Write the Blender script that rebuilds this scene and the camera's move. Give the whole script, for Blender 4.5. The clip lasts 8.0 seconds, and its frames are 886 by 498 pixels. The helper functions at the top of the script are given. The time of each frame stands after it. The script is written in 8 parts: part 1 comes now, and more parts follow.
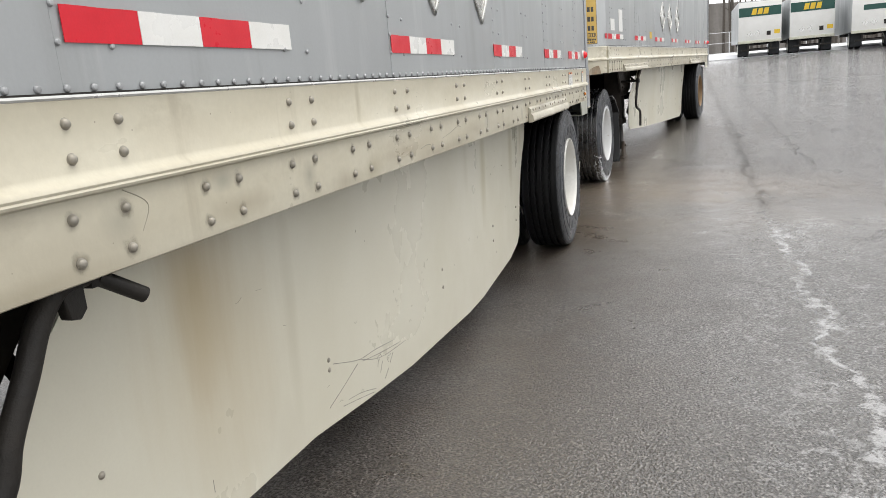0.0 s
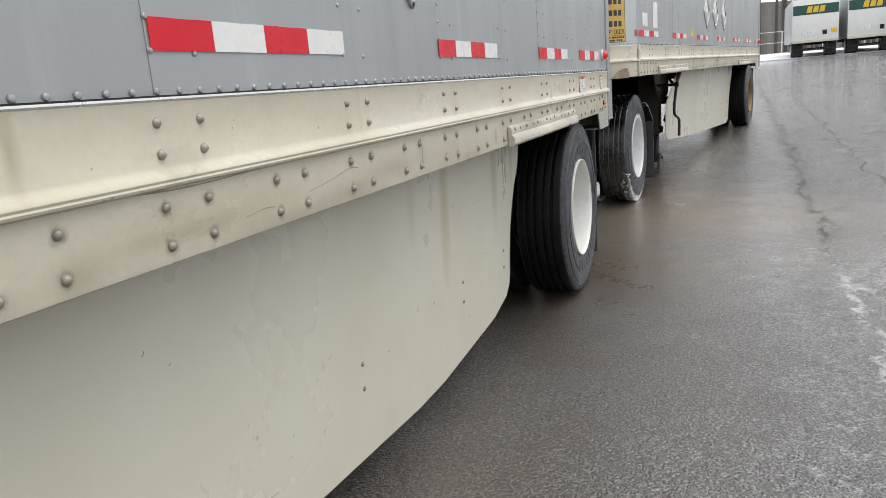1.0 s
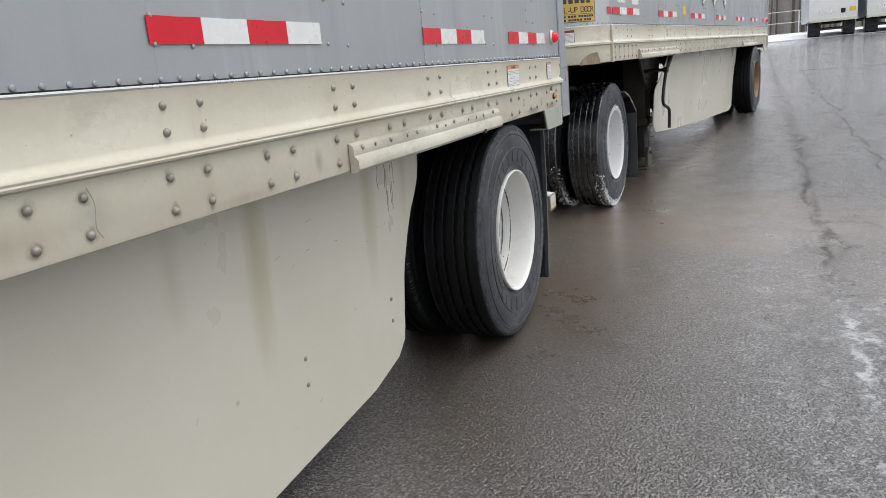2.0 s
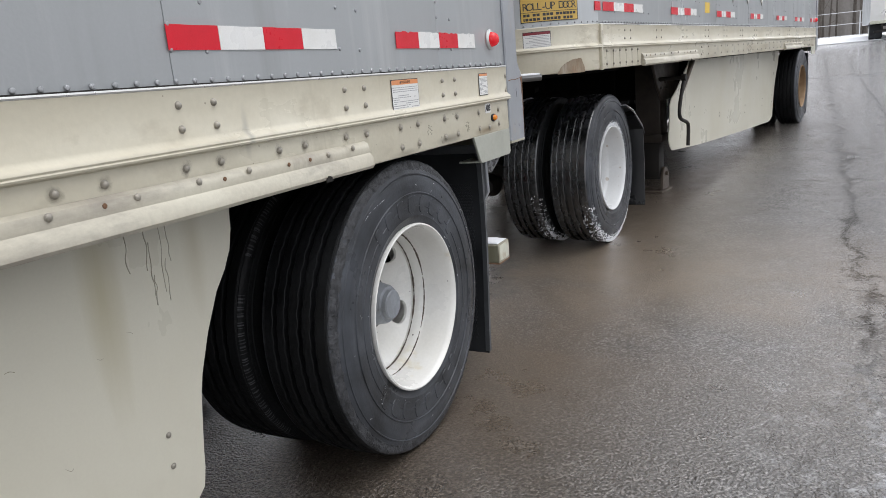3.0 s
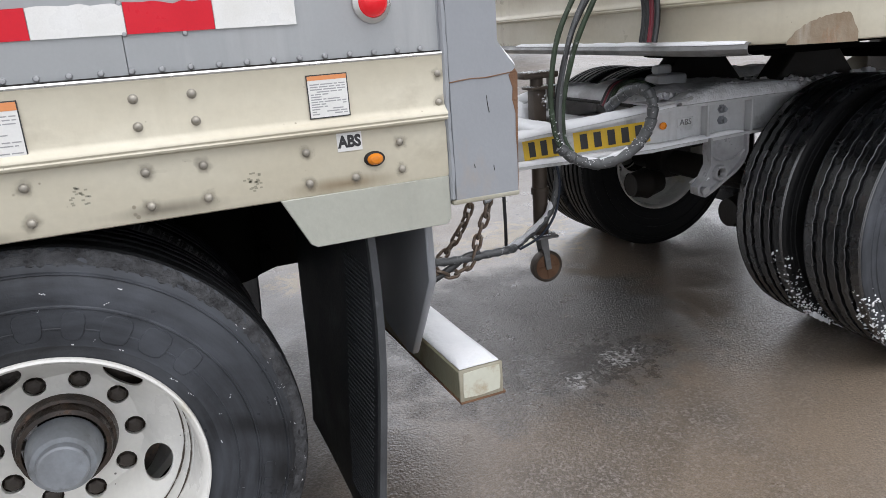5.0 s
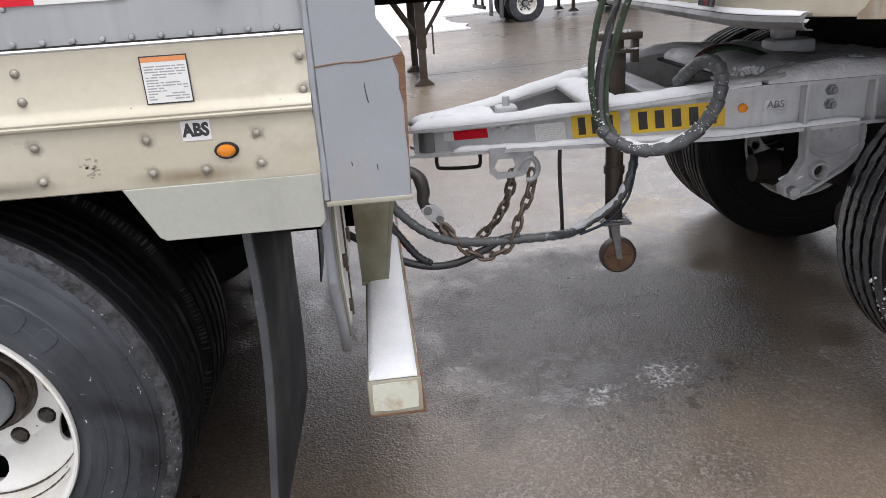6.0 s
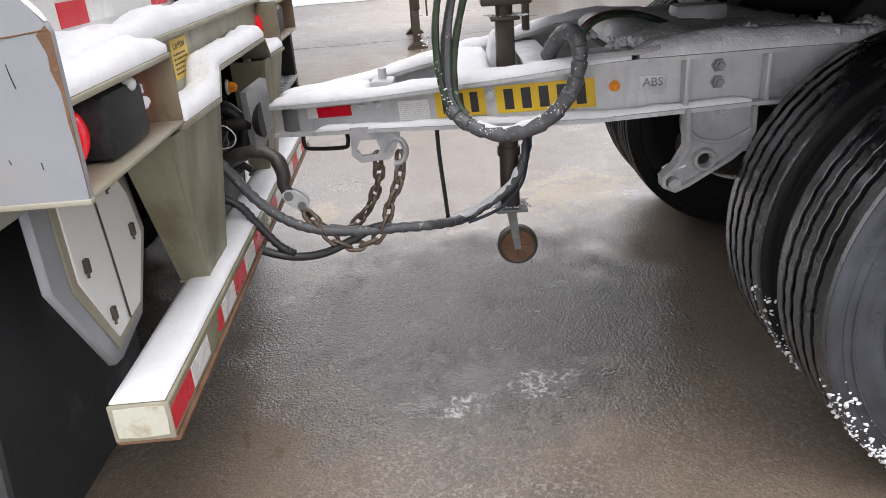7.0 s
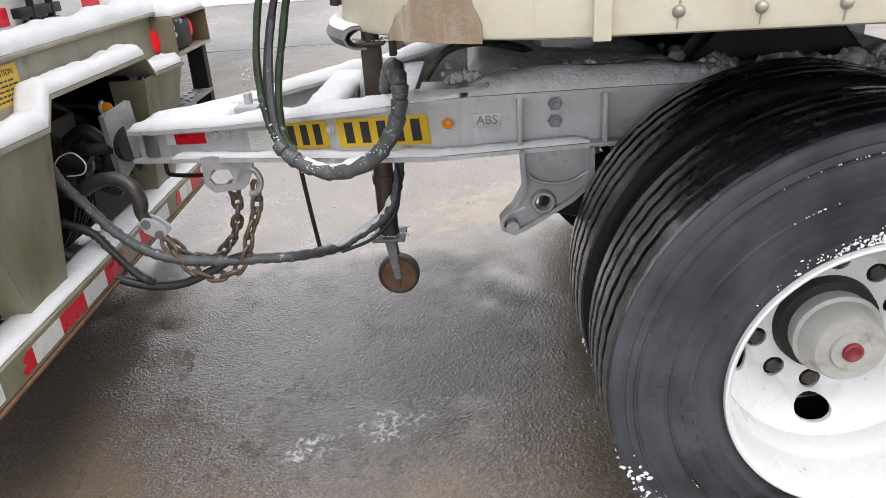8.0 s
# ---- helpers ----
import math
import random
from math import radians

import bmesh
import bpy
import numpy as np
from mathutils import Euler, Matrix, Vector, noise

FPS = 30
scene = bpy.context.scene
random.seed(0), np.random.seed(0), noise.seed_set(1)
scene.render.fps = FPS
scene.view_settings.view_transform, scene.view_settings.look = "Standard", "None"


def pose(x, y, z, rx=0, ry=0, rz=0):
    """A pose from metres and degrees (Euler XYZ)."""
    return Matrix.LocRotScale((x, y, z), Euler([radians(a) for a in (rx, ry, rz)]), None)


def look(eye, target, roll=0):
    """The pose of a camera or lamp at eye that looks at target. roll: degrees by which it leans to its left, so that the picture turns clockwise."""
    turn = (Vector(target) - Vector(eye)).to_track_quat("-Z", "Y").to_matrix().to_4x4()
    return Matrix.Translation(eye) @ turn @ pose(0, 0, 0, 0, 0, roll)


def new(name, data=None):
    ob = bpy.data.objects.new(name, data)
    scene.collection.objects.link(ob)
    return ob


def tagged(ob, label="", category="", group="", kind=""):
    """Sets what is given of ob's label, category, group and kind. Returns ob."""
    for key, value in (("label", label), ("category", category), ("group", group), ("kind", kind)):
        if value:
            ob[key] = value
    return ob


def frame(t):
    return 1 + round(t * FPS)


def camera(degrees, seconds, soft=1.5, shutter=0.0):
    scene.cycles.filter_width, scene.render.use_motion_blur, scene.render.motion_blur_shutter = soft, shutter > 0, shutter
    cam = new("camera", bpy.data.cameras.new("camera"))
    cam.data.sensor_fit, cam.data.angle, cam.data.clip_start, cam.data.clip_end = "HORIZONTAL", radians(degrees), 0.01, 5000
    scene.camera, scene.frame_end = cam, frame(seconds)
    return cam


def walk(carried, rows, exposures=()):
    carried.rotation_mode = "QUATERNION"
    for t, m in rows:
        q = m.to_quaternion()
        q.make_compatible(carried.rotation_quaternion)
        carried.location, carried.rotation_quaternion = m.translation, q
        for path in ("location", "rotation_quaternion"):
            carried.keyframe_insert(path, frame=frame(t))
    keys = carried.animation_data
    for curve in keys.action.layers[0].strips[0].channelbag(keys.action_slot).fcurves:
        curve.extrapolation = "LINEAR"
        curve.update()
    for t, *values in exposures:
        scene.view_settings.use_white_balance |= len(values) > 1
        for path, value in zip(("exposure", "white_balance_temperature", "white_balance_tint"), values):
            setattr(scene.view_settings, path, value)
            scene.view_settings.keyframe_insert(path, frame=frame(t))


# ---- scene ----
cam = camera(63.0, 8.0, soft=0.45)
PATH = [
    (0, (0.819, -6.203, 1.261), (0.169, -4.366, 0.812), -4.9),
    (0.5, (0.862, -5.668, 1.272), (0.144, -3.851, 0.841), -4.8),
    (1, (0.843, -5.098, 1.263), (0.084, -3.299, 0.826), -4.9),
    (1.5, (0.933, -4.542, 1.259), (0.161, -2.757, 0.794), -5.3),
    (1.7, (0.957, -4.367, 1.258), (0.179, -2.587, 0.783), -5.3),
    (2.8, (1.154, -3.1, 1.264), (0.281, -1.362, 0.799), -5.3),
    (3, (1.165, -2.904, 1.247), (0.257, -1.182, 0.787), -5.2),
    (3.5, (1.258, -2.282, 1.26), (0.187, -0.653, 0.816), -4.7),
    (4, (1.309, -1.716, 1.251), (0.012, -0.264, 0.795), -4.1),
    (4.5, (1.39, -1.149, 1.281), (-0.135, 0.045, 0.785), -3.9),
    (4.7, (1.434, -0.919, 1.292), (-0.2, 0.108, 0.765), -4.1),
    (5.8, (1.353, -0.031, 1.347), (-0.519, 0.162, 0.672), -4.0),
    (6, (1.36, 0.112, 1.34), (-0.508, 0.267, 0.645), -4.0),
    (6.5, (1.24, 0.418, 1.289), (-0.608, 0.53, 0.532), -4.2),
    (7, (1.144, 0.699, 1.3), (-0.695, 0.752, 0.516), -4.3),
    (7.5, (1.134, 0.985, 1.354), (-0.704, 0.987, 0.566), -4.1),
    (8, (1.037, 1.202, 1.354), (-0.796, 1.209, 0.555), -3.9),
]
EXPOSURES = [(0.0, 0.47, 6700, 10), (1.0, 0.29, 6500, 10), (2.0, 0.26, 6350, 11), (3.5, 0.29, 6350, 12), (4.5, 0.43, 6350, 12), (6.0, 0.50, 6400, 15), (6.5, 0.62, 6500, 15), (7.0, 0.80, 6550, 15), (8.0, 0.86, 6550, 13)]
walk(cam, [(t, look(eye, target, roll)) for t, eye, target, roll in PATH], EXPOSURES)


# ---- world, sun, exposure ----
world = bpy.data.worlds.new("overcast_sky")
scene.world = world
world.use_nodes = True
wn = world.node_tree.nodes
wl = world.node_tree.links
sky = wn.new("ShaderNodeTexSky")
sky.sky_type = 'NISHITA'
sky.sun_disc = False
sky.sun_elevation = radians(70)
sky.sun_rotation = radians(100)
sky.air_density, sky.dust_density, sky.ozone_density = 1.0, 1.5, 1.0
hs = wn.new("ShaderNodeHueSaturation")
hs.inputs["Saturation"].default_value = 0.10
wl.new(sky.outputs[0], hs.inputs["Color"])
cloud = wn.new("ShaderNodeMix")
cloud.data_type = 'RGBA'
cloud.inputs[0].default_value = 0.72
cloud.inputs[7].default_value = (8.4, 8.6, 8.9, 1.0)
wl.new(hs.outputs[0], cloud.inputs[6])
wl.new(cloud.outputs[2], wn["Background"].inputs["Color"])
wn["Background"].inputs["Strength"].default_value = 0.15
sun = new("sun", bpy.data.lights.new("sun", 'SUN'))
sun.data.energy, sun.data.angle, sun.data.color = 1.2, radians(50), (1.0, 0.98, 0.95)
sun.matrix_world = look((2.8, 0.6, 8.0), (0, 0, 0))


# ---- materials ----
def shade(name, color, rough=0.5, metal=0.0, color2=None, scale=3.0, grain=90.0, vary=0.5, bump=0.08, stretch=(1, 1, 1), coat=0.0,
          dirt=None, dirt_at=0.62, dirt_scale=1.6, dirt_stretch=(1, 1, 1), rough_vary=0.15, spec=0.5, per_object=0.0, fine=0.10, drips=None, drip_at=0.58, drip_freq=7.0):
    """A painted, worn or raw surface: two colours mixed by broad noise, fine grain, optional dirt, bump and uneven gloss."""
    m = bpy.data.materials.new(name)
    m.use_nodes = True
    n, l = m.node_tree.nodes, m.node_tree.links
    b = n["Principled BSDF"]
    b.inputs["Metallic"].default_value = metal
    b.inputs["Specular IOR Level"].default_value = spec
    if coat:
        b.inputs["Coat Weight"].default_value = coat
        b.inputs["Coat Roughness"].default_value = 0.12
    tc = n.new("ShaderNodeTexCoord")
    mp = n.new("ShaderNodeMapping")
    mp.inputs["Scale"].default_value = stretch
    l.new(tc.outputs["Object"], mp.inputs["Vector"])

    def noise_node(s, vec, detail=4.0, rgh=0.55):
        q = n.new("ShaderNodeTexNoise")
        q.inputs["Scale"].default_value, q.inputs["Detail"].default_value, q.inputs["Roughness"].default_value = s, detail, rgh
        l.new(vec, q.inputs["Vector"])
        return q

    def ramp(src, lo, hi):
        q = n.new("ShaderNodeMapRange")
        q.inputs["From Min"].default_value, q.inputs["From Max"].default_value = lo, hi
        l.new(src, q.inputs["Value"])
        return q.outputs[0]

    def mix(fac, a, c):
        q = n.new("ShaderNodeMix")
        q.data_type = 'RGBA'
        for key, v in ((0, fac), (6, a), (7, c)):
            if isinstance(v, (tuple, float)):
                q.inputs[key].default_value = v if isinstance(v, float) else (*v, 1.0)
            else:
                l.new(v, q.inputs[key])
        return q.outputs[2]

    broad = noise_node(scale, mp.outputs[0], 6.0, 0.6)
    c2 = color2 or tuple(0.72 * c for c in color)
    f = n.new("ShaderNodeMath")
    f.operation = 'MULTIPLY'
    l.new(ramp(broad.outputs[0], 0.32, 0.72), f.inputs[0])
    f.inputs[1].default_value = vary
    col = mix(f.outputs[0], color, c2)
    small = noise_node(grain, tc.outputs["Object"], 3.0, 0.6)
    g = n.new("ShaderNodeMath")
    g.operation = 'MULTIPLY'
    l.new(ramp(small.outputs[0], 0.3, 0.75), g.inputs[0])
    g.inputs[1].default_value = fine
    col = mix(g.outputs[0], col, tuple(0.35 * c for c in color))
    if dirt:
        dm = n.new("ShaderNodeMapping")
        dm.inputs["Scale"].default_value = dirt_stretch
        dm.inputs["Location"].default_value = (3.1, 1.7, 0.4)
        l.new(tc.outputs["Object"], dm.inputs["Vector"])
        dn = noise_node(dirt_scale, dm.outputs[0], 7.0, 0.62)
        d = ramp(dn.outputs[0], dirt_at, dirt_at + 0.16)
        dk = n.new("ShaderNodeMath")
        dk.operation = 'MULTIPLY'
        l.new(d, dk.inputs[0])
        dk.inputs[1].default_value = 0.75
        col = mix(dk.outputs[0], col, dirt)
    if drips:
        vm = n.new("ShaderNodeMapping")
        vm.inputs["Scale"].default_value = (1.0, 1.0, 0.09)
        vm.inputs["Location"].default_value = (0.7, 4.3, 2.2)
        l.new(tc.outputs["Object"], vm.inputs["Vector"])
        vn = noise_node(drip_freq, vm.outputs[0], 5.0, 0.6)
        fade = noise_node(1.3, tc.outputs["Object"], 3.0, 0.5)
        dk2 = n.new("ShaderNodeMath")
        dk2.operation = 'MULTIPLY'
        l.new(ramp(vn.outputs[0], drip_at, drip_at + 0.14), dk2.inputs[0])
        l.new(ramp(fade.outputs[0], 0.35, 0.75), dk2.inputs[1])
        col = mix(dk2.outputs[0], col, drips)
    if per_object:
        oi = n.new("ShaderNodeObjectInfo")
        po = n.new("ShaderNodeMath")
        po.operation = 'MULTIPLY'
        l.new(oi.outputs["Random"], po.inputs[0])
        po.inputs[1].default_value = per_object
        col = mix(po.outputs[0], col, tuple(0.5 * c for c in color))
    l.new(col, b.inputs["Base Color"])
    rr = n.new("ShaderNodeMapRange")
    rr.inputs["From Min"].default_value, rr.inputs["From Max"].default_value = 0.3, 0.7
    rr.inputs["To Min"].default_value, rr.inputs["To Max"].default_value = max(0.02, rough - rough_vary), min(1.0, rough + rough_vary)
    l.new(broad.outputs[0], rr.inputs["Value"])
    l.new(rr.outputs[0], b.inputs["Roughness"])
    if bump:
        bp = n.new("ShaderNodeBump")
        bp.inputs["Strength"].default_value, bp.inputs["Distance"].default_value = bump, 0.01
        l.new(small.outputs[0], bp.inputs["Height"])
        l.new(bp.outputs[0], b.inputs["Normal"])
    return m


def glow(name, color, strength, base):
    m = shade(name, base, 0.2, 0.0, bump=0.0, vary=0.1)
    b = m.node_tree.nodes["Principled BSDF"]
    b.inputs["Emission Color"].default_value = (*color, 1.0)
    b.inputs["Emission Strength"].default_value = strength
    return m


PANEL = shade("weathered_grey_panel_paint", (0.475, 0.495, 0.505), 0.38, 0.15, (0.41, 0.425, 0.43), 1.3, 140, 0.8, 0.03, (1, 1.2, 0.35),
              dirt=(0.58, 0.59, 0.59), dirt_at=0.56, dirt_scale=2.2, dirt_stretch=(1, 3.0, 0.3), fine=0.06, drips=(0.36, 0.37, 0.37), drip_at=0.57)
RAIL = shade("cream_rail_paint", (0.61, 0.575, 0.465), 0.34, 0.0, (0.50, 0.455, 0.345), 2.6, 60, 1.0, 0.05, (1, 0.7, 1.8),
             dirt=(0.36, 0.32, 0.24), dirt_at=0.59, dirt_scale=4.0, dirt_stretch=(1, 0.9, 1.4), fine=0.10, drips=(0.40, 0.36, 0.27), drip_at=0.58, drip_freq=9.0)
def skirt_paint(name):
    return shade(name, (0.62, 0.598, 0.50), 0.34, 0.0, (0.565, 0.535, 0.43), 1.1, 160, 0.8, 0.02, (1, 1.4, 1.0),
                 dirt=(0.55, 0.52, 0.425), dirt_at=0.58, dirt_scale=3.0, dirt_stretch=(1, 1.0, 0.7), fine=0.05)


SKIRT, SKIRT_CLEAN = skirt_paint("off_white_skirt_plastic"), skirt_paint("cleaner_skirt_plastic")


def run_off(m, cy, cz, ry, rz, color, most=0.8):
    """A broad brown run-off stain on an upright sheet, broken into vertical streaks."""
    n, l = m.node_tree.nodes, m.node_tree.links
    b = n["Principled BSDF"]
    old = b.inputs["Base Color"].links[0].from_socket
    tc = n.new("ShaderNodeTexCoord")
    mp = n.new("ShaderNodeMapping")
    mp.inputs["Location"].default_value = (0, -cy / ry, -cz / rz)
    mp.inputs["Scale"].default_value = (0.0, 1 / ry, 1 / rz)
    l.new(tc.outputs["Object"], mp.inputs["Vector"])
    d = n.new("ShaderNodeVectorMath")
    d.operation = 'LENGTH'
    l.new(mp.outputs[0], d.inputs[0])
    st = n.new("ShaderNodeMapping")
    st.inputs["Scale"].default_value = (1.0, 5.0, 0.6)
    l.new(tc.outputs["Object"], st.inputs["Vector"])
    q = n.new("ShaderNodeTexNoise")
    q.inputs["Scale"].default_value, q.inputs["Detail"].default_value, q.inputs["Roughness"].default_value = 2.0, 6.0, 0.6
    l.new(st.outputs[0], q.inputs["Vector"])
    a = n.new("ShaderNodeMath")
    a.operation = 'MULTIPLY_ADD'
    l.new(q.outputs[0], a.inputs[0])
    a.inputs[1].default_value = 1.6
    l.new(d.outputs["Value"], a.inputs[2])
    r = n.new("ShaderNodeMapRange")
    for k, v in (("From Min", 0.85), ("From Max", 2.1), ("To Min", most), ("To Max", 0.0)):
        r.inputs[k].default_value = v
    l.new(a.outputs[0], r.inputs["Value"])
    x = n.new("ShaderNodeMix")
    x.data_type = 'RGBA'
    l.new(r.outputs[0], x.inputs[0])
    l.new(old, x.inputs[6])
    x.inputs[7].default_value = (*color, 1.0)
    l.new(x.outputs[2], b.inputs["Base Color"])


def specks(m, scale, at, color, most=0.85):
    """Small scattered chips and spots."""
    n, l = m.node_tree.nodes, m.node_tree.links
    b = n["Principled BSDF"]
    old = b.inputs["Base Color"].links[0].from_socket
    tc, v, w = n.new("ShaderNodeTexCoord"), n.new("ShaderNodeTexVoronoi"), n.new("ShaderNodeTexNoise")
    v.inputs["Scale"].default_value, w.inputs["Scale"].default_value, w.inputs["Detail"].default_value = scale, scale * 0.35, 3.0
    l.new(tc.outputs["Object"], v.inputs["Vector"])
    l.new(tc.outputs["Object"], w.inputs["Vector"])
    a = n.new("ShaderNodeMath")
    a.operation = 'MULTIPLY_ADD'
    l.new(w.outputs[0], a.inputs[0])
    a.inputs[1].default_value = -1.0
    l.new(v.outputs["Distance"], a.inputs[2])
    r = n.new("ShaderNodeMapRange")
    for k, q in (("From Min", at), ("From Max", at + 0.05), ("To Min", most), ("To Max", 0.0)):
        r.inputs[k].default_value = q
    l.new(a.outputs[0], r.inputs["Value"])
    x = n.new("ShaderNodeMix")
    x.data_type = 'RGBA'
    l.new(r.outputs[0], x.inputs[0])
    l.new(old, x.inputs[6])
    x.inputs[7].default_value = (*color, 1.0)
    l.new(x.outputs[2], b.inputs["Base Color"])


specks(SKIRT, 9.0, -0.62, (0.25, 0.23, 0.19), 0.6)
specks(RAIL, 30.0, -0.60, (0.20, 0.17, 0.12), 0.7)
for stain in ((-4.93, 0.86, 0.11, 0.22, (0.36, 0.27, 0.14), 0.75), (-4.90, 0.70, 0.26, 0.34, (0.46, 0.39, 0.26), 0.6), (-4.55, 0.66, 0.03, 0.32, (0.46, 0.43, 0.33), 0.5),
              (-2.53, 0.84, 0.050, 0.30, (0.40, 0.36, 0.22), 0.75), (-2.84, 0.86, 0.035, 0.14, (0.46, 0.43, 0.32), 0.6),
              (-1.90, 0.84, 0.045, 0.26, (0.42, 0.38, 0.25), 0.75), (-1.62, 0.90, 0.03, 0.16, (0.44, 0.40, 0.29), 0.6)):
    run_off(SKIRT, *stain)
# grey scuffs and brown runs on the rail
for stain in ((-5.345, 1.080, 0.035, 0.028, (0.36, 0.345, 0.28), 0.8), (-5.075, 1.105, 0.030, 0.016, (0.34, 0.325, 0.26), 0.75), (-4.755, 1.070, 0.032, 0.034, (0.30, 0.28, 0.22), 0.75),
              (-4.466, 1.215, 0.014, 0.060, (0.34, 0.30, 0.20), 0.7), (-4.40, 1.04, 0.05, 0.03, (0.36, 0.32, 0.22), 0.6), (-3.60, 1.035, 0.10, 0.02, (0.33, 0.30, 0.23), 0.6), (-4.05, 1.06, 0.30, 0.05, (0.44, 0.39, 0.29), 0.6), (-5.45, 1.06, 0.22, 0.05, (0.46, 0.42, 0.33), 0.6), (-3.0, 1.05, 0.35, 0.04, (0.43, 0.39, 0.30), 0.5), (-5.15, 1.20, 0.12, 0.03, (0.50, 0.46, 0.36), 0.6),
              (-3.21, 1.075, 0.04, 0.035, (0.38, 0.36, 0.30), 0.7), (-2.51, 1.062, 0.018, 0.03, (0.30, 0.28, 0.23), 0.8), (-1.615, 1.16, 0.010, 0.05, (0.34, 0.32, 0.27), 0.8),
              (-0.58, 1.030, 0.10, 0.014, (0.20, 0.18, 0.14), 0.85), (-0.23, 1.028, 0.10, 0.016, (0.20, 0.14, 0.07), 0.85), (-0.90, 1.02, 0.08, 0.010, (0.28, 0.25, 0.19), 0.7)):
    run_off(RAIL, *stain)
for y in (-5.55, -5.02, -4.58, -4.18, -3.86, -3.40, -2.82, -2.30, -1.88, -1.42):
    run_off(RAIL, y, 1.040 + 0.02 * math.sin(y * 7), 0.13 + 0.05 * math.sin(y * 3), 0.022 + 0.008 * math.sin(y * 5), (0.36, 0.315, 0.23), 0.62)
specks(RAIL, 55.0, -0.60, (0.20, 0.17, 0.13), 0.7)
POSTGREY = shade("grey_post_paint", (0.315, 0.330, 0.350), 0.42, 0.1, (0.265, 0.278, 0.295), 2.5, 120, 0.8, 0.04,
                 dirt=(0.36, 0.31, 0.26), dirt_at=0.60, dirt_scale=7.0, dirt_stretch=(1, 1, 0.5), fine=0.06, drips=(0.33, 0.32, 0.32), drip_at=0.56, drip_freq=14.0)
BOXSTAIN = shade("stained_olive_box_steel", (0.27, 0.235, 0.16), 0.55, 0.0, (0.19, 0.145, 0.085), 6.0, 80, 0.9, 0.12, (1, 1, 0.4),
                dirt=(0.13, 0.075, 0.035), dirt_at=0.55, dirt_scale=9.0, drips=(0.10, 0.07, 0.045), drip_at=0.56, drip_freq=18.0)
SILL = shade("dull_beige_steel", (0.37, 0.355, 0.285), 0.52, 0.0, (0.25, 0.225, 0.155), 4.0, 70, 1.0, 0.10, (1, 1, 0.5),
             dirt=(0.18, 0.12, 0.065), dirt_at=0.59, dirt_scale=7.0, fine=0.10, drips=(0.20, 0.17, 0.11), drip_at=0.55, drip_freq=11.0)
OLIVE = shade("olive_stained_steel", (0.28, 0.27, 0.195), 0.50, 0.0, (0.155, 0.145, 0.080), 5.0, 80, 1.0, 0.10, (1, 1, 0.35),
              dirt=(0.13, 0.095, 0.05), dirt_at=0.57, dirt_scale=7.0, dirt_stretch=(1, 1, 0.5), fine=0.12, drips=(0.16, 0.13, 0.075), drip_at=0.54, drip_freq=13.0)
BUMPER = shade("pale_bumper_paint", (0.60, 0.61, 0.52), 0.42, 0.0, (0.5, 0.49, 0.39), 5.0, 90, 0.7, 0.04,
               dirt=(0.30, 0.2, 0.1), dirt_at=0.52, dirt_scale=14.0)
RUST = shade("rusted_steel", (0.22, 0.12, 0.065), 0.8, 0.1, (0.12, 0.06, 0.035), 12.0, 120, 0.9, 0.35)
RUSTPATCH = shade("torn_rusty_patch", (0.33, 0.275, 0.20), 0.6, 0.0, (0.19, 0.125, 0.07), 14.0, 90, 1.0, 0.2, (1, 1, 0.5),
                  dirt=(0.30, 0.13, 0.05), dirt_at=0.57, dirt_scale=16.0, dirt_stretch=(1, 1, 0.4), drips=(0.50, 0.47, 0.41), drip_at=0.56, drip_freq=22.0)
DARKSTEEL = shade("grimy_dark_steel", (0.014, 0.013, 0.012), 0.55, 0.1, (0.032, 0.027, 0.022), 6.0, 80, 0.7, 0.2, spec=0.3)
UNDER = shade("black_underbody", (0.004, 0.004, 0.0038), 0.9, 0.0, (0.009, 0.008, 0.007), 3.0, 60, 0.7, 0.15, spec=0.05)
# tread and inner tyre rubber; under-trailer shade is put into its near-black colour
RUBBER = shade("shade_darkened_rubber", (0.0038, 0.0040, 0.0043), 0.55, 0.0, (0.0105, 0.0112, 0.0122), 9.0, 75, 0.9, 0.35, spec=0.2)
FLAP = shade("black_mudflap_rubber", (0.014, 0.0148, 0.016), 0.5, 0.0, (0.045, 0.048, 0.053), 3.0, 90, 0.9, 0.12, spec=0.2,
             dirt=(0.085, 0.090, 0.097), dirt_at=0.57, dirt_scale=4.0)
BLACKFLAP = shade("wet_black_flap_rubber", (0.007, 0.0074, 0.008), 0.3, 0.0, (0.022, 0.0235, 0.026), 3.0, 90, 0.8, 0.12, spec=0.4)
FLAPBAR = shade("scuffed_dark_flap_bar", (0.075, 0.080, 0.086), 0.42, 0.1, (0.035, 0.037, 0.040), 6.0, 90, 0.9, 0.1, dirt=(0.17, 0.18, 0.19), dirt_at=0.62, dirt_scale=9.0)
RIMWHITE = shade("white_wheel_paint", (0.74, 0.735, 0.705), 0.33, 0.0, (0.64, 0.625, 0.57), 5.0, 90, 0.7, 0.03, coat=0.2,
                 dirt=(0.50, 0.42, 0.22), dirt_at=0.60, dirt_scale=5.0)
RIMCLEAN = shade("clean_white_wheel_paint", (0.70, 0.71, 0.71), 0.35, 0.0, (0.63, 0.635, 0.63), 5.0, 90, 0.7, 0.03, coat=0.2,
                 dirt=(0.50, 0.47, 0.40), dirt_at=0.70, dirt_scale=9.0)
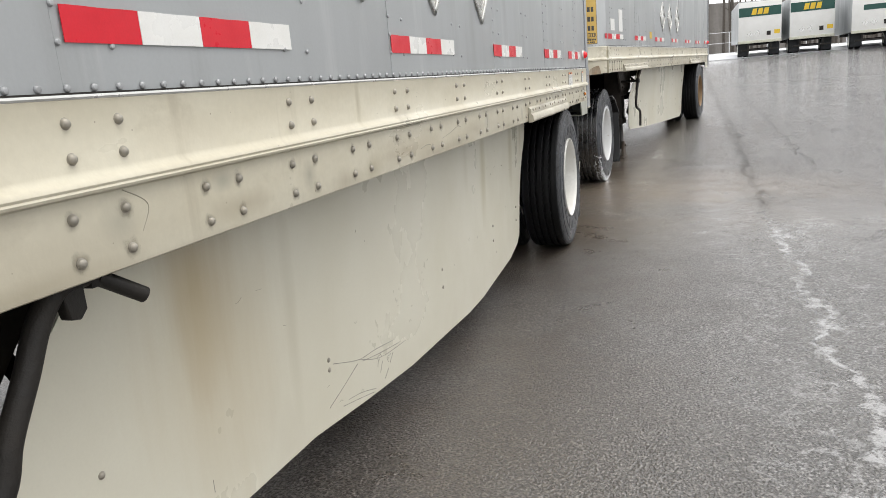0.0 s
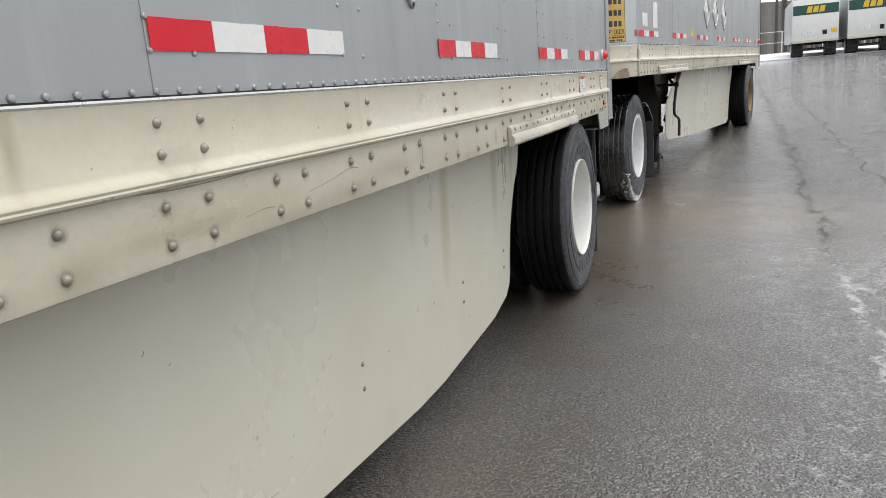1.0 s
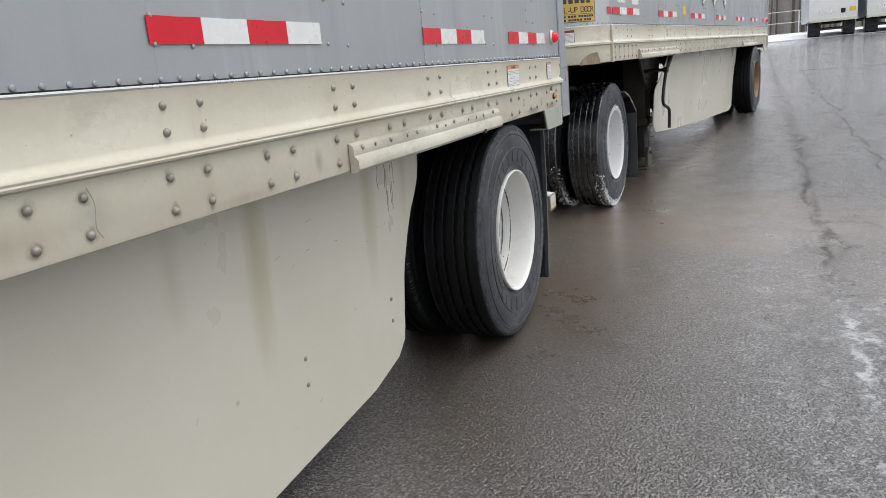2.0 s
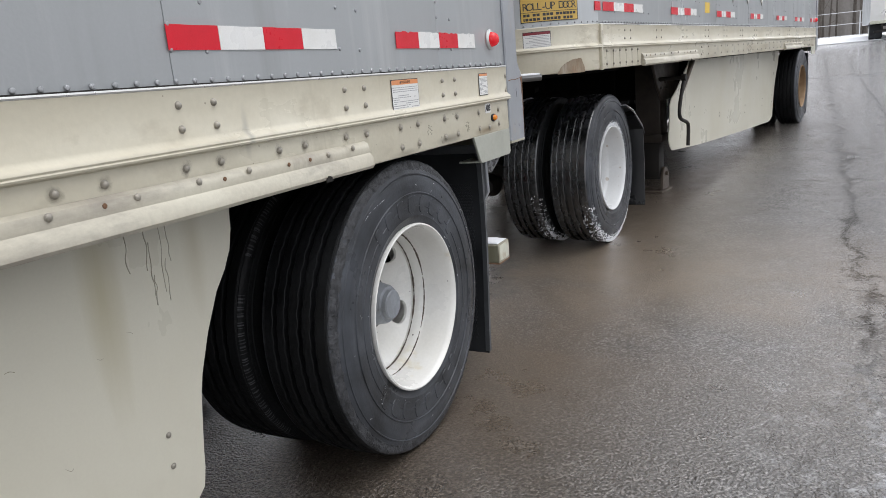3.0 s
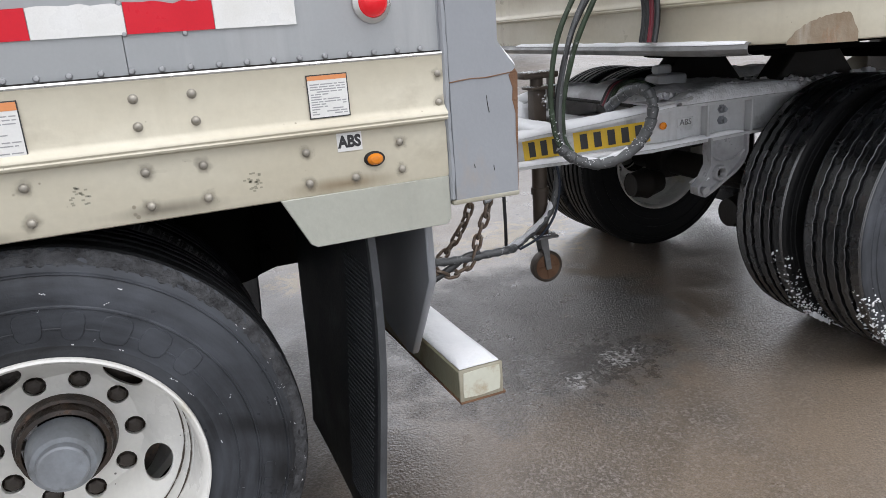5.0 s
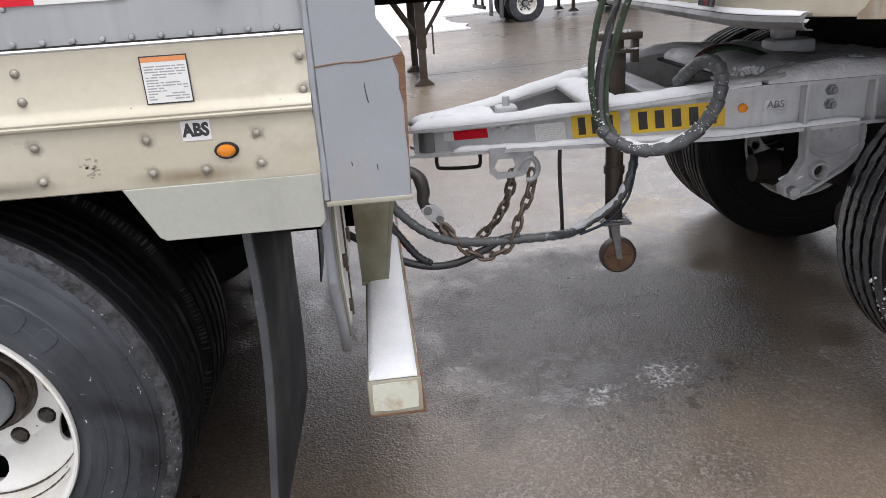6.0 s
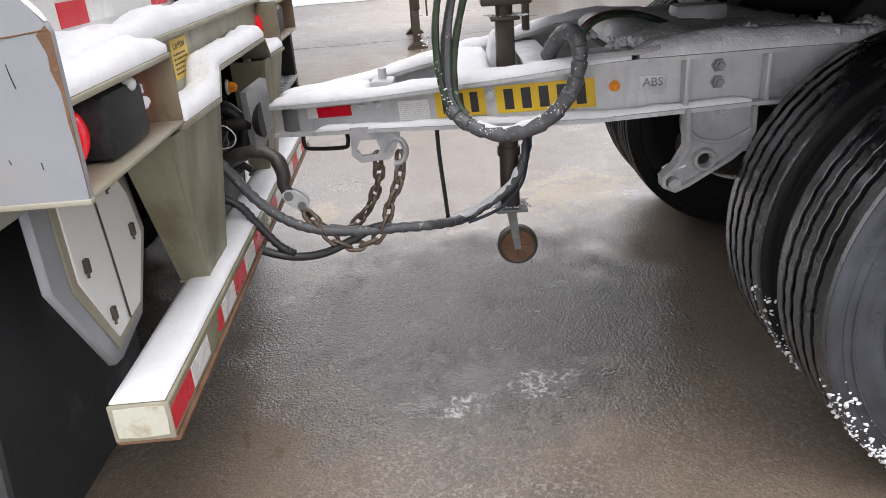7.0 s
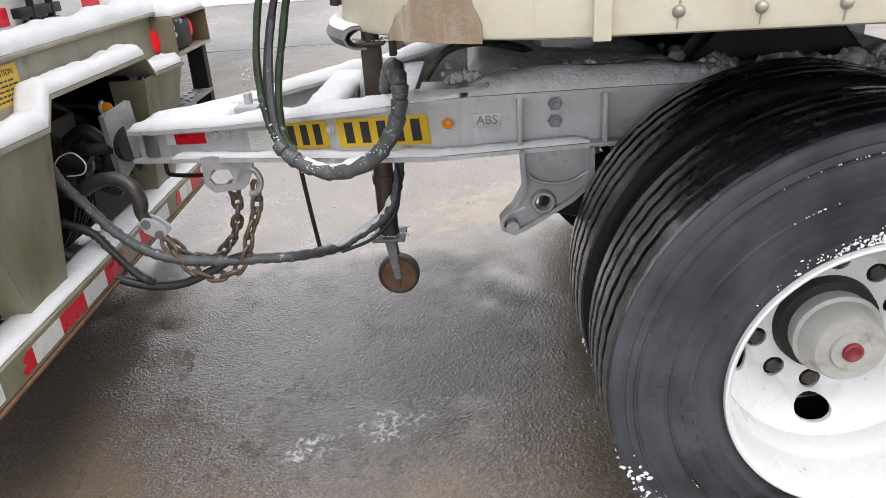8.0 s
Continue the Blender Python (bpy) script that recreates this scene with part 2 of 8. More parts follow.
OILYRUST = shade("oily_rusted_drum", (0.050, 0.030, 0.018), 0.34, 0.2, (0.012, 0.0105, 0.0095), 16.0, 90, 1.0, 0.3, dirt=(0.13, 0.065, 0.03), dirt_at=0.60, dirt_scale=22.0)
RIMRUST = shade("rust_brown_wheel", (0.30, 0.20, 0.10), 0.6, 0.1, (0.16, 0.09, 0.05), 8.0, 90, 0.9, 0.15)
specks(RIMWHITE, 34.0, -0.545, (0.05, 0.045, 0.04))
specks(RIMCLEAN, 30.0, -0.58, (0.10, 0.09, 0.08))
specks(RIMCLEAN, 16.0, -0.47, (0.34, 0.26, 0.17), 0.6)
HUBGREY = shade("grey_oily_hub", (0.29, 0.315, 0.345), 0.40, 0.2, (0.17, 0.175, 0.18), 12.0, 100, 0.9, 0.1, dirt=(0.06, 0.056, 0.052), dirt_at=0.57, dirt_scale=13.0)
HUBPALE = shade("pale_painted_hub", (0.47, 0.47, 0.45), 0.45, 0.1, (0.31, 0.30, 0.27), 12.0, 100, 0.8, 0.08, dirt=(0.16, 0.115, 0.075), dirt_at=0.59, dirt_scale=14.0)
BOLTSTEEL = shade("dulled_bolt_steel", (0.42, 0.395, 0.34), 0.40, 0.35, (0.24, 0.21, 0.16), 25.0, 160, 0.8, 0.1, per_object=0.5)
RIVET = shade("grey_rivet", (0.40, 0.41, 0.42), 0.36, 0.5, (0.25, 0.25, 0.25), 20.0, 160, 0.6, 0.05)
RED = shade("red_reflective_tape", (0.66, 0.010, 0.026), 0.34, 0.0, (0.55, 0.010, 0.022), 12.0, 300, 0.6, 0.05, spec=0.3)
WHITE = shade("white_reflective_tape", (0.78, 0.78, 0.76), 0.30, 0.0, (0.66, 0.65, 0.60), 10.0, 300, 0.6, 0.05, spec=0.6)
PAPER = shade("white_sticker", (0.76, 0.76, 0.74), 0.4, 0.0, (0.66, 0.65, 0.62), 12.0, 200, 0.6, 0.0)
INK = shade("black_print", (0.03, 0.03, 0.032), 0.5, 0.0, bump=0.0)
GREYINK = shade("grey_print", (0.36, 0.36, 0.36), 0.5, 0.0, bump=0.0)
ORANGE = shade("orange_sticker_band", (0.72, 0.28, 0.10), 0.4, 0.0, (0.6, 0.26, 0.12), 12.0, 200, 0.5, 0.0)
YELLOW = shade("yellow_sign_paint", (0.78, 0.52, 0.03), 0.38, 0.0, (0.62, 0.40, 0.03), 9.0, 140, 0.7, 0.02)
OCHRE = shade("faded_ochre_sign", (0.60, 0.40, 0.09), 0.4, 0.0, (0.5, 0.32, 0.07), 6.0, 140, 0.7, 0.02)
GALV = shade("silver_painted_steel", (0.60, 0.61, 0.62), 0.38, 0.15, (0.45, 0.46, 0.465), 7.0, 110, 0.9, 0.06,
             dirt=(0.22, 0.215, 0.205), dirt_at=0.58, dirt_scale=9.0, drips=(0.30, 0.30, 0.29), drip_at=0.54, drip_freq=16.0)
WORN = shade("dull_grey_steel", (0.25, 0.25, 0.25), 0.45, 0.4, (0.15, 0.15, 0.148), 9.0, 90, 0.9, 0.12, dirt=(0.42, 0.43, 0.43), dirt_at=0.60, dirt_scale=10.0)
SNOW = shade("wet_snow", (0.84, 0.85, 0.87), 0.6, 0.0, (0.74, 0.76, 0.79), 9.0, 60, 0.7, 0.35, fine=0.05)
SLUSH = shade("grey_slush", (0.78, 0.79, 0.81), 0.5, 0.0, (0.52, 0.52, 0.525), 14.0, 40, 0.9, 0.6)
HOSE = shade("black_hose_rubber", (0.022, 0.023, 0.025), 0.42, 0.0, (0.05, 0.05, 0.05), 20.0, 120, 0.6, 0.08)
HOSEGREEN = shade("faded_green_hose", (0.045, 0.075, 0.04), 0.5, 0.0, (0.02, 0.025, 0.018), 18.0, 120, 0.9, 0.08, dirt=(0.6, 0.62, 0.63), dirt_at=0.62, dirt_scale=40.0)
HOSERED = shade("dark_red_hose", (0.22, 0.02, 0.035), 0.42, 0.0, (0.1, 0.02, 0.03), 18.0, 120, 0.6, 0.08)
HOSEBLUE = shade("blue_hose", (0.012, 0.022, 0.045), 0.42, 0.0, bump=0.05)
WRAP = shade("taped_hose_wrap", (0.070, 0.074, 0.078), 0.38, 0.0, (0.125, 0.13, 0.132), 14.0, 90, 0.9, 0.2,
             dirt=(0.66, 0.68, 0.70), dirt_at=0.60, dirt_scale=60.0)
LEGBROWN = shade("grimy_brown_leg_steel", (0.050, 0.040, 0.032), 0.45, 0.2, (0.022, 0.018, 0.015), 7.0, 90, 0.9, 0.12, dirt=(0.10, 0.07, 0.045), dirt_at=0.60, dirt_scale=9.0)
BRONZE = shade("brown_jack_steel", (0.085, 0.065, 0.048), 0.5, 0.2, (0.05, 0.038, 0.03), 9.0, 90, 0.8, 0.1)
CHAINM = shade("rusty_chain_steel", (0.21, 0.18, 0.15), 0.5, 0.4, (0.12, 0.065, 0.035), 30.0, 120, 0.9, 0.2)
LAMPRED = glow("lit_red_lens", (1.0, 0.015, 0.03), 0.22, (0.50, 0.008, 0.012))
LAMPREDOFF = shade("red_lens", (0.20, 0.014, 0.022), 0.4, bump=0.0)
AMBER = glow("glowing_amber_lens", (1.0, 0.30, 0.01), 0.06, (0.60, 0.19, 0.01))
HANGER = shade("cast_grey_steel", (0.42, 0.425, 0.435), 0.36, 0.2, (0.24, 0.243, 0.248), 9.0, 100, 0.9, 0.14,
               dirt=(0.14, 0.135, 0.13), dirt_at=0.58, dirt_scale=12.0)
HOOK = shade("frosted_dark_hook_steel", (0.10, 0.095, 0.088), 0.45, 0.4, (0.05, 0.045, 0.04), 14.0, 80, 0.9, 0.3, dirt=(0.45, 0.46, 0.47), dirt_at=0.64, dirt_scale=30.0)
ALU = shade("clear_aluminium", (0.62, 0.62, 0.60), 0.32, 0.7, (0.5, 0.5, 0.48), 8.0, 160, 0.6, 0.04)
DOORWHITE = shade("white_rear_door_paint", (0.80, 0.80, 0.78), 0.42, 0.0, (0.72, 0.72, 0.69), 2.0, 140, 0.7, 0.02)
GREENBAND = shade("dark_green_band_paint", (0.01, 0.075, 0.06), 0.45, 0.0, bump=0.0)
BRACKETGREY = shade("weathered_bracket_paint", (0.45, 0.46, 0.40), 0.45, 0.1, (0.36, 0.36, 0.31), 5.0, 90, 0.9, 0.05,
                    dirt=(0.30, 0.29, 0.24), dirt_at=0.58, dirt_scale=5.0, dirt_stretch=(1, 2.0, 0.5), drips=(0.28, 0.29, 0.26), drip_at=0.52, drip_freq=14.0)
GUARD = shade("scraped_guard_paint", (0.56, 0.53, 0.43), 0.45, 0.0, (0.40, 0.365, 0.29), 4.0, 70, 1.0, 0.08, (1, 0.8, 2.5),
              dirt=(0.25, 0.225, 0.19), dirt_at=0.50, dirt_scale=6.0, dirt_stretch=(1, 0.6, 1.6), fine=0.15, drips=(0.26, 0.23, 0.18), drip_at=0.56, drip_freq=12.0)
BARK = shade("grey_bark", (0.12, 0.105, 0.09), 0.9, 0.0, (0.07, 0.06, 0.05), 6.0, 50, 0.8, 0.3)
SCRAPE = shade("scraped_grey_plastic", (0.20, 0.19, 0.165), 0.6, 0.0, (0.34, 0.32, 0.27), 30.0, 120, 0.9, 0.1)
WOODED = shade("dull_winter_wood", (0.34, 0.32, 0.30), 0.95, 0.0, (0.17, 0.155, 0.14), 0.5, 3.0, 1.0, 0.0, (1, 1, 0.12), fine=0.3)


def sidewall_material():
    """Tyre wall: black rubber scuffed in rings and smears round the axle; blue-grey includes painted sky sheen."""
    m = shade("scuffed_tyre_wall", (0.008, 0.0086, 0.0095), 0.36, 0.0, (0.020, 0.0215, 0.0245), 6.0, 110, 0.9, 0.10, spec=0.32)
    n, l = m.node_tree.nodes, m.node_tree.links
    b = n["Principled BSDF"]
    old = b.inputs["Base Color"].links[0].from_socket
    tc = n.new("ShaderNodeTexCoord")
    sx = n.new("ShaderNodeSeparateXYZ")
    l.new(tc.outputs["Object"], sx.inputs[0])

    def op(kind, a, c):
        q = n.new("ShaderNodeMath")
        q.operation = kind
        for k, v in enumerate((a, c)):
            if isinstance(v, (int, float)):
                q.inputs[k].default_value = v
            else:
                l.new(v, q.inputs[k])
        return q.outputs[0]

    r = op('SQRT', op('ADD', op('MULTIPLY', sx.outputs[1], sx.outputs[1]), op('MULTIPLY', sx.outputs[2], sx.outputs[2])), 0.0)
    cv = n.new("ShaderNodeCombineXYZ")
    l.new(op('MULTIPLY', r, 60.0), cv.inputs[0])
    l.new(op('MULTIPLY', sx.outputs[1], 9.0), cv.inputs[1])
    l.new(op('MULTIPLY', sx.outputs[2], 9.0), cv.inputs[2])
    ring = n.new("ShaderNodeTexNoise")
    ring.inputs["Scale"].default_value, ring.inputs["Detail"].default_value, ring.inputs["Roughness"].default_value = 1.0, 6.0, 0.62
    l.new(cv.outputs[0], ring.inputs["Vector"])
    smear = n.new("ShaderNodeTexNoise")
    smear.inputs["Scale"].default_value, smear.inputs["Detail"].default_value, smear.inputs["Distortion"].default_value = 3.6, 9.0, 0.9
    l.new(tc.outputs["Object"], smear.inputs["Vector"])
    f = n.new("ShaderNodeMapRange")
    f.inputs["From Min"].default_value, f.inputs["From Max"].default_value = 0.72, 1.30
    l.new(op('ADD', op('MULTIPLY', ring.outputs[0], 0.55), op('MULTIPLY', smear.outputs[0], 1.45)), f.inputs["Value"])
    q = n.new("ShaderNodeMix")
    q.data_type = 'RGBA'
    l.new(f.outputs[0], q.inputs[0])
    l.new(old, q.inputs[6])
    q.inputs[7].default_value = (0.066, 0.072, 0.083, 1.0)
    l.new(q.outputs[2], b.inputs["Base Color"])
    return m


WALLRUBBER = sidewall_material()


def lit_tread_material():
    """Road-worn tread: ribs coloured lighter for open light, cut by short slanted sipes round the axle."""
    m = shade("lit_tread_rubber", (0.008, 0.0085, 0.0095), 0.24, 0.0, (0.026, 0.028, 0.031), 11.0, 75, 1.0, 0.22, spec=1.0, coat=0.45)
    n, l = m.node_tree.nodes, m.node_tree.links
    b = n["Principled BSDF"]
    old = b.inputs["Base Color"].links[0].from_socket
    tc = n.new("ShaderNodeTexCoord")
    sx = n.new("ShaderNodeSeparateXYZ")
    l.new(tc.outputs["Object"], sx.inputs[0])

    def op(kind, a, c):
        q = n.new("ShaderNodeMath")
        q.operation = kind
        for k, v in enumerate((a, c)):
            if isinstance(v, (int, float)):
                q.inputs[k].default_value = v
            else:
                l.new(v, q.inputs[k])
        return q.outputs[0]

    turn = op('ADD', op('MULTIPLY', op('ARCTAN2', sx.outputs[2], sx.outputs[1]), 108.0), op('MULTIPLY', sx.outputs[0], 330.0))
    cut = op('GREATER_THAN', op('SINE', turn, 0.0), 0.80)
    worn = n.new("ShaderNodeTexNoise")
    worn.inputs["Scale"].default_value, worn.inputs["Detail"].default_value = 14.0, 4.0
    l.new(tc.outputs["Object"], worn.inputs["Vector"])
    q = n.new("ShaderNodeMix")
    q.data_type = 'RGBA'
    l.new(op('MULTIPLY', cut, op('GREATER_THAN', worn.outputs[0], 0.47)), q.inputs[0])
    l.new(old, q.inputs[6])
    q.inputs[7].default_value = (0.004, 0.004, 0.004, 1.0)
    l.new(q.outputs[2], b.inputs["Base Color"])
    return m


LITTREAD = lit_tread_material()


def asphalt_material():
    """Wet patched asphalt: pale and dark aggregate, crazing, brown mud film and standing water."""
    m = bpy.data.materials.new("wet_asphalt")
    m.use_nodes = True
    n, l = m.node_tree.nodes, m.node_tree.links
    b = n["Principled BSDF"]
    geo = n.new("ShaderNodeNewGeometry")
    pos = geo.outputs["Position"]

    def tex(kind, s, vec=pos, **kw):
        q = n.new(kind)
        q.inputs["Scale"].default_value = s
        for k, v in kw.items():
            q.inputs[k].default_value = v
        l.new(vec, q.inputs["Vector"])
        return q

    def rng(src, lo, hi, a=0.0, c=1.0):
        q = n.new("ShaderNodeMapRange")
        for k, v in (("From Min", lo), ("From Max", hi), ("To Min", a), ("To Max", c)):
            q.inputs[k].default_value = v
        l.new(src, q.inputs["Value"])
        return q.outputs[0]

    def op(kind, a, c):
        q = n.new("ShaderNodeMath")
        q.operation = kind
        for i, v in enumerate((a, c)):
            if isinstance(v, (int, float)):
                q.inputs[i].default_value = v
            else:
                l.new(v, q.inputs[i])
        return q.outputs[0]

    def mix(fac, a, c):
        q = n.new("ShaderNodeMix")
        q.data_type = 'RGBA'
        for key, v in ((0, fac), (6, a), (7, c)):
            if isinstance(v, (tuple, float)):
                q.inputs[key].default_value = v if isinstance(v, float) else (*v, 1.0)
            else:
                l.new(v, q.inputs[key])
        return q.outputs[2]

    stone = tex("ShaderNodeTexVoronoi", 95.0)
    broad = tex("ShaderNodeTexNoise", 0.55, Detail=6.0, Roughness=0.6)
    mid = tex("ShaderNodeTexNoise", 4.5, Detail=6.0, Roughness=0.65)
    peel = tex("ShaderNodeTexNoise", 92.0, Detail=2.0, Roughness=0.5, Distortion=0.6)
    fine = tex("ShaderNodeTexNoise", 210.0, Detail=2.0)
    coarse = tex("ShaderNodeTexNoise", 30.0, Detail=4.0, Roughness=0.68, Distortion=0.3)
    sep = n.new("ShaderNodeSeparateXYZ")
    l.new(pos, sep.inputs[0])
    X, Y = sep.outputs[0], sep.outputs[1]
    # crazing with water standing in it, in broad patches and towards the open lot
    warp = tex("ShaderNodeTexNoise", 2.2, Detail=6.0, Roughness=0.65)
    wv = n.new("ShaderNodeVectorMath")
    wv.operation = 'MULTIPLY_ADD'
    l.new(warp.outputs["Color"], wv.inputs[0])
    wv.inputs[1].default_value = (0.9, 0.9, 0.0)
    l.new(pos, wv.inputs[2])
    craze = tex("ShaderNodeTexVoronoi", 2.4, wv.outputs[0])
    craze.feature = 'DISTANCE_TO_EDGE'
    open_lot = rng(X, 0.5, 1.5)
    wet_gap = op('SUBTRACT', 1.0, op('SQRT', op('ADD', op('POWER', op('DIVIDE', op('ADD', X, 1.25), 0.90), 2.0), op('POWER', op('DIVIDE', op('SUBTRACT', Y, 0.85), 0.85), 2.0)), 0.0))
    wet_film = rng(op('ADD', wet_gap, op('MULTIPLY', op('SUBTRACT', mid.outputs[0], 0.5), 1.0)), 0.0, 0.35)
    # long wandering cracks that run along the lot
    wn1 = tex("ShaderNodeTexNoise", 1.6, Detail=8.0, Roughness=0.72)
    jag = op('SUBTRACT', wn1.outputs[0], 0.5)
    off_a = op('ABSOLUTE', op('SUBTRACT', X, op('ADD', 1.41, op('MULTIPLY', jag, 0.62))), 0.0)
    off_b = op('ABSOLUTE', op('SUBTRACT', X, op('ADD', 2.05, op('MULTIPLY', jag, 0.50))), 0.0)
    crack_b = op('MULTIPLY', rng(off_a, 0.006, 0.020, 1.0, 0.0), rng(mid.outputs[0], 0.38, 0.50))
    crack_b = op('MAXIMUM', crack_b, op('MULTIPLY', rng(off_b, 0.004, 0.014, 1.0, 0.0), rng(Y, 1.4, 2.8)))
    # alligator crazing beside them and in a few patches
    near_crack = rng(op('ADD', off_a, op('MULTIPLY', op('SUBTRACT', mid.outputs[0], 0.5), 0.5)), 0.03, 0.16, 1.0, 0.0)
    patchy = op('MULTIPLY', rng(broad.outputs[0], 0.48, 0.58), rng(mid.outputs[0], 0.44, 0.60))
    fine_craze = tex("ShaderNodeTexVoronoi", 7.0, wv.outputs[0])
    fine_craze.feature = 'DISTANCE_TO_EDGE'
    edge_c = op('MAXIMUM', rng(craze.outputs["Distance"], 0.008, 0.030, 1.0, 0.0), op('MULTIPLY', rng(fine_craze.outputs["Distance"], 0.012, 0.045, 1.0, 0.0), 0.8))
    crack = op('MAXIMUM', op('MULTIPLY', edge_c, op('MAXIMUM', near_crack, op('MULTIPLY', patchy, op('MAXIMUM', op('MULTIPLY', open_lot, 0.85), op('MULTIPLY', wet_film, 0.45))))), crack_b)
    seam_a = op('ABSOLUTE', op('SUBTRACT', Y, op('ADD', 17.3, op('MULTIPLY', jag, 1.2))), 0.0)
    seam_b = op('ABSOLUTE', op('ADD', X, op('ADD', 9.7, op('MULTIPLY', jag, 0.5))), 0.0)
    crack = op('MAXIMUM', crack, op('MAXIMUM', rng(seam_a, 0.05, 0.16, 1.0, 0.0), rng(seam_b, 0.02, 0.05, 1.0, 0.0)))
    dry_end = rng(op('ADD', Y, op('MULTIPLY', op('SUBTRACT', broad.outputs[0], 0.5), 2.0)), 0.4, -0.5)
    dark_crack = op('MULTIPLY', crack, op('MAXIMUM', rng(dry_end, 0.0, 1.0, 1.0, 0.45), rng(X, -6.0, -7.0)))
    crack = op('MULTIPLY', crack, dry_end)
    # thin pale slush and silt left in hollows and veins
    ragged = tex("ShaderNodeTexNoise", 11.0, Detail=9.0, Roughness=0.78)

    def hollow(cx, cy, rx, ry):
        dx = op('DIVIDE', op('SUBTRACT', X, cx), rx)
        dy = op('DIVIDE', op('SUBTRACT', Y, cy), ry)
        d = op('SQRT', op('ADD', op('MULTIPLY', dx, dx), op('MULTIPLY', dy, dy)), 0.0)
        return rng(op('ADD', d, op('MULTIPLY', op('SUBTRACT', ragged.outputs[0], 0.5), 7.5)), 0.55, 1.35, 1.0, 0.0)

    slush = rng(op('ADD', off_a, op('MULTIPLY', op('SUBTRACT', ragged.outputs[0], 0.5), 0.26)), 0.0, 0.03, 1.0, 0.0)
    slush = op('MULTIPLY', slush, dry_end)
    vein = op('MULTIPLY', edge_c, rng(op('ADD', off_a, op('MULTIPLY', op('SUBTRACT', mid.outputs[0], 0.5), 1.1)), 0.15, 0.50, 1.0, 0.0))
    vein = op('MULTIPLY', op('MULTIPLY', vein, rng(ragged.outputs[0], 0.42, 0.56)), rng(Y, 0.7, -0.3))
    slush = op('MAXIMUM', slush, op('MULTIPLY', vein, 0.8))
    # sky sparkle on the wet stones, painted as pale specks
    painted_glint = op('MAXIMUM', hollow(-0.66, 0.77, 0.05, 0.06), hollow(-0.74, 1.01, 0.06, 0.09))
    painted_glint = op('MULTIPLY', painted_glint, rng(tex("ShaderNodeTexNoise", 48.0, Detail=4.0, Roughness=0.7).outputs[0], 0.48, 0.58))
    # the painted sparkle joins the slush mask
    slush = op('MAXIMUM', slush, painted_glint)
    # standing water
    wet = tex("ShaderNodeTexNoise", 0.8, Detail=7.0, Roughness=0.68)
    film = rng(wet.outputs[0], 0.42, 0.62)
    pool_n = tex("ShaderNodeTexNoise", 1.15, Detail=8.0, Roughness=0.72, Distortion=0.4)
    pool = op('MULTIPLY', rng(pool_n.outputs[0], 0.66, 0.70), rng(mid.outputs[0], 0.38, 0.5))
    drained = op('SQRT', op('ADD', op('POWER', op('DIVIDE', op('ADD', X, 2.0), 1.3), 2.0), op('POWER', op('DIVIDE', op('SUBTRACT', Y, 1.2), 1.8), 2.0)), 0.0)
    pool = op('MULTIPLY', pool, rng(drained, 0.8, 1.1))
    water = op('MAXIMUM', op('MULTIPLY', crack, 0.9), pool)
    puddle = hollow(-0.76, 0.90, 0.16, 0.26)
    water = op('MAXIMUM', water, op('MULTIPLY', puddle, 0.6))
    # stone speckle, brown mud film near the trailers, its colour also holding their shade
    base = mix(rng(stone.outputs["Color"], 0.15, 0.95), (0.045, 0.043, 0.042), (0.45, 0.435, 0.425))
    base = mix(op('MULTIPLY', rng(peel.outputs[0], 0.42, 0.60), 0.85), (0.030, 0.028, 0.026), base)
    base = mix(op('MULTIPLY', rng(mid.outputs[0], 0.35, 0.7), 0.22), base, (0.095, 0.083, 0.070))
    near_tail = op('MULTIPLY', op('MULTIPLY', rng(Y, -1.3, 0.8), rng(Y, 3.0, 1.3, 0.35, 1.0)), rng(X, 3.5, 1.2))
    mud = op('MAXIMUM', op('MULTIPLY', rng(broad.outputs[0], 0.28, 0.50), rng(X, 1.2, 0.2, 0.1, 0.90)), op('MULTIPLY', near_tail, rng(broad.outputs[0], 0.34, 0.54, 0.15, 0.92)))
    mud = op('MULTIPLY', mud, rng(op('ADD', wet_gap, op('MULTIPLY', op('SUBTRACT', mid.outputs[0], 0.5), 1.2)), 0.0, 0.45, 1.0, 0.25))
    # thin mud by the skirts: dark tones include painted trailer shade
    shaded_thin_mud = mix(op('MULTIPLY', rng(peel.outputs[0], 0.36, 0.64), rng(stone.outputs["Color"], 0.1, 0.9, 0.3, 1.0)), (0.026, 0.0195, 0.014), (0.150, 0.120, 0.092))
    thick_mud = mix(rng(fine.outputs[0], 0.3, 0.7), (0.145, 0.112, 0.080), (0.282, 0.225, 0.168))
    base = mix(mud, base, mix(near_tail, shaded_thin_mud, thick_mud))
    for c in ((-2.42, 1.55, 0.30, 0.34), (-2.50, 0.14, 0.16, 0.12)):
        base = mix(op('MULTIPLY', hollow(*c), 0.5), base, (0.42, 0.30, 0.11))
    base = mix(op('MULTIPLY', wet_film, 0.75), base, (0.070, 0.065, 0.060))
    base = mix(op('MULTIPLY', water, 0.75), base, (0.030, 0.029, 0.028))
    base = mix(op('MULTIPLY', dark_crack, 0.55), base, (0.012, 0.0115, 0.011))
    base = mix(op('MULTIPLY', slush, 0.55), base, (0.50, 0.50, 0.50))
    # sparkle brightened further in the base colour
    base = mix(op('MULTIPLY', painted_glint, 0.35), base, (0.70, 0.70, 0.69))
    l.new(base, b.inputs["Base Color"])
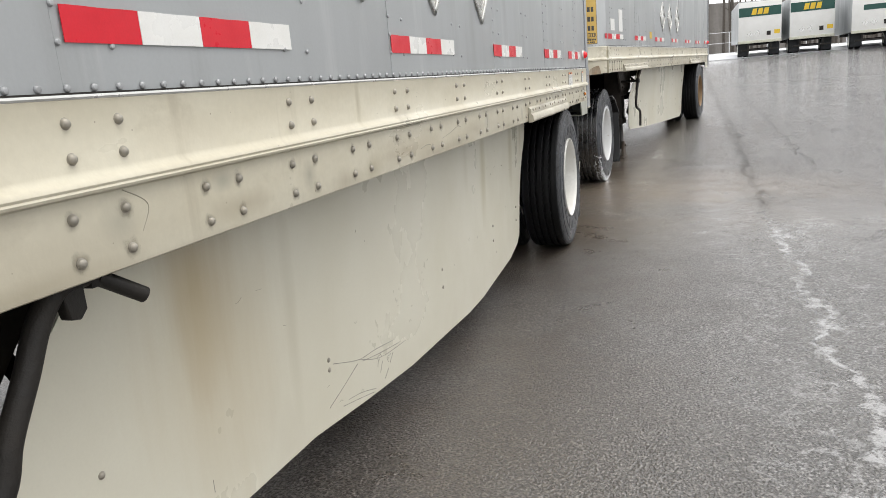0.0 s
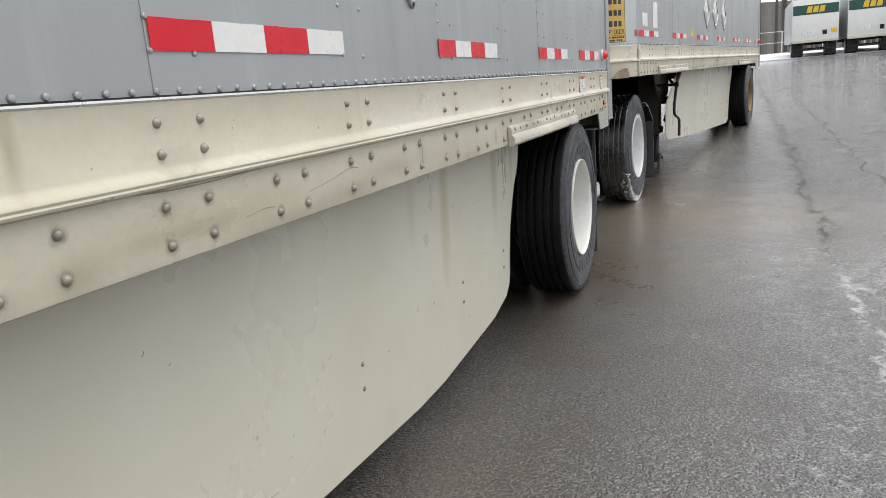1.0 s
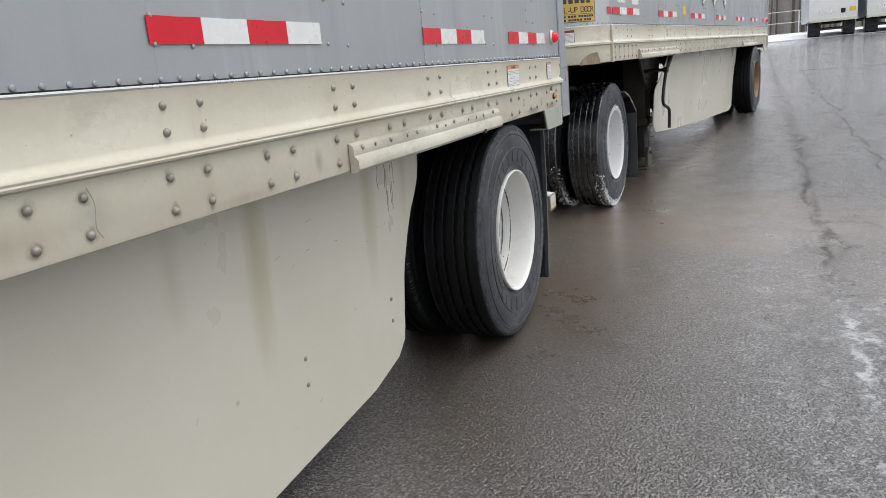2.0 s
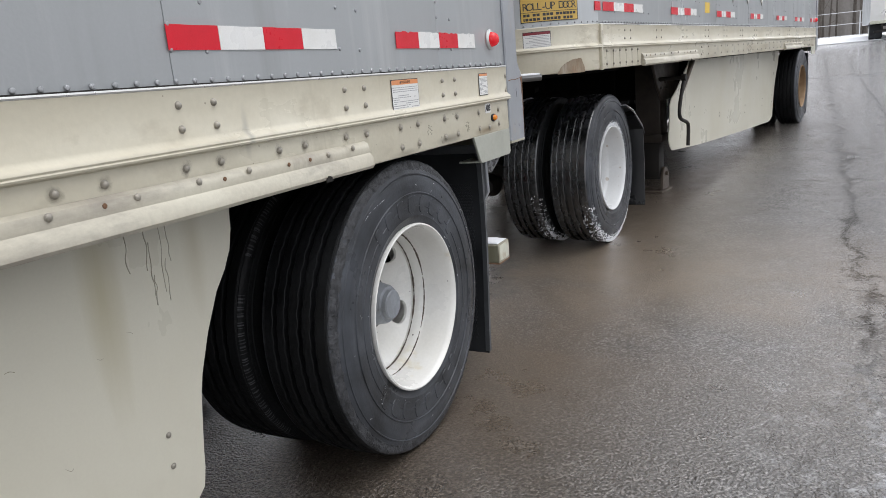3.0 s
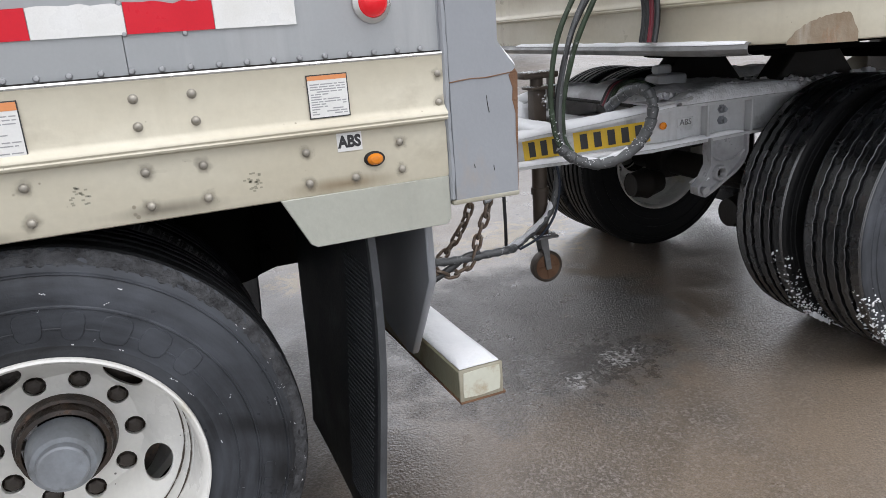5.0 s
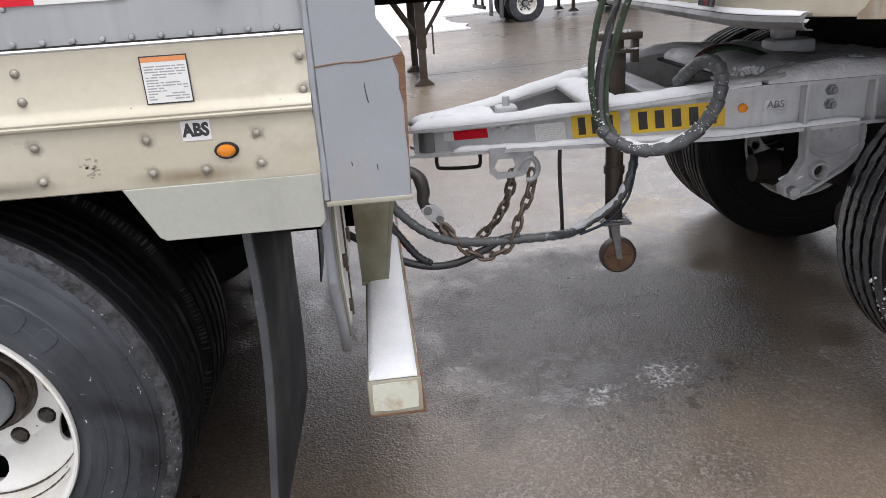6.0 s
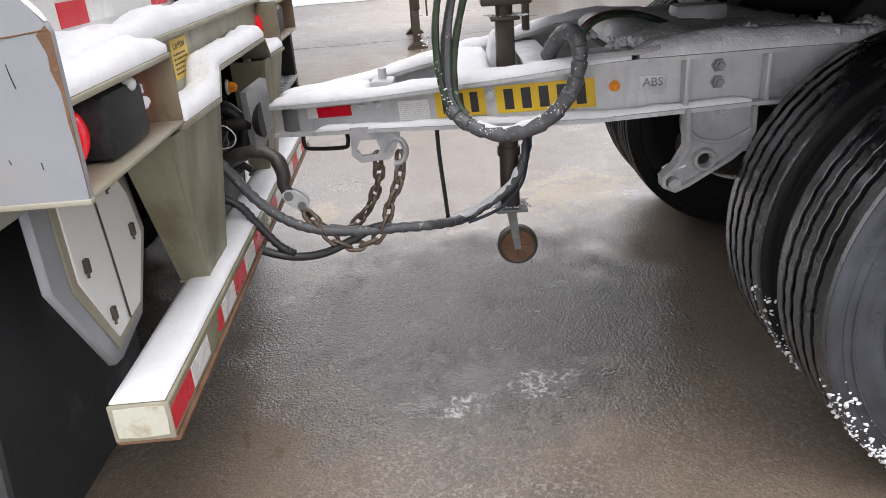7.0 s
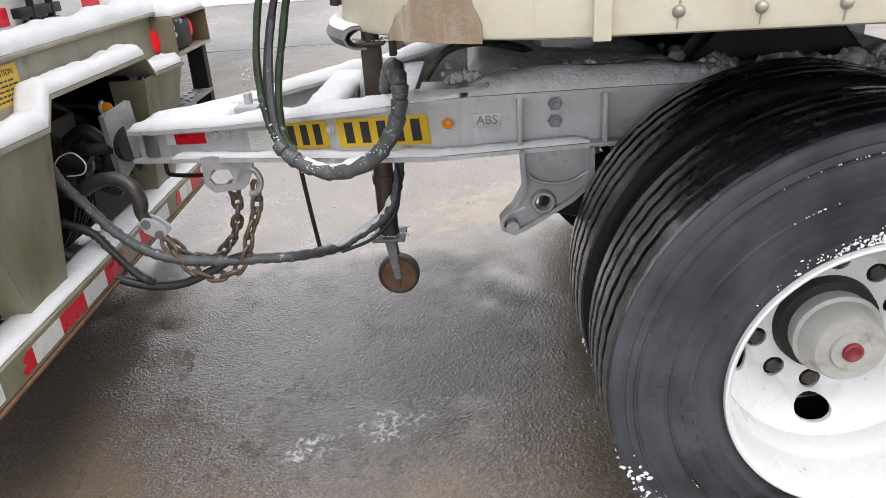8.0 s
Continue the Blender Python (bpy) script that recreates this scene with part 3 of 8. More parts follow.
    dry = op('ADD', op('MULTIPLY', film, -0.06), rng(mid.outputs[0], 0.3, 0.7, 0.30, 0.38))
    l.new(op('MULTIPLY', dry, op('SUBTRACT', 1.0, op('MULTIPLY', water, 0.75))), b.inputs["Roughness"])
    l.new(op('MULTIPLY', rng(X, -7.0, -3.0, 0.5, 1.0), op('SUBTRACT', 0.6, op('MULTIPLY', dark_crack, 0.55))), b.inputs["Specular IOR Level"])
    l.new(op('MULTIPLY', rng(X, -7.0, -3.0, 0.30, 1.0), op('SUBTRACT', 0.95, op('MULTIPLY', dark_crack, 0.9))), b.inputs["Coat Weight"])
    b.inputs["Coat IOR"].default_value = 1.55
    l.new(op('MULTIPLY', rng(film, 0.0, 1.0, 0.06, 0.035), rng(wet_film, 0.0, 1.0, 1.0, 0.6)), b.inputs["Coat Roughness"])
    h = op('ADD', op('MULTIPLY', peel.outputs[0], 1.9), op('MULTIPLY', rng(stone.outputs["Distance"], 0.0, 0.7, 1.0, 0.0), 0.75))
    h = op('ADD', h, op('MULTIPLY', fine.outputs[0], 0.85))
    h = op('ADD', h, op('MULTIPLY', mid.outputs[0], 1.2))
    h = op('ADD', h, op('MULTIPLY', coarse.outputs[0], rng(op('MAXIMUM', open_lot, wet_film), 0.0, 1.0, 0.5, 1.8)))
    h = op('SUBTRACT', h, op('MULTIPLY', dark_crack, 1.5))
    bp = n.new("ShaderNodeBump")
    bp.inputs["Distance"].default_value = 0.0034
    calm = op('MAXIMUM', water, op('MULTIPLY', slush, 0.8))
    rough_lot = op('MULTIPLY', op('MULTIPLY', rng(film, 0.0, 1.0, 1.0, 0.85), rng(wet_film, 0.0, 1.0, 1.0, 1.6)), op('SUBTRACT', 1.0, op('MULTIPLY', calm, 0.93)))
    l.new(op('MULTIPLY', op('MULTIPLY', rough_lot, rng(open_lot, 0.0, 1.0, 0.9, 1.7)), op('MULTIPLY', op('MAXIMUM', rng(mud, 0.0, 0.9, 1.0, 0.50), rng(near_tail, 0.0, 0.35, 1.0, 0.0)), op('MAXIMUM', op('MAXIMUM', rng(op('ADD', mid.outputs[0], op('MULTIPLY', broad.outputs[0], 0.6)), 0.66, 0.92, 0.45, 1.15), wet_film), op('MAXIMUM', op('MULTIPLY', open_lot, 0.95), rng(near_tail, 0.0, 0.35, 1.0, 0.0))))), bp.inputs["Strength"])
    l.new(h, bp.inputs["Height"])
    l.new(bp.outputs[0], b.inputs["Normal"])
    l.new(bp.outputs[0], b.inputs["Coat Normal"])
    return m


def stain_material():
    """A ragged ring of grime that thins outward from a bolt."""
    m = shade("bolt_grime", (0.12, 0.10, 0.075), 0.7, 0.0, (0.07, 0.055, 0.04), 60.0, 160, 0.8, 0.0)
    n, l = m.node_tree.nodes, m.node_tree.links
    b = n["Principled BSDF"]
    tc, oi, ad = n.new("ShaderNodeTexCoord"), n.new("ShaderNodeObjectInfo"), n.new("ShaderNodeVectorMath")
    ad.operation = 'ADD'
    l.new(tc.outputs["Object"], ad.inputs[0])
    sc = n.new("ShaderNodeMath")
    sc.operation = 'MULTIPLY'
    sc.inputs[1].default_value = 9.0
    l.new(oi.outputs["Random"], sc.inputs[0])
    l.new(sc.outputs[0], ad.inputs[1])
    no = n.new("ShaderNodeTexNoise")
    no.inputs["Scale"].default_value, no.inputs["Detail"].default_value = 55.0, 5.0
    l.new(ad.outputs[0], no.inputs["Vector"])
    ln = n.new("ShaderNodeVectorMath")
    ln.operation = 'LENGTH'
    l.new(tc.outputs["Object"], ln.inputs[0])
    rr = n.new("ShaderNodeMapRange")
    rr.inputs["From Min"].default_value, rr.inputs["From Max"].default_value = 0.009, 0.026
    rr.inputs["To Min"].default_value, rr.inputs["To Max"].default_value = 0.30, -0.30
    l.new(ln.outputs["Value"], rr.inputs["Value"])
    su = n.new("ShaderNodeMath")
    l.new(no.outputs[0], su.inputs[0])
    l.new(rr.outputs[0], su.inputs[1])
    al = n.new("ShaderNodeMapRange")
    al.inputs["From Min"].default_value, al.inputs["From Max"].default_value, al.inputs["To Max"].default_value = 0.50, 0.90, 0.30
    l.new(su.outputs[0], al.inputs["Value"])
    l.new(al.outputs[0], b.inputs["Alpha"])
    return m


ASPHALT = asphalt_material()
BOLTSTAIN = stain_material()


# ---- mesh helpers ----
def box(bm, lo, hi, bev=0.0):
    """A box between two corners, with worn edges."""
    c = [(a + b) / 2 for a, b in zip(lo, hi)]
    s = [abs(b - a) for a, b in zip(lo, hi)]
    r = bmesh.ops.create_cube(bm, size=1.0, matrix=Matrix.Translation(c) @ Matrix.Diagonal((*s, 1)))
    if bev:
        es = list({e for v in r["verts"] for e in v.link_edges})
        bmesh.ops.bevel(bm, geom=es, offset=min(bev, min(s) * 0.45), segments=2, affect='EDGES', profile=0.5)
    return bm


def rod(bm, p, q, r, r2=None, seg=16, caps=True):
    """A straight round bar from p to q."""
    p, q = Vector(p), Vector(q)
    d = q - p
    m = Matrix.Translation((p + q) / 2) @ d.to_track_quat('Z', 'Y').to_matrix().to_4x4()
    bmesh.ops.create_cone(bm, cap_ends=caps, segments=seg, radius1=r, radius2=r if r2 is None else r2, depth=d.length, matrix=m)
    return bm


def lathe(bm, prof, seg=48, axis='X'):
    """Turns a profile of (along, radius) about the X axis."""
    rings = []
    for a, r in prof:
        rings.append([bm.verts.new((a, r * math.cos(2 * math.pi * i / seg), r * math.sin(2 * math.pi * i / seg))) for i in range(seg)])
    for A, B in zip(rings, rings[1:]):
        for i in range(seg):
            bm.faces.new((A[i], A[(i + 1) % seg], B[(i + 1) % seg], B[i]))
    return bm


def curve_points(pts, n=8):
    """A smooth line through the points."""
    P = [Vector(p) for p in pts]
    out = []
    for i in range(len(P) - 1):
        a, b, c, d = P[max(i - 1, 0)], P[i], P[i + 1], P[min(i + 2, len(P) - 1)]
        for k in range(n):
            t = k / n
            out.append(0.5 * ((2 * b) + (c - a) * t + (2 * a - 5 * b + 4 * c - d) * t * t + (3 * b - a - 3 * c + d) * t ** 3))
    out.append(P[-1])
    return out


def tube(bm, pts, r, seg=10, n=8, wob=0.0, rings=None):
    """A hose or bar of radius r along a smooth line; rings swells it at each wrap."""
    line = curve_points(pts, n) if n else [Vector(p) for p in pts]
    prev = None
    up = Vector((0, 0, 1))
    loops = []
    for i, p in enumerate(line):
        d = (line[min(i + 1, len(line) - 1)] - line[max(i - 1, 0)]).normalized()
        if prev is None:
            side = d.cross(up) if abs(d.z) < 0.95 else d.cross(Vector((1, 0, 0)))
        else:
            side = prev - d * prev.dot(d)
        side.normalize()
        prev = side
        nor = side.cross(d).normalized()
        rr = r * (1 + wob * noise.noise(p * 25))
        if rings:
            rr *= 1 + 0.22 * ((i % rings) / (rings - 1) - 0.4)
        loops.append([bm.verts.new(p + (side * math.cos(2 * math.pi * k / seg) + nor * math.sin(2 * math.pi * k / seg)) * rr) for k in range(seg)])
    for A, B in zip(loops, loops[1:]):
        for k in range(seg):
            bm.faces.new((A[k], A[(k + 1) % seg], B[(k + 1) % seg], B[k]))
    bm.faces.new(loops[0][::-1])
    bm.faces.new(loops[-1])
    return bm


def prism(bm, outline, axis, lo, hi, bev=0.0):
    """A plate: an outline in the two other axes, between lo and hi on the axis."""
    def at(p, v):
        return {'x': (v, p[0], p[1]), 'y': (p[0], v, p[1]), 'z': (p[0], p[1], v)}[axis]
    A = [bm.verts.new(at(p, lo)) for p in outline]
    B = [bm.verts.new(at(p, hi)) for p in outline]
    k = len(outline)
    made = [bm.faces.new(A), bm.faces.new(B[::-1])]
    for i in range(k):
        made.append(bm.faces.new((A[i], B[i], B[(i + 1) % k], A[(i + 1) % k])))
    if bev:
        es = list({e for f in made for e in f.edges})
        bmesh.ops.bevel(bm, geom=es, offset=bev, segments=1, affect='EDGES')
    return bm


def holed(bm, outer, holes, thick):
    """A flat plate in the YZ plane with holes, from loops of (y, z); thickness along -X."""
    es = []
    for loop in [outer] + holes:
        vs = [bm.verts.new((0.0, *p)) for p in loop]
        es += [bm.edges.new((vs[i], vs[(i + 1) % len(vs)])) for i in range(len(vs))]
    bmesh.ops.triangle_fill(bm, use_beauty=True, use_dissolve=False, edges=es)
    r = bmesh.ops.extrude_face_region(bm, geom=list(bm.faces))
    for v in r["geom"]:
        if isinstance(v, bmesh.types.BMVert):
            v.co.x -= thick
    return bm


def ring_loop(cy, cz, ry, rz, n=18, turn=0.0):
    return [(cy + ry * math.cos(a) * math.cos(turn) - rz * math.sin(a) * math.sin(turn),
             cz + ry * math.cos(a) * math.sin(turn) + rz * math.sin(a) * math.cos(turn)) for a in (2 * math.pi * i / n for i in range(n))]


def sweep(bm, path, prof, closed=True):
    """Carries a profile of (outward, up) along a line of (x, y, outward x, outward y)."""
    rows = []
    for x, y, ox, oy in path:
        rows.append([bm.verts.new((x + o * ox, y + o * oy, z)) for o, z in prof])
    k = len(prof)
    for A, B in zip(rows, rows[1:]):
        for i in range(k if closed else k - 1):
            bm.faces.new((A[i], A[(i + 1) % k], B[(i + 1) % k], B[i]))
    if closed:
        bm.faces.new(rows[0][::-1])
        bm.faces.new(rows[-1])
    return bm


def dome(bm, c, nrm, r, h, seg=10):
    """A round rivet or bolt head that stands out along nrm."""
    q = Vector(nrm).to_track_quat('Z', 'Y').to_matrix()
    c = Vector(c)
    rows = []
    for rr, hh in ((1.0, 0.0), (0.94, 0.45), (0.68, 0.85)):
        rows.append([bm.verts.new(c + q @ Vector((r * rr * math.cos(2 * math.pi * i / seg), r * rr * math.sin(2 * math.pi * i / seg), h * hh))) for i in range(seg)])
    top = bm.verts.new(c + q @ Vector((0, 0, h)))
    for A, B in zip(rows, rows[1:]):
        for i in range(seg):
            bm.faces.new((A[i], A[(i + 1) % seg], B[(i + 1) % seg], B[i]))
    for i in range(seg):
        bm.faces.new((rows[-1][i], rows[-1][(i + 1) % seg], top))
    return bm


def heap(bm, cells, lift, seed=0.0, drop=0.0):
    """A lumpy layer of snow over a grid of support points: cells is rows of points, lift the depth."""
    nr, nc = len(cells), len(cells[0])
    top, low = [], []
    for i, row in enumerate(cells):
        tr, lr = [], []
        for j, p in enumerate(row):
            p = Vector(p)
            edge = min(i, nr - 1 - i, j, nc - 1 - j)
            k = 0.35 if edge == 0 else (0.85 if edge == 1 else 1.0)
            h = lift * k * (0.86 + 0.40 * noise.noise(p * 7 + Vector((seed, 0, 0))) + 0.16 * noise.noise(p * 24) + 0.09 * noise.noise(p * 70))
            tr.append(bm.verts.new(p + Vector((0, 0, max(h, 0.003)))))
            lr.append(bm.verts.new(p + Vector((0, 0, 0.001))))
        top.append(tr)
        low.append(lr)
    for i in range(nr - 1):
        for j in range(nc - 1):
            bm.faces.new((top[i][j], top[i + 1][j], top[i + 1][j + 1], top[i][j + 1]))
            bm.faces.new((low[i][j], low[i][j + 1], low[i + 1][j + 1], low[i + 1][j]))
    rim = [(i, 0) for i in range(nr)] + [(nr - 1, j) for j in range(1, nc)] + [(i, nc - 1) for i in range(nr - 2, -1, -1)] + [(0, j) for j in range(nc - 2, 0, -1)]
    for a, b in zip(rim, rim[1:] + rim[:1]):
        bm.faces.new((low[a[0]][a[1]], low[b[0]][b[1]], top[b[0]][b[1]], top[a[0]][a[1]]))
    return bm


def sheet(p, q, r, nu, nv):
    """A grid of points from p along q and r."""
    p, q, r = Vector(p), Vector(q), Vector(r)
    return [[p + q * (i / nu) + r * (j / nv) for j in range(nv + 1)] for i in range(nu + 1)]


def finish(bm, mat, smooth=38, name="mesh"):
    bmesh.ops.recalc_face_normals(bm, faces=bm.faces)
    me = bpy.data.meshes.new(name)
    bm.to_mesh(me)
    bm.free()
    me.materials.append(mat)
    if smooth:
        me.shade_smooth()
        me.set_sharp_from_angle(angle=radians(smooth))
    return me


def part(name, bm, mat, parent=None, label="", m=None, smooth=38):
    """One mesh object from a bmesh, or from a mesh made before, under a thing or a part."""
    me = bm if isinstance(bm, bpy.types.Mesh) else finish(bm, mat, smooth, name)
    ob = new(name, me)
    ob.parent = parent
    if m is not None:
        ob.matrix_basis = m
    if label:
        tagged(ob, label)
    return ob


def thing(name, label, category, m=None, group="", kind=""):
    ob = new(name)
    ob.empty_display_size = 0.2
    if m is not None:
        ob.matrix_basis = m
    return tagged(ob, label, category, group, kind)


def lettering(text, size, mat, depth=0.0008, bold=0.0):
    """A mesh of built-in letters in the XY plane, centred."""
    cu = bpy.data.curves.new("text", 'FONT')
    cu.body, cu.size, cu.align_x, cu.align_y, cu.extrude, cu.resolution_u = text, size, 'CENTER', 'CENTER', depth, 3
    cu.offset = bold
    ob = bpy.data.objects.new("text", cu)
    scene.collection.objects.link(ob)
    bpy.context.view_layer.update()
    me = bpy.data.meshes.new_from_object(ob.evaluated_get(bpy.context.evaluated_depsgraph_get()))
    bpy.data.objects.remove(ob)
    me.materials.clear()
    me.materials.append(mat)
    return me


# faces a sticker's XY plane outward: side of a trailer, front of a trailer, rear of a trailer
SIDE = Matrix(((0, 0, 1, 0), (1, 0, 0, 0), (0, 1, 0, 0), (0, 0, 0, 1)))
REAR = Matrix(((-1, 0, 0, 0), (0, 0, 1, 0), (0, 1, 0, 0), (0, 0, 0, 1)))


# ---- ground ----
def ground_height(y):
    """Level beside the first trailer, then a slow rise along the lot."""
    t = max(0.0, y + 0.3)
    return 0.025 * (min(t, 60) - 0.6 * (1 - math.exp(-t / 0.6)))


def build_ground():
    xs = [-3000, -400, -120, -60, -30, -20, -12, -8, -5, -3, -2, -1, 0, 1, 2, 3, 4, 6, 9, 14, 20, 30, 60, 120, 400, 3000]
    ys = [-3000, -300, -60, -20, -9, -4, -1, -0.3] + [0.0 + 0.4 * i for i in range(12)] + [6, 8, 11, 15, 20, 26, 33, 40, 46, 52, 60, 61, 90, 200, 800, 3000]
    bm = bmesh.new()
    g = [[bm.verts.new((x, y, ground_height(y))) for y in ys] for x in xs]
    for i in range(len(xs) - 1):
        for j in range(len(ys) - 1):
            bm.faces.new((g[i][j], g[i + 1][j], g[i + 1][j + 1], g[i][j + 1]))
    return tagged(part("ground", bm, ASPHALT, smooth=60), "wet cracked asphalt of a truck yard", "asphalt", kind="structure")


build_ground()


# ---- wheels ----
def tyre_mesh(mat):
    prof = [(-0.124, 0.279), (-0.130, 0.291), (-0.1345, 0.305), (-0.1375, 0.3100), (-0.1372, 0.3135), (-0.1380, 0.3260), (-0.1385, 0.3415), (-0.1405, 0.3425), (-0.1405, 0.3445), (-0.1390, 0.3455), (-0.1402, 0.3600), (-0.1410, 0.3835), (-0.1445, 0.3855), (-0.1445, 0.3885), (-0.1415, 0.3905),
            (-0.1425, 0.405), (-0.1405, 0.432), (-0.1370, 0.4460), (-0.1402, 0.4480), (-0.1400, 0.4510), (-0.1362, 0.4530), (-0.1325, 0.466), (-0.1300, 0.4675), (-0.1285, 0.481), (-0.1255, 0.488), (-0.119, 0.4945)]
    walls = len(prof)
    half = 0.112
    edges = [-half, -0.075, -0.062, -0.031, -0.018, 0.018, 0.031, 0.062, 0.075, half]
    for a, b in zip(edges[::2], edges[1::2]):
        crown = lambda q: 0.5025 - 0.35 * q * q
        prof += [(a + 0.001, crown(a) - 0.017), (a + 0.002, crown(a) - 0.0015), (a + 0.004, crown(a)), (b - 0.004, crown(b)), (b - 0.002, crown(b) - 0.0015), (b - 0.001, crown(b) - 0.017)]
    prof[walls] = (-half, 0.4975)
    prof[-1] = (half, 0.4975)
    prof += [(-a, r) for a, r in reversed(prof[:walls])]
    lower = prof[:walls] + [(-half + 0.004, 0.4945)]
    bm = bmesh.new()
    lathe(bm, lower, 112)
    lathe(bm, [(-a, r) for a, r in reversed(lower)], 112)
    wall = finish(bm, mat, 30, "tyre")
    ribs = bmesh.new()
    lathe(ribs, [(-half - 0.005, 0.4935)] + prof[walls:-walls] + [(half + 0.005, 0.4935)], 216)
    for v in ribs.verts:
        if abs(v.co.x) < 0.1:
            k = round(math.atan2(v.co.z, v.co.y) / (2 * math.pi) * 216)
            v.co.x += (0.0016, 0.0016, -0.0016, -0.0016)[k % 4]
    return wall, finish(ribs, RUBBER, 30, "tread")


def rim_mesh(mat, phase=0.25, ring=0.196, wide=0.0255, tall=0.041):
    """A deep-dished steel wheel: lipped barrel, valley, disc with hand holes and stud holes."""
    bm = bmesh.new()
    disc = [(0.2435, -0.028), (0.225, -0.040), (0.20, -0.058), (0.175, -0.083), (0.166, -0.096), (0.158, -0.101), (0.108, -0.103)]
    holes = [ring_loop(ring * math.cos(a), ring * math.sin(a), wide, tall, 20, a) for a in (2 * math.pi * (i + phase) / 5 for i in range(5))]
    studs = [ring_loop(0.1435 * math.cos(a), 0.1435 * math.sin(a), 0.0232, 0.0232, 14) for a in (2 * math.pi * (i + 0.5) / 10 for i in range(10))]
    es = []
    for loop in [ring_loop(0, 0, 0.2435, 0.2435, 64), ring_loop(0, 0, 0.108, 0.108, 40)] + holes + studs:
        vs = [bm.verts.new((0.0, *p)) for p in loop]
        es += [bm.edges.new((vs[i], vs[(i + 1) % len(vs)])) for i in range(len(vs))]
    bmesh.ops.triangle_fill(bm, use_beauty=True, use_dissolve=False, edges=es)
    bmesh.ops.subdivide_edges(bm, edges=[e for e in bm.edges if e.calc_length() > 0.02], cuts=1)
    bmesh.ops.triangulate(bm, faces=bm.faces)
    r = bmesh.ops.extrude_face_region(bm, geom=list(bm.faces))
    back = {v for v in r["geom"] if isinstance(v, bmesh.types.BMVert)}
    for v in bm.verts:
        q = math.hypot(v.co.y, v.co.z)
        for (r0, x0), (r1, x1) in zip(disc, disc[1:]):
            if r1 - 1e-6 <= q <= r0 + 1e-6:
                v.co.x = x0 + (x1 - x0) * (r0 - q) / (r0 - r1)
        if v in back:
            v.co.x -= 0.011
    lathe(bm, [(0.120, 0.281), (0.133, 0.2855), (0.1405, 0.2840), (0.1418, 0.2795), (0.136, 0.2735), (0.121, 0.2690), (0.072, 0.2645), (0.030, 0.2610),
               (0.022, 0.2590), (0.016, 0.2540), (-0.010, 0.2480), (-0.026, 0.2440), (-0.040, 0.2430), (-0.070, 0.2480), (-0.112, 0.2650), (-0.120, 0.2810)], 96)
    return finish(bm, mat, 32, "rim")


def hub_meshes(style):
    drum = bmesh.new()
    lathe(drum, [(-0.24, 0.205), (-0.122, 0.205), (-0.118, 0.114), (-0.098, 0.1065), (-0.080, 0.104), (-0.074, 0.086)], 40)
    hub = bmesh.new()
    if style == "plain":
        lathe(drum, [(-0.12, 0.0985), (-0.066, 0.0965), (-0.050, 0.0935), (-0.046, 0.084)], 40)
        lathe(hub, [(-0.05, 0.078), (-0.030, 0.0765), (0.010, 0.068), (0.018, 0.063), (0.020, 0.053), (0.034, 0.0505), (0.037, 0.046), (0.037, 0.0)], 40)
    else:
        lathe(hub, [(-0.12, 0.088), (-0.052, 0.086), (-0.047, 0.091), (-0.038, 0.091), (-0.034, 0.083), (0.010, 0.074), (0.016, 0.069), (0.018, 0.043), (0.024, 0.041), (0.024, 0.026), (0.022, 0.0)], 40)
    cap = bmesh.new()
    lathe(cap, [(0.0225, 0.021), (0.029, 0.020), (0.031, 0.015), (0.028, 0.012), (0.026, 0.0)], 24)
    nut = bmesh.new()
    lathe(nut, [(-0.125, 0.0195), (-0.104, 0.0195), (-0.100, 0.0180), (-0.097, 0.013), (-0.095, 0.0)], 6)
    return drum, hub, cap, nut


TYRE, TREAD = tyre_mesh(WALLRUBBER)
# same tyre in darker rubber: shade between the duals is in the colour
SHADED_INNER = TYRE.copy()
SHADED_INNER.materials[0] = RUBBER
# lighter copy of the tread, coloured for the dolly's open light
TREAD_LIT = TREAD.copy()
TREAD_LIT.materials[0] = LITTREAD
RIMS = {"white": rim_mesh(RIMWHITE), "spotted": rim_mesh(RIMWHITE, 0.42, 0.201, 0.0285, 0.046), "rust": rim_mesh(RIMRUST), "clean": rim_mesh(RIMCLEAN)}
HUBS = {}
for style, hm in (("plain", HUBGREY), ("red", HUBPALE)):
    d_, h_, c_, n_ = hub_meshes(style)
    HUBS[style] = (finish(d_, OILYRUST if style == "plain" else DARKSTEEL, 38, "drum"), finish(h_, hm, 32, "hub"), finish(c_, LAMPREDOFF, 38, "hub_cap"), finish(n_, LEGBROWN, 20, "stud"))


def wall_x(r):
    """How far out the tyre wall stands at that radius."""
    line = [(0.30, 0.1330), (0.310, 0.1372), (0.326, 0.1380), (0.3415, 0.1386), (0.36, 0.1402), (0.3835, 0.1410), (0.405, 0.1425), (0.432, 0.1405), (0.446, 0.1370)]
    for (r0, x0), (r1, x1) in zip(line, line[1:]):
        if r <= r1:
            return x0 + (x1 - x0) * (r - r0) / (r1 - r0)
    return 0.137


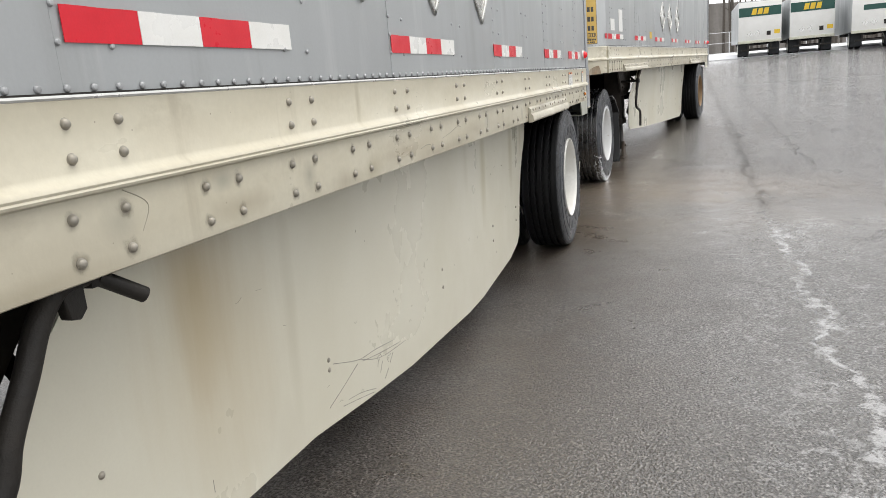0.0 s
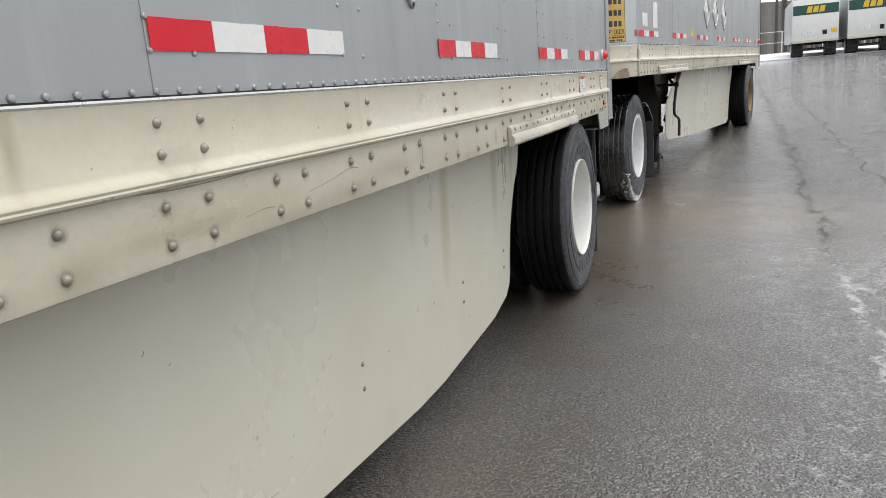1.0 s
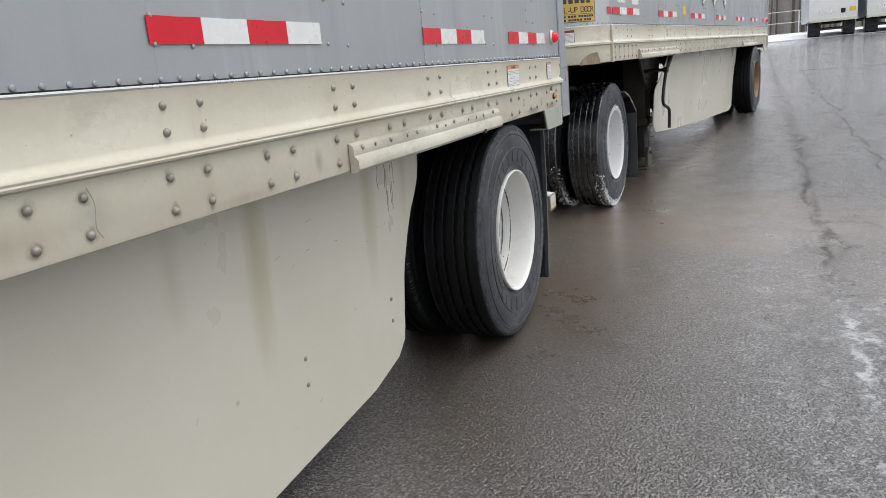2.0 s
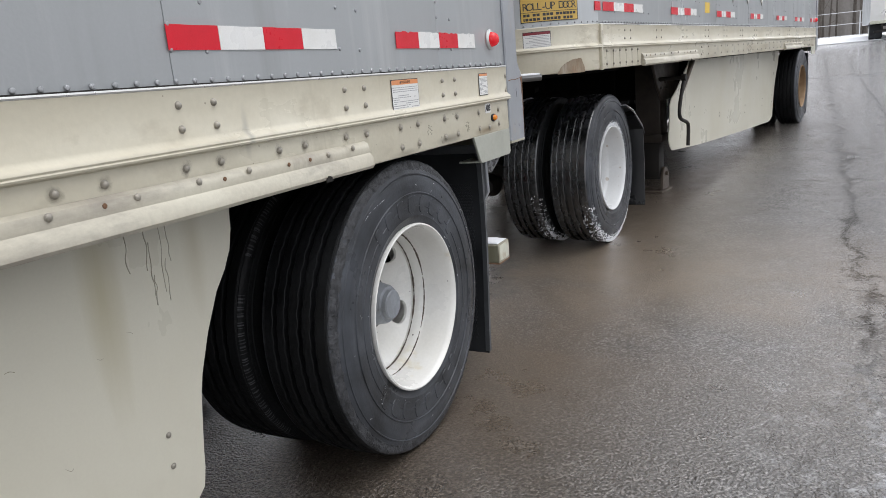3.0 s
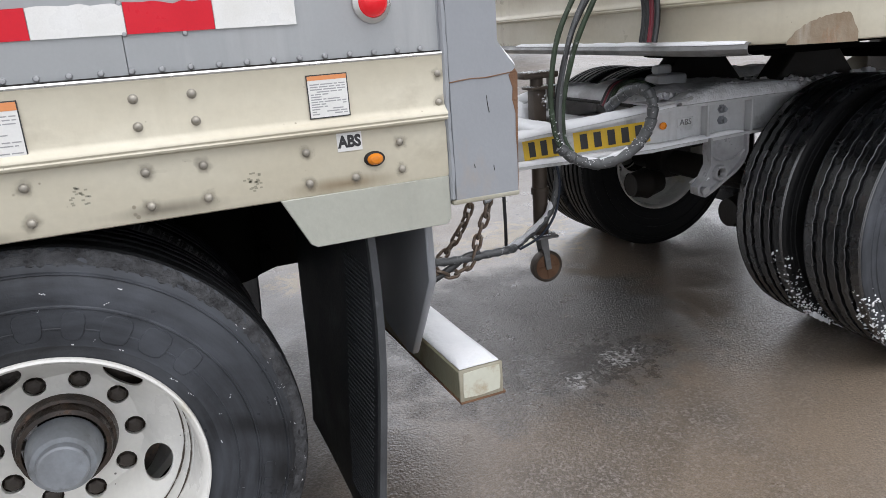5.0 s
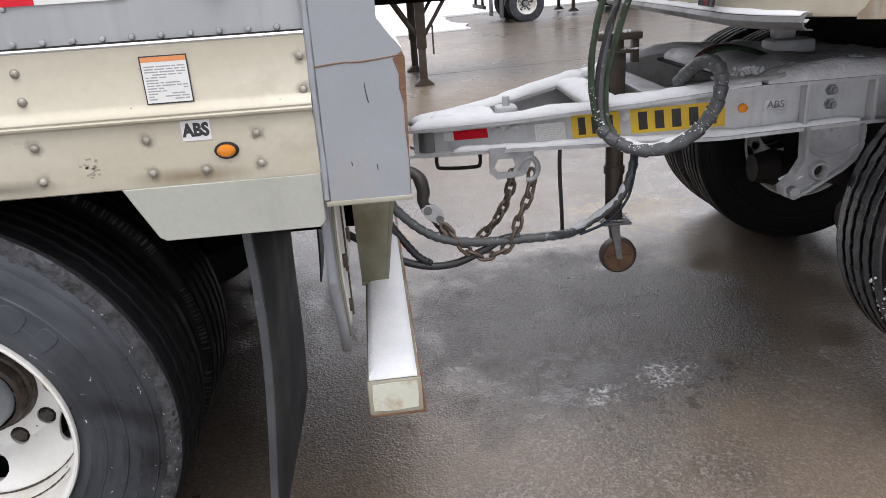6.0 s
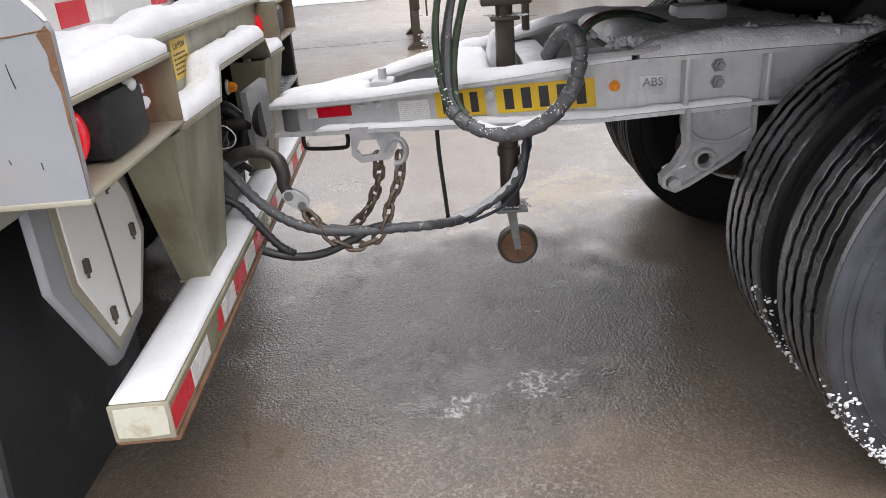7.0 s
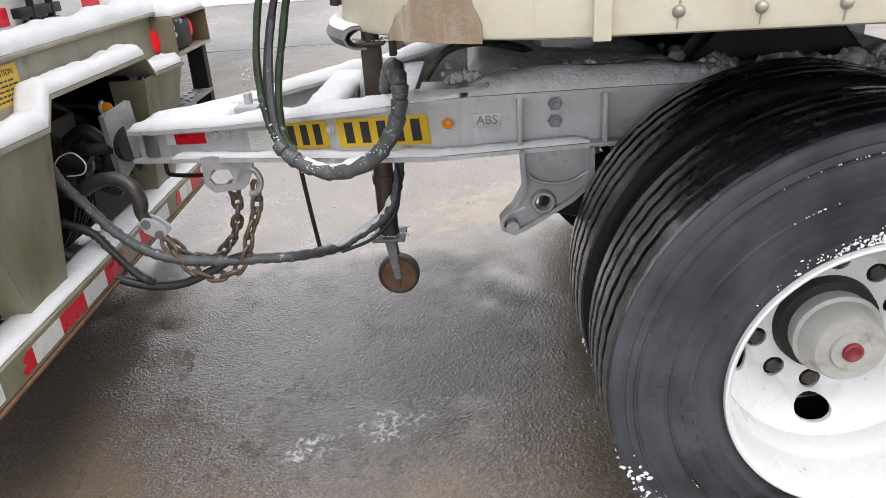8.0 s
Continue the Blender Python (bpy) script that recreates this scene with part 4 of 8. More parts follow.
def moulded_letter(half_angle, r0, r1, kind, turn):
    """One raised plain rounded bar of the size of a moulded letter."""
    bm = bmesh.new()

    def block(corners, up=0.0016):
        top, low = [], []
        for u, v in corners:
            q, g = r0 + (r1 - r0) * v, turn + half_angle * u
            top.append(bm.verts.new((wall_x(q) + up, q * math.cos(g), q * math.sin(g))))
            q, g = r0 + (r1 - r0) * (0.5 + (v - 0.5) * 1.10), turn + half_angle * u * 1.10
            low.append(bm.verts.new((wall_x(q) - 0.002, q * math.cos(g), q * math.sin(g))))
        bm.faces.new(top)
        k = len(corners)
        for i in range(k):
            bm.faces.new((top[i], low[i], low[(i + 1) % k], top[(i + 1) % k]))

    w = (1.0, 0.72, 0.86)[kind]
    block([(w * math.copysign(abs(math.cos(t)) ** 0.6, math.cos(t)), 0.5 + 0.5 * math.copysign(abs(math.sin(t)) ** 0.6, math.sin(t))) for t in (2 * math.pi * (k + 0.5) / 12 for k in range(12))], 0.0022)
    return finish(bm, WALLRUBBER, 20, "moulded_letter")


def moulded_word(start, kinds, step, r0, r1):
    return [moulded_letter(0.36 * step, r0, r1, k, start + i * step) for i, k in enumerate(kinds)]


MARKS_BIG = moulded_word(0.42, (1, 0, 0, 1, 2, 1, 2, 1), 0.215, 0.322, 0.378) + moulded_word(3.6, (1, 0, 0, 1, 2, 1, 2, 1), 0.215, 0.322, 0.378) + moulded_word(5.6, (1, 2, 1, 0), 0.09, 0.395, 0.418)
MARKS_SMALL = moulded_word(2.64, (2, 1, 1, 2), 0.105, 0.332, 0.364) + moulded_word(0.3, (1, 0, 2, 1, 1, 0), 0.09, 0.332, 0.362) + moulded_word(5.0, (1, 1, 0, 2, 1), 0.05, 0.367, 0.380)


def shoulder_nubs(seed):
    """Small torn rubber nubs along the worn edge between tread and wall."""
    rnd = random.Random(seed)
    bm = bmesh.new()
    n = 260
    for k in range(n):
        if noise.noise(Vector((3 * math.cos(6.283 * k / n), 3 * math.sin(6.283 * k / n), seed))) < -0.12:
            continue
        a, w = 2 * math.pi * (k + rnd.uniform(-0.45, 0.45)) / n, rnd.uniform(0.0008, 0.0032)
        h, d = rnd.uniform(0.0006, 0.0040), rnd.uniform(0.003, 0.012)
        rows = []
        for x, r in ((0.1245 - d, 0.4925), (0.1195, 0.4945 + h), (0.1262, 0.4870 + h), (0.1285, 0.481 - d * 0.4)):
            rows.append([bm.verts.new((x + 0.0006, r * math.cos(a + g * w / r), r * math.sin(a + g * w / r))) for g in (-1, 1)])
        for p, q in zip(rows, rows[1:]):
            bm.faces.new((p[0], p[1], q[1], q[0]))
    return finish(bm, LUGS, 30, "tread_edge")


def torn_band():
    """The chewed band where tread meets wall: lumps, pits and shreds of rubber."""
    bm = bmesh.new()
    n, rows = 420, ((0.1345, 0.4560), (0.1332, 0.4640), (0.1315, 0.4705), (0.1305, 0.4770), (0.1292, 0.4830), (0.1262, 0.4890), (0.1205, 0.4945), (0.1130, 0.4975))
    loops = []
    for k in range(n):
        a = 2 * math.pi * k / n
        u = Vector((math.cos(a), math.sin(a), 0.0))
        loop = []
        for i, (x, r) in enumerate(rows):
            rag = 0.0034 * noise.noise(u * 26 + Vector((0, 0, i * 0.8))) + 0.0030 * noise.noise(u * 75 + Vector((0, 0, i * 1.7))) - 0.0006
            if i in (0, len(rows) - 1):
                rag = -0.003
            tilt = i / (len(rows) - 1)
            loop.append(bm.verts.new((x + rag * (1 - tilt), (r + rag * tilt) * math.cos(a), (r + rag * tilt) * math.sin(a))))
        loops.append(loop)
    for A, B in zip(loops, loops[1:] + loops[:1]):
        for i in range(len(rows) - 1):
            bm.faces.new((A[i], A[i + 1], B[i + 1], B[i]))
    return finish(bm, LUGS, 25, "torn_shoulder")


LUGS = shade("torn_shoulder_rubber", (0.012, 0.0125, 0.0135), 0.55, 0.0, (0.085, 0.087, 0.092), 30.0, 110, 1.0, 0.5, spec=0.3)
NUBS, TORN = shoulder_nubs(3), torn_band()


def grime_ring(x, r, seed):
    """Broken line of dirt and rust in the valley of a wheel."""
    bm = bmesh.new()
    n = 220
    for k in range(n):
        a0, a1 = 2 * math.pi * k / n, 2 * math.pi * (k + 1.02) / n
        g = noise.noise(Vector((4.5 * math.cos(a0), 4.5 * math.sin(a0), seed))) + 0.5 * noise.noise(Vector((17 * math.cos(a0), 17 * math.sin(a0), seed)))
        if g < -0.50:
            continue
        w = 0.0009 + 0.0036 * min(0.9, g + 0.50) * (0.6 + 0.4 * noise.noise(Vector((60 * math.cos(a0), 60 * math.sin(a0), seed))))
        vs = [bm.verts.new((x + s * w, (r + s * w * 0.6) * math.cos(a), (r + s * w * 0.6) * math.sin(a))) for a, s in ((a0, -1), (a1, -1), (a1, 1), (a0, 1))]
        bm.faces.new(vs)
    return finish(bm, BRONZE, 20, "grime_ring")


def wall_scuffs():
    """Pale broken scrapes and flecks on the outer tyre wall."""
    rnd = random.Random(9)
    bm = bmesh.new()
    strokes = [(1.93, 0.16, 0.425, 0.012), (2.12, 0.10, 0.441, 0.004), (0.62, 0.055, 0.306, -0.004), (0.46, 0.050, 0.309, -0.006), (1.02, 0.03, 0.314, 0.0), (1.30, 0.02, 0.312, 0.0)]
    strokes += [(rnd.uniform(-0.5, 0.75), rnd.uniform(0.004, 0.018), rnd.uniform(0.44, 0.487), rnd.uniform(-0.004, 0.004)) for k in range(46)]
    strokes += [(rnd.uniform(0.0, 6.2), rnd.uniform(0.004, 0.03), rnd.uniform(0.31, 0.45), rnd.uniform(-0.01, 0.01)) for k in range(40)]
    for a0, span, r0, drift in strokes:
        n = max(2, int(span / 0.006))
        for k in range(n):
            if n > 3 and rnd.random() < 0.3:
                continue
            a, w = a0 - 0.25 + span * k / n, rnd.uniform(0.0004, 0.0013)
            r = r0 + drift * k / n + rnd.uniform(-0.0006, 0.0006)
            x = wall_x(r) if r < 0.446 else 0.137 - 0.27 * (r - 0.446)
            da = span / n * rnd.uniform(0.5, 1.0)
            vs = [bm.verts.new((x + 0.0008, q * math.cos(g), q * math.sin(g))) for g, q in ((a, r - w), (a + da, r - w), (a + da, r + w), (a, r + w))]
            bm.faces.new(vs)
    return finish(bm, SLUSH, 20, "wall_scuffs")


SCUFFS = wall_scuffs()
GRIME = [grime_ring(0.0195, 0.2548, 2.0), grime_ring(-0.0185, 0.2435, 7.0)]


def dual_wheel(parent, x, y, z, side, rim="white", style="plain", marks=None, turn=0.0, gap=0.335, tread=TREAD):
    """Two tyres on one hub end; side is 1 where the outer face looks along +x, -1 along -x."""
    flip = Matrix.Rotation(math.pi, 4, 'Z') if side < 0 else Matrix.Identity(4)
    outer = Matrix.Translation((x - side * 0.1425, y, z)) @ flip @ Matrix.Rotation(turn, 4, 'X')
    inner = Matrix.Translation((x - side * (0.1425 + gap), y, z)) @ flip @ Matrix.Rotation(math.pi, 4, 'Z') @ Matrix.Rotation(turn + 0.7, 4, 'X')
    w = new("wheel")
    w.parent, w.matrix_basis = parent, outer
    tagged(w, "dished %s steel truck wheel with a worn black tyre" % ("rust-brown" if rim == "rust" else "white"))
    part("tyre", TYRE, None, w)
    part("tread", tread, None, w, "black ribbed tread")
    part("rim", RIMS[rim], None, w)
    drum, hub, cap, nut = HUBS[style]
    part("drum", drum, None, w)
    part("hub", hub, None, w)
    if style == "red":
        part("hub_cap", cap, None, w, "red centre plug")
    for i in range(10):
        a = 2 * math.pi * (i + 0.5) / 10
        part("stud", nut, None, w, m=Matrix.Translation((0, 0.1435 * math.cos(a), 0.1435 * math.sin(a))))
    for mesh in marks or ():
        part("moulded_letter", mesh, None, w)
    if marks is MARKS_BIG:
        part("torn_shoulder", TORN, None, w, "torn chewed edge of the tread")
        tagged(part("wall_scuffs", SCUFFS, None, w), kind="stuff")
    if marks is MARKS_BIG:
        for g in GRIME:
            tagged(part("grime_ring", g, None, w), kind="stuff")
    v = new("inner_wheel")
    v.parent, v.matrix_basis = parent, inner
    part("tyre", SHADED_INNER, None, v)
    if marks is MARKS_BIG:
        tagged(part("tread_edge", NUBS, None, v, m=Matrix.Rotation(math.pi, 4, 'Z')), kind="stuff")
    part("tread", tread, None, v)
    part("rim", RIMS[rim], None, v)
    return w


# ---- trailers ----
R_NOSE, SEAM, NOSE, WIDE = 0.45, -7.95, -8.40, 2.60
ROOF = 3.95


def nose_point(s):
    """Plan point and outward direction, s metres past the side seam round the nose."""
    arc = R_NOSE * math.pi / 2
    if s <= 0:
        return (0.0, SEAM - s, 1.0, 0.0)
    if s < arc:
        a = s / R_NOSE
        return (-R_NOSE + R_NOSE * math.cos(a), SEAM - R_NOSE * math.sin(a), math.cos(a), -math.sin(a))
    front = WIDE - 2 * R_NOSE
    if s < arc + front:
        return (-R_NOSE - (s - arc), NOSE, 0.0, -1.0)
    a = min((s - arc - front) / R_NOSE, math.pi / 2)
    return (-WIDE + R_NOSE - R_NOSE * math.sin(a), SEAM - R_NOSE * math.cos(a), -math.sin(a), -math.cos(a))


RAIL_PROFILE = [(-0.03, 1.270), (0.004, 1.270), (0.006, 1.266), (0.0045, 1.260), (0.0035, 1.168), (0.007, 1.160), (0.014, 1.155), (0.0185, 1.151), (0.0195, 1.147), (0.0175, 1.143), (0.0195, 1.140), (0.0175, 1.136),
                (0.006, 1.1335), (0.002, 1.131), (0.002, 1.120), (0.002, 1.020), (0.000, 1.013), (-0.006, 1.010), (-0.03, 1.010)]


def tape(parent, y0, y1, z, torn=False, first="red"):
    """A strip of red and white reflective tape made of four short lengths."""
    w = (y1 - y0) / 4
    t = new("reflective_tape")
    t.parent, t.matrix_basis = parent, Matrix.Translation((0.0025, y0, z))
    tagged(t, "red and white reflective tape strip" + (" with torn wrinkled edges" if torn else ""))
    for i in range(4):
        bm = bmesh.new()
        n = 9
        a, b = i * w + 0.0006, (i + 1) * w - 0.0006
        up = [(a + (b - a) * k / n, 0.0508 + (0.006 * noise.noise(Vector((k * 0.9, i * 3.3 + y0, 0))) if torn else 0.0004 * math.sin(k))) for k in range(n + 1)]
        prism(bm, [(a, 0.0)] + [(b, 0.0)] + up[::-1], 'x', 0.0, 0.0011)
        red = (i % 2 == 0) == (first == "red")
        part("red_segment" if red else "white_segment", bm, RED if red else WHITE, t, smooth=0)


def sticker(parent, name, y0, y1, z0, z1, header, seed, label):
    """A printed sheet on the side: white paper, black border, header band, rows of unreadable print."""
    s = new(name)
    s.parent, s.matrix_basis = parent, Matrix.Translation((0.0062, (y0 + y1) / 2, (z0 + z1) / 2)) @ SIDE
    tagged(s, label)
    w, h = (y1 - y0) / 2, (z1 - z0) / 2
    bm = bmesh.new()
    box(bm, (-w, -h, 0), (w, h, 0.0006))
    part("border", bm, INK, s, smooth=0)
    bm = bmesh.new()
    box(bm, (-w + 0.0022, -h + 0.0022, 0.0006), (w - 0.0022, h - 0.0022, 0.0011))
    part("paper", bm, PAPER, s, smooth=0)
    bm = bmesh.new()
    box(bm, (-w + 0.0022, h - 0.0022 - header * 2 * h, 0.0011), (w - 0.0022, h - 0.0022, 0.0015))
    part("header_band", bm, ORANGE, s, "orange header band", smooth=0)
    if w > 0.06:
        part("header_word", lettering("\u25b2WARNING", header * 2 * h * 0.85, INK, 0.0002), None, s, m=Matrix.Translation((0, h - 0.0022 - header * h, 0.0017)))
    rnd = random.Random(seed)
    bm = bmesh.new()
    top = h - header * 2 * h - 0.008
    rows = 11 if w > 0.06 else 13
    for i in range(rows):
        zz = top - (top + h - 0.006) * (i + 0.5) / rows
        x = -w + 0.006
        while x < w - 0.012:
            ln = rnd.uniform(0.006, 0.026)
            e = min(x + ln, w - 0.006)
            if rnd.random() < 0.93:
                box(bm, (x, zz - 0.0011, 0.0011), (e, zz + 0.0011, 0.0013))
            x = e + 0.0025
            if rnd.random() < 0.04:
                break
    tagged(part("fine_print", bm, GREYINK, s, smooth=0), kind="stuff")
    return s


def bolt_mesh(r, h, mat):
    bm = bmesh.new()
    dome(bm, (0, 0, 0), (1, 0, 0), r, h, 10)
    lathe(bm, [(0.0, r * 1.10), (0.0010, r * 1.10), (0.0012, r * 0.9)], 12)
    return finish(bm, mat, 45, "bolt")


bm = bmesh.new()
ring = [bm.verts.new((0.0008, 0.027 * math.cos(a), 0.027 * math.sin(a))) for a in (2 * math.pi * k / 16 for k in range(16))]
bm.faces.new(ring)
STAIN = finish(bm, BOLTSTAIN, 20, "bolt_stain")
BOLT = bolt_mesh(0.0082, 0.0075, BOLTSTEEL)
SCREW = bolt_mesh(0.0075, 0.005, BOLTSTEEL)


def skirt_x(z):
    return -0.215 - 0.035 * (1.0 - z)


def build_trailer(m, label, tapes, front_unit):
    """A short box trailer in its own coordinates: side wall in the plane x = 0, rail end at y = 0, tail behind it, nose at NOSE."""
    T = thing("box_trailer", label, "semi-trailer", m, "coupled trailers")
    # outer wall sheets between the seams
    seams = [0.0, -0.6, -1.8, -3.0, -4.2, -5.4, -6.6, SEAM]
    for i, (b, a) in enumerate(zip(seams, seams[1:])):
        bm = bmesh.new()
        o = 0.0 if i % 2 else -0.0012
        box(bm, (-0.04, a + 0.0006, 1.255), (o, b - 0.0006, ROOF), 0.0006)
        part("side_panel", bm, PANEL, T)
    # nose sheet
    bm = bmesh.new()
    total = R_NOSE * math.pi + WIDE - 2 * R_NOSE
    pts = [nose_point(total * k / 60) for k in range(61)]
    sweep(bm, pts, [(-0.04, 1.255), (-0.0005, 1.255), (-0.0005, ROOF), (-0.04, ROOF)])
    part("nose_panel", bm, PANEL, T)
    # far wall, roof, floor, rear frame
    bm = bmesh.new()
    box(bm, (-WIDE, SEAM, 1.01), (-WIDE + 0.04, 0.0, ROOF), 0.003)
    part("far_wall", bm, PANEL, T)
    bm = bmesh.new()
    prism(bm, [(-0.02, SEAM), (-R_NOSE * 0.6, NOSE + 0.1), (-WIDE + R_NOSE * 0.6, NOSE + 0.1), (-WIDE + 0.02, SEAM), (-WIDE + 0.02, 0.1), (-0.02, 0.1)], 'z', ROOF - 0.02, ROOF + 0.03)
    part("roof", bm, PANEL, T)
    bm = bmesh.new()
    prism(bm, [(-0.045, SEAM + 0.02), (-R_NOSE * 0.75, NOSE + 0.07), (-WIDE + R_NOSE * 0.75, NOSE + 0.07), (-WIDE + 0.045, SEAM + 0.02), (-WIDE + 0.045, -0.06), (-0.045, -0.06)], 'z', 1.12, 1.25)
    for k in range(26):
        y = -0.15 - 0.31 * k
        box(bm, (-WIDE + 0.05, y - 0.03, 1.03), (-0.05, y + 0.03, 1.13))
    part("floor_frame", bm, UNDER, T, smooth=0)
    # bottom rail: side and nose
    bm = bmesh.new()
    path = [(0.0, 0.0 - 0.25 * k, 1.0, 0.0) for k in range(int(-SEAM / 0.25) + 1)] + [(0.0, SEAM + 0.002, 1.0, 0.0)]
    sweep(bm, path, RAIL_PROFILE)
    part("bottom_rail", bm, RAIL, T, "cream ridged bottom rail, scuffed and stained")
    bm = bmesh.new()
    pts = [nose_point(-0.001 + (total + 0.001) * k / 72) for k in range(73)]
    sweep(bm, pts, [(o + 0.0015, z) for o, z in RAIL_PROFILE])
    part("nose_rail", bm, RAIL, T)
    bm = bmesh.new()
    box(bm, (0.002, SEAM - 0.012, 1.008), (0.0205, SEAM + 0.012, 1.268), 0.002)
    part("joint_strip", bm, RAIL, T)
    # seam bead above the rail
    bm = bmesh.new()
    sweep(bm, [(0.0, 0.0, 1.0, 0.0), (0.0, SEAM, 1.0, 0.0)], [(0.0, 1.2735), (0.006, 1.2735), (0.0078, 1.2700), (0.0064, 1.2670), (0.0, 1.2670)])
    part("rail_bead", bm, ALU, T)
    # dark strip for the joint's sealant and the thin shadow along the bead
    bm = bmesh.new()
    box(bm, (-0.002, SEAM, 1.2735), (0.0034, 0.0, 1.2765))
    part("seal_line", bm, DARKSTEEL, T, smooth=0)
    # rivets of the sheets
    bm = bmesh.new()
    y = -0.045
    while y > SEAM + 0.03:
        dome(bm, (0.0, y, 1.2825), (1, 0, 0), 0.0062, 0.0052, 8)
        y -= 0.05
    for k in range(13):
        y = -0.6 - 0.6 * k
        z = 1.345
        while z < (2.0 if front_unit else 1.75):
            if y > SEAM + 0.05:
                dome(bm, (0.0, y + 0.004, z), (1, 0, 0), 0.0055, 0.0045, 8)
                if (round((z - 1.345) / 0.0508) % 2) == 0:
                    dome(bm, (0.0, y + 0.104, z - 0.004), (1, 0, 0), 0.0055, 0.0045, 8)
            z += 0.0508 if k % 2 == 0 else 0.108
    if not front_unit:
        for k in range(60):
            x, yy, ox, oy = nose_point(0.02 + 0.05 * k)
            dome(bm, (x, yy, 1.2825), (ox, oy, 0), 0.0055, 0.0045, 8)
    rv = part("rivets", bm, RIVET, T)
    tagged(rv, kind="stuff")
    # bolts through the rail, in pairs, as parts
    if front_unit:
        columns = [-0.602 - 0.6015 * k for k in range(9)]
        for y in columns:
            for dy in (0.0, 0.1):
                for z in (1.235, 1.186):
                    part("bolt", BOLT, None, T, m=Matrix.Translation((0.0035, y + dy, z)))
        for k in range(18):
            shift = -0.012 if k in (1, 2) else 0.0
            for y in (-0.502 - 0.3015 * k + (shift if k == 2 else 0.0), -0.604 - 0.3015 * k + shift):
                for z in (1.103, 1.040):
                    if -2.37 < y < -1.12:
                        if z > 1.05:
                            part("bolt", BOLT, None, T, m=Matrix.Translation((0.002, y, 1.106)))
                            part("bolt_stain", STAIN, None, T, m=Matrix.Translation((0.002, y, 1.106)))
                    else:
                        part("bolt", BOLT, None, T, m=Matrix.Translation((0.002, y + 0.004 * math.sin(7 * k), z)))
                        part("bolt_stain", STAIN, None, T, m=Matrix.Translation((0.002, y + 0.004 * math.sin(7 * k), z)))
        for y, z in ((-0.30, 1.101), (-0.30, 1.039), (-0.203, 1.038), (-0.102, 1.099), (-0.101, 1.042), (-0.006, 1.23), (-0.007, 1.171)):
            part("bolt", SCREW, None, T, m=Matrix.Translation((0.003, y - 0.006, z)))
            part("bolt_stain", STAIN, None, T, m=Matrix.Translation((0.002 if z < 1.12 else 0.0042, y - 0.006, z)))
    else:
        for k in range(13):
            for dy in (0.0, 0.1):
                y = -7.55 + 0.6 * k + dy
                for z in (1.235, 1.186):
                    part("bolt", SCREW, None, T, m=Matrix.Translation((0.0035, y, z)))
        for k in range(6):
            for z in (1.115, 1.04):
                part("bolt", BOLT, None, T, m=Matrix.Translation((0.002, -7.85 + 0.105 * k, z)))
            bm = bmesh.new()
            tube(bm, [(0.0022, -7.85 + 0.105 * k, 1.108), (0.0022, -7.848 + 0.105 * k, 1.07), (0.0022, -7.851 + 0.105 * k, 1.018)], 0.0016, 5, 5, 0.6)
            part("rust_run", bm, SILL, T)
        for k in range(28):
            for z in (1.103, 1.045):
                part("bolt", SCREW, None, T, m=Matrix.Translation((0.002, -5.85 + 0.205 * k, z)))
    for (y0, y1, torn) in tapes:
        tape(T, y0, y1, 1.3445, torn)
    # guard plates over the lower rail
    for y0, y1 in ((-2.365, -1.13), (-7.26, -6.0)):
        bm = bmesh.new()
        prof = [(0.004, 1.086), (0.016, 1.078), (0.020, 1.066), (0.019, 1.052), (0.030, 1.040), (0.032, 1.016), (0.026, 1.008), (0.004, 1.004)]
        sweep(bm, [(0.0, y0 + (y1 - y0) * k / 12, 1.0, 0.0) for k in range(13)], prof)
        for v in bm.verts:
            v.co.x += 0.004 * noise.noise(v.co * 3.0)
            v.co.z += 0.004 * noise.noise(v.co * 2.0 + Vector((5, 0, 0)))
        part("guard_plate", bm, GUARD, T, "bent guard plate over the lower rail")
        for k in (0.04, 0.18, 0.33, 0.46, 0.585, 0.835, 0.93):
            part("bolt", SCREW, None, T, m=Matrix.Translation((0.0195, y0 + (y1 - y0) * k, 1.074 - 0.003 * math.sin(40 * k))))
        for k in (0.10, 0.27, 0.52, 0.70, 0.77):
            bm = bmesh.new()
            lathe(bm, [(0.0, 0.0055), (0.001, 0.005), (0.0012, 0.0)], 9)
            part("rusty_hole", bm, RUST, T, m=Matrix.Translation((0.0205, y0 + (y1 - y0) * k, 1.070)))
        bm = bmesh.new()
        prism(bm, [(y1 - 0.245, 1.004), (y1 - 0.215, 1.004), (y1 - 0.220, 1.016), (y1 - 0.232, 1.020), (y1 - 0.243, 1.012)], 'x', 0.0325, 0.0355)
        part("torn_notch", bm, DARKSTEEL, T)
    # aerodynamic skirt with a swept rear edge
    front_edge = [(-5.22, 1.0), (-5.30, 0.90), (-5.44, 0.76), (-5.62, 0.69), (-5.95, 0.66), (-5.965, 0.36)] if front_unit else [(-5.44, 1.0), (-5.80, 0.76), (-5.95, 0.69), (-5.965, 0.36)]
    low_edge = [(-5.88, 0.31), (-5.75, 0.305), (-4.85, 0.295), (-4.46, 0.253), (-3.90, 0.176), (-3.50, 0.138), (-3.10, 0.114), (-2.75, 0.106), (-2.40, 0.112), (-2.05, 0.138), (-1.82, 0.180), (-1.73, 0.215)]
    if not front_unit:
        low_edge = [(-5.93, 0.29), (-5.85, 0.255), (-4.60, 0.195), (-3.40, 0.160), (-2.60, 0.140), (-1.90, 0.120), (-1.74, 0.132), (-1.70, 0.17)]
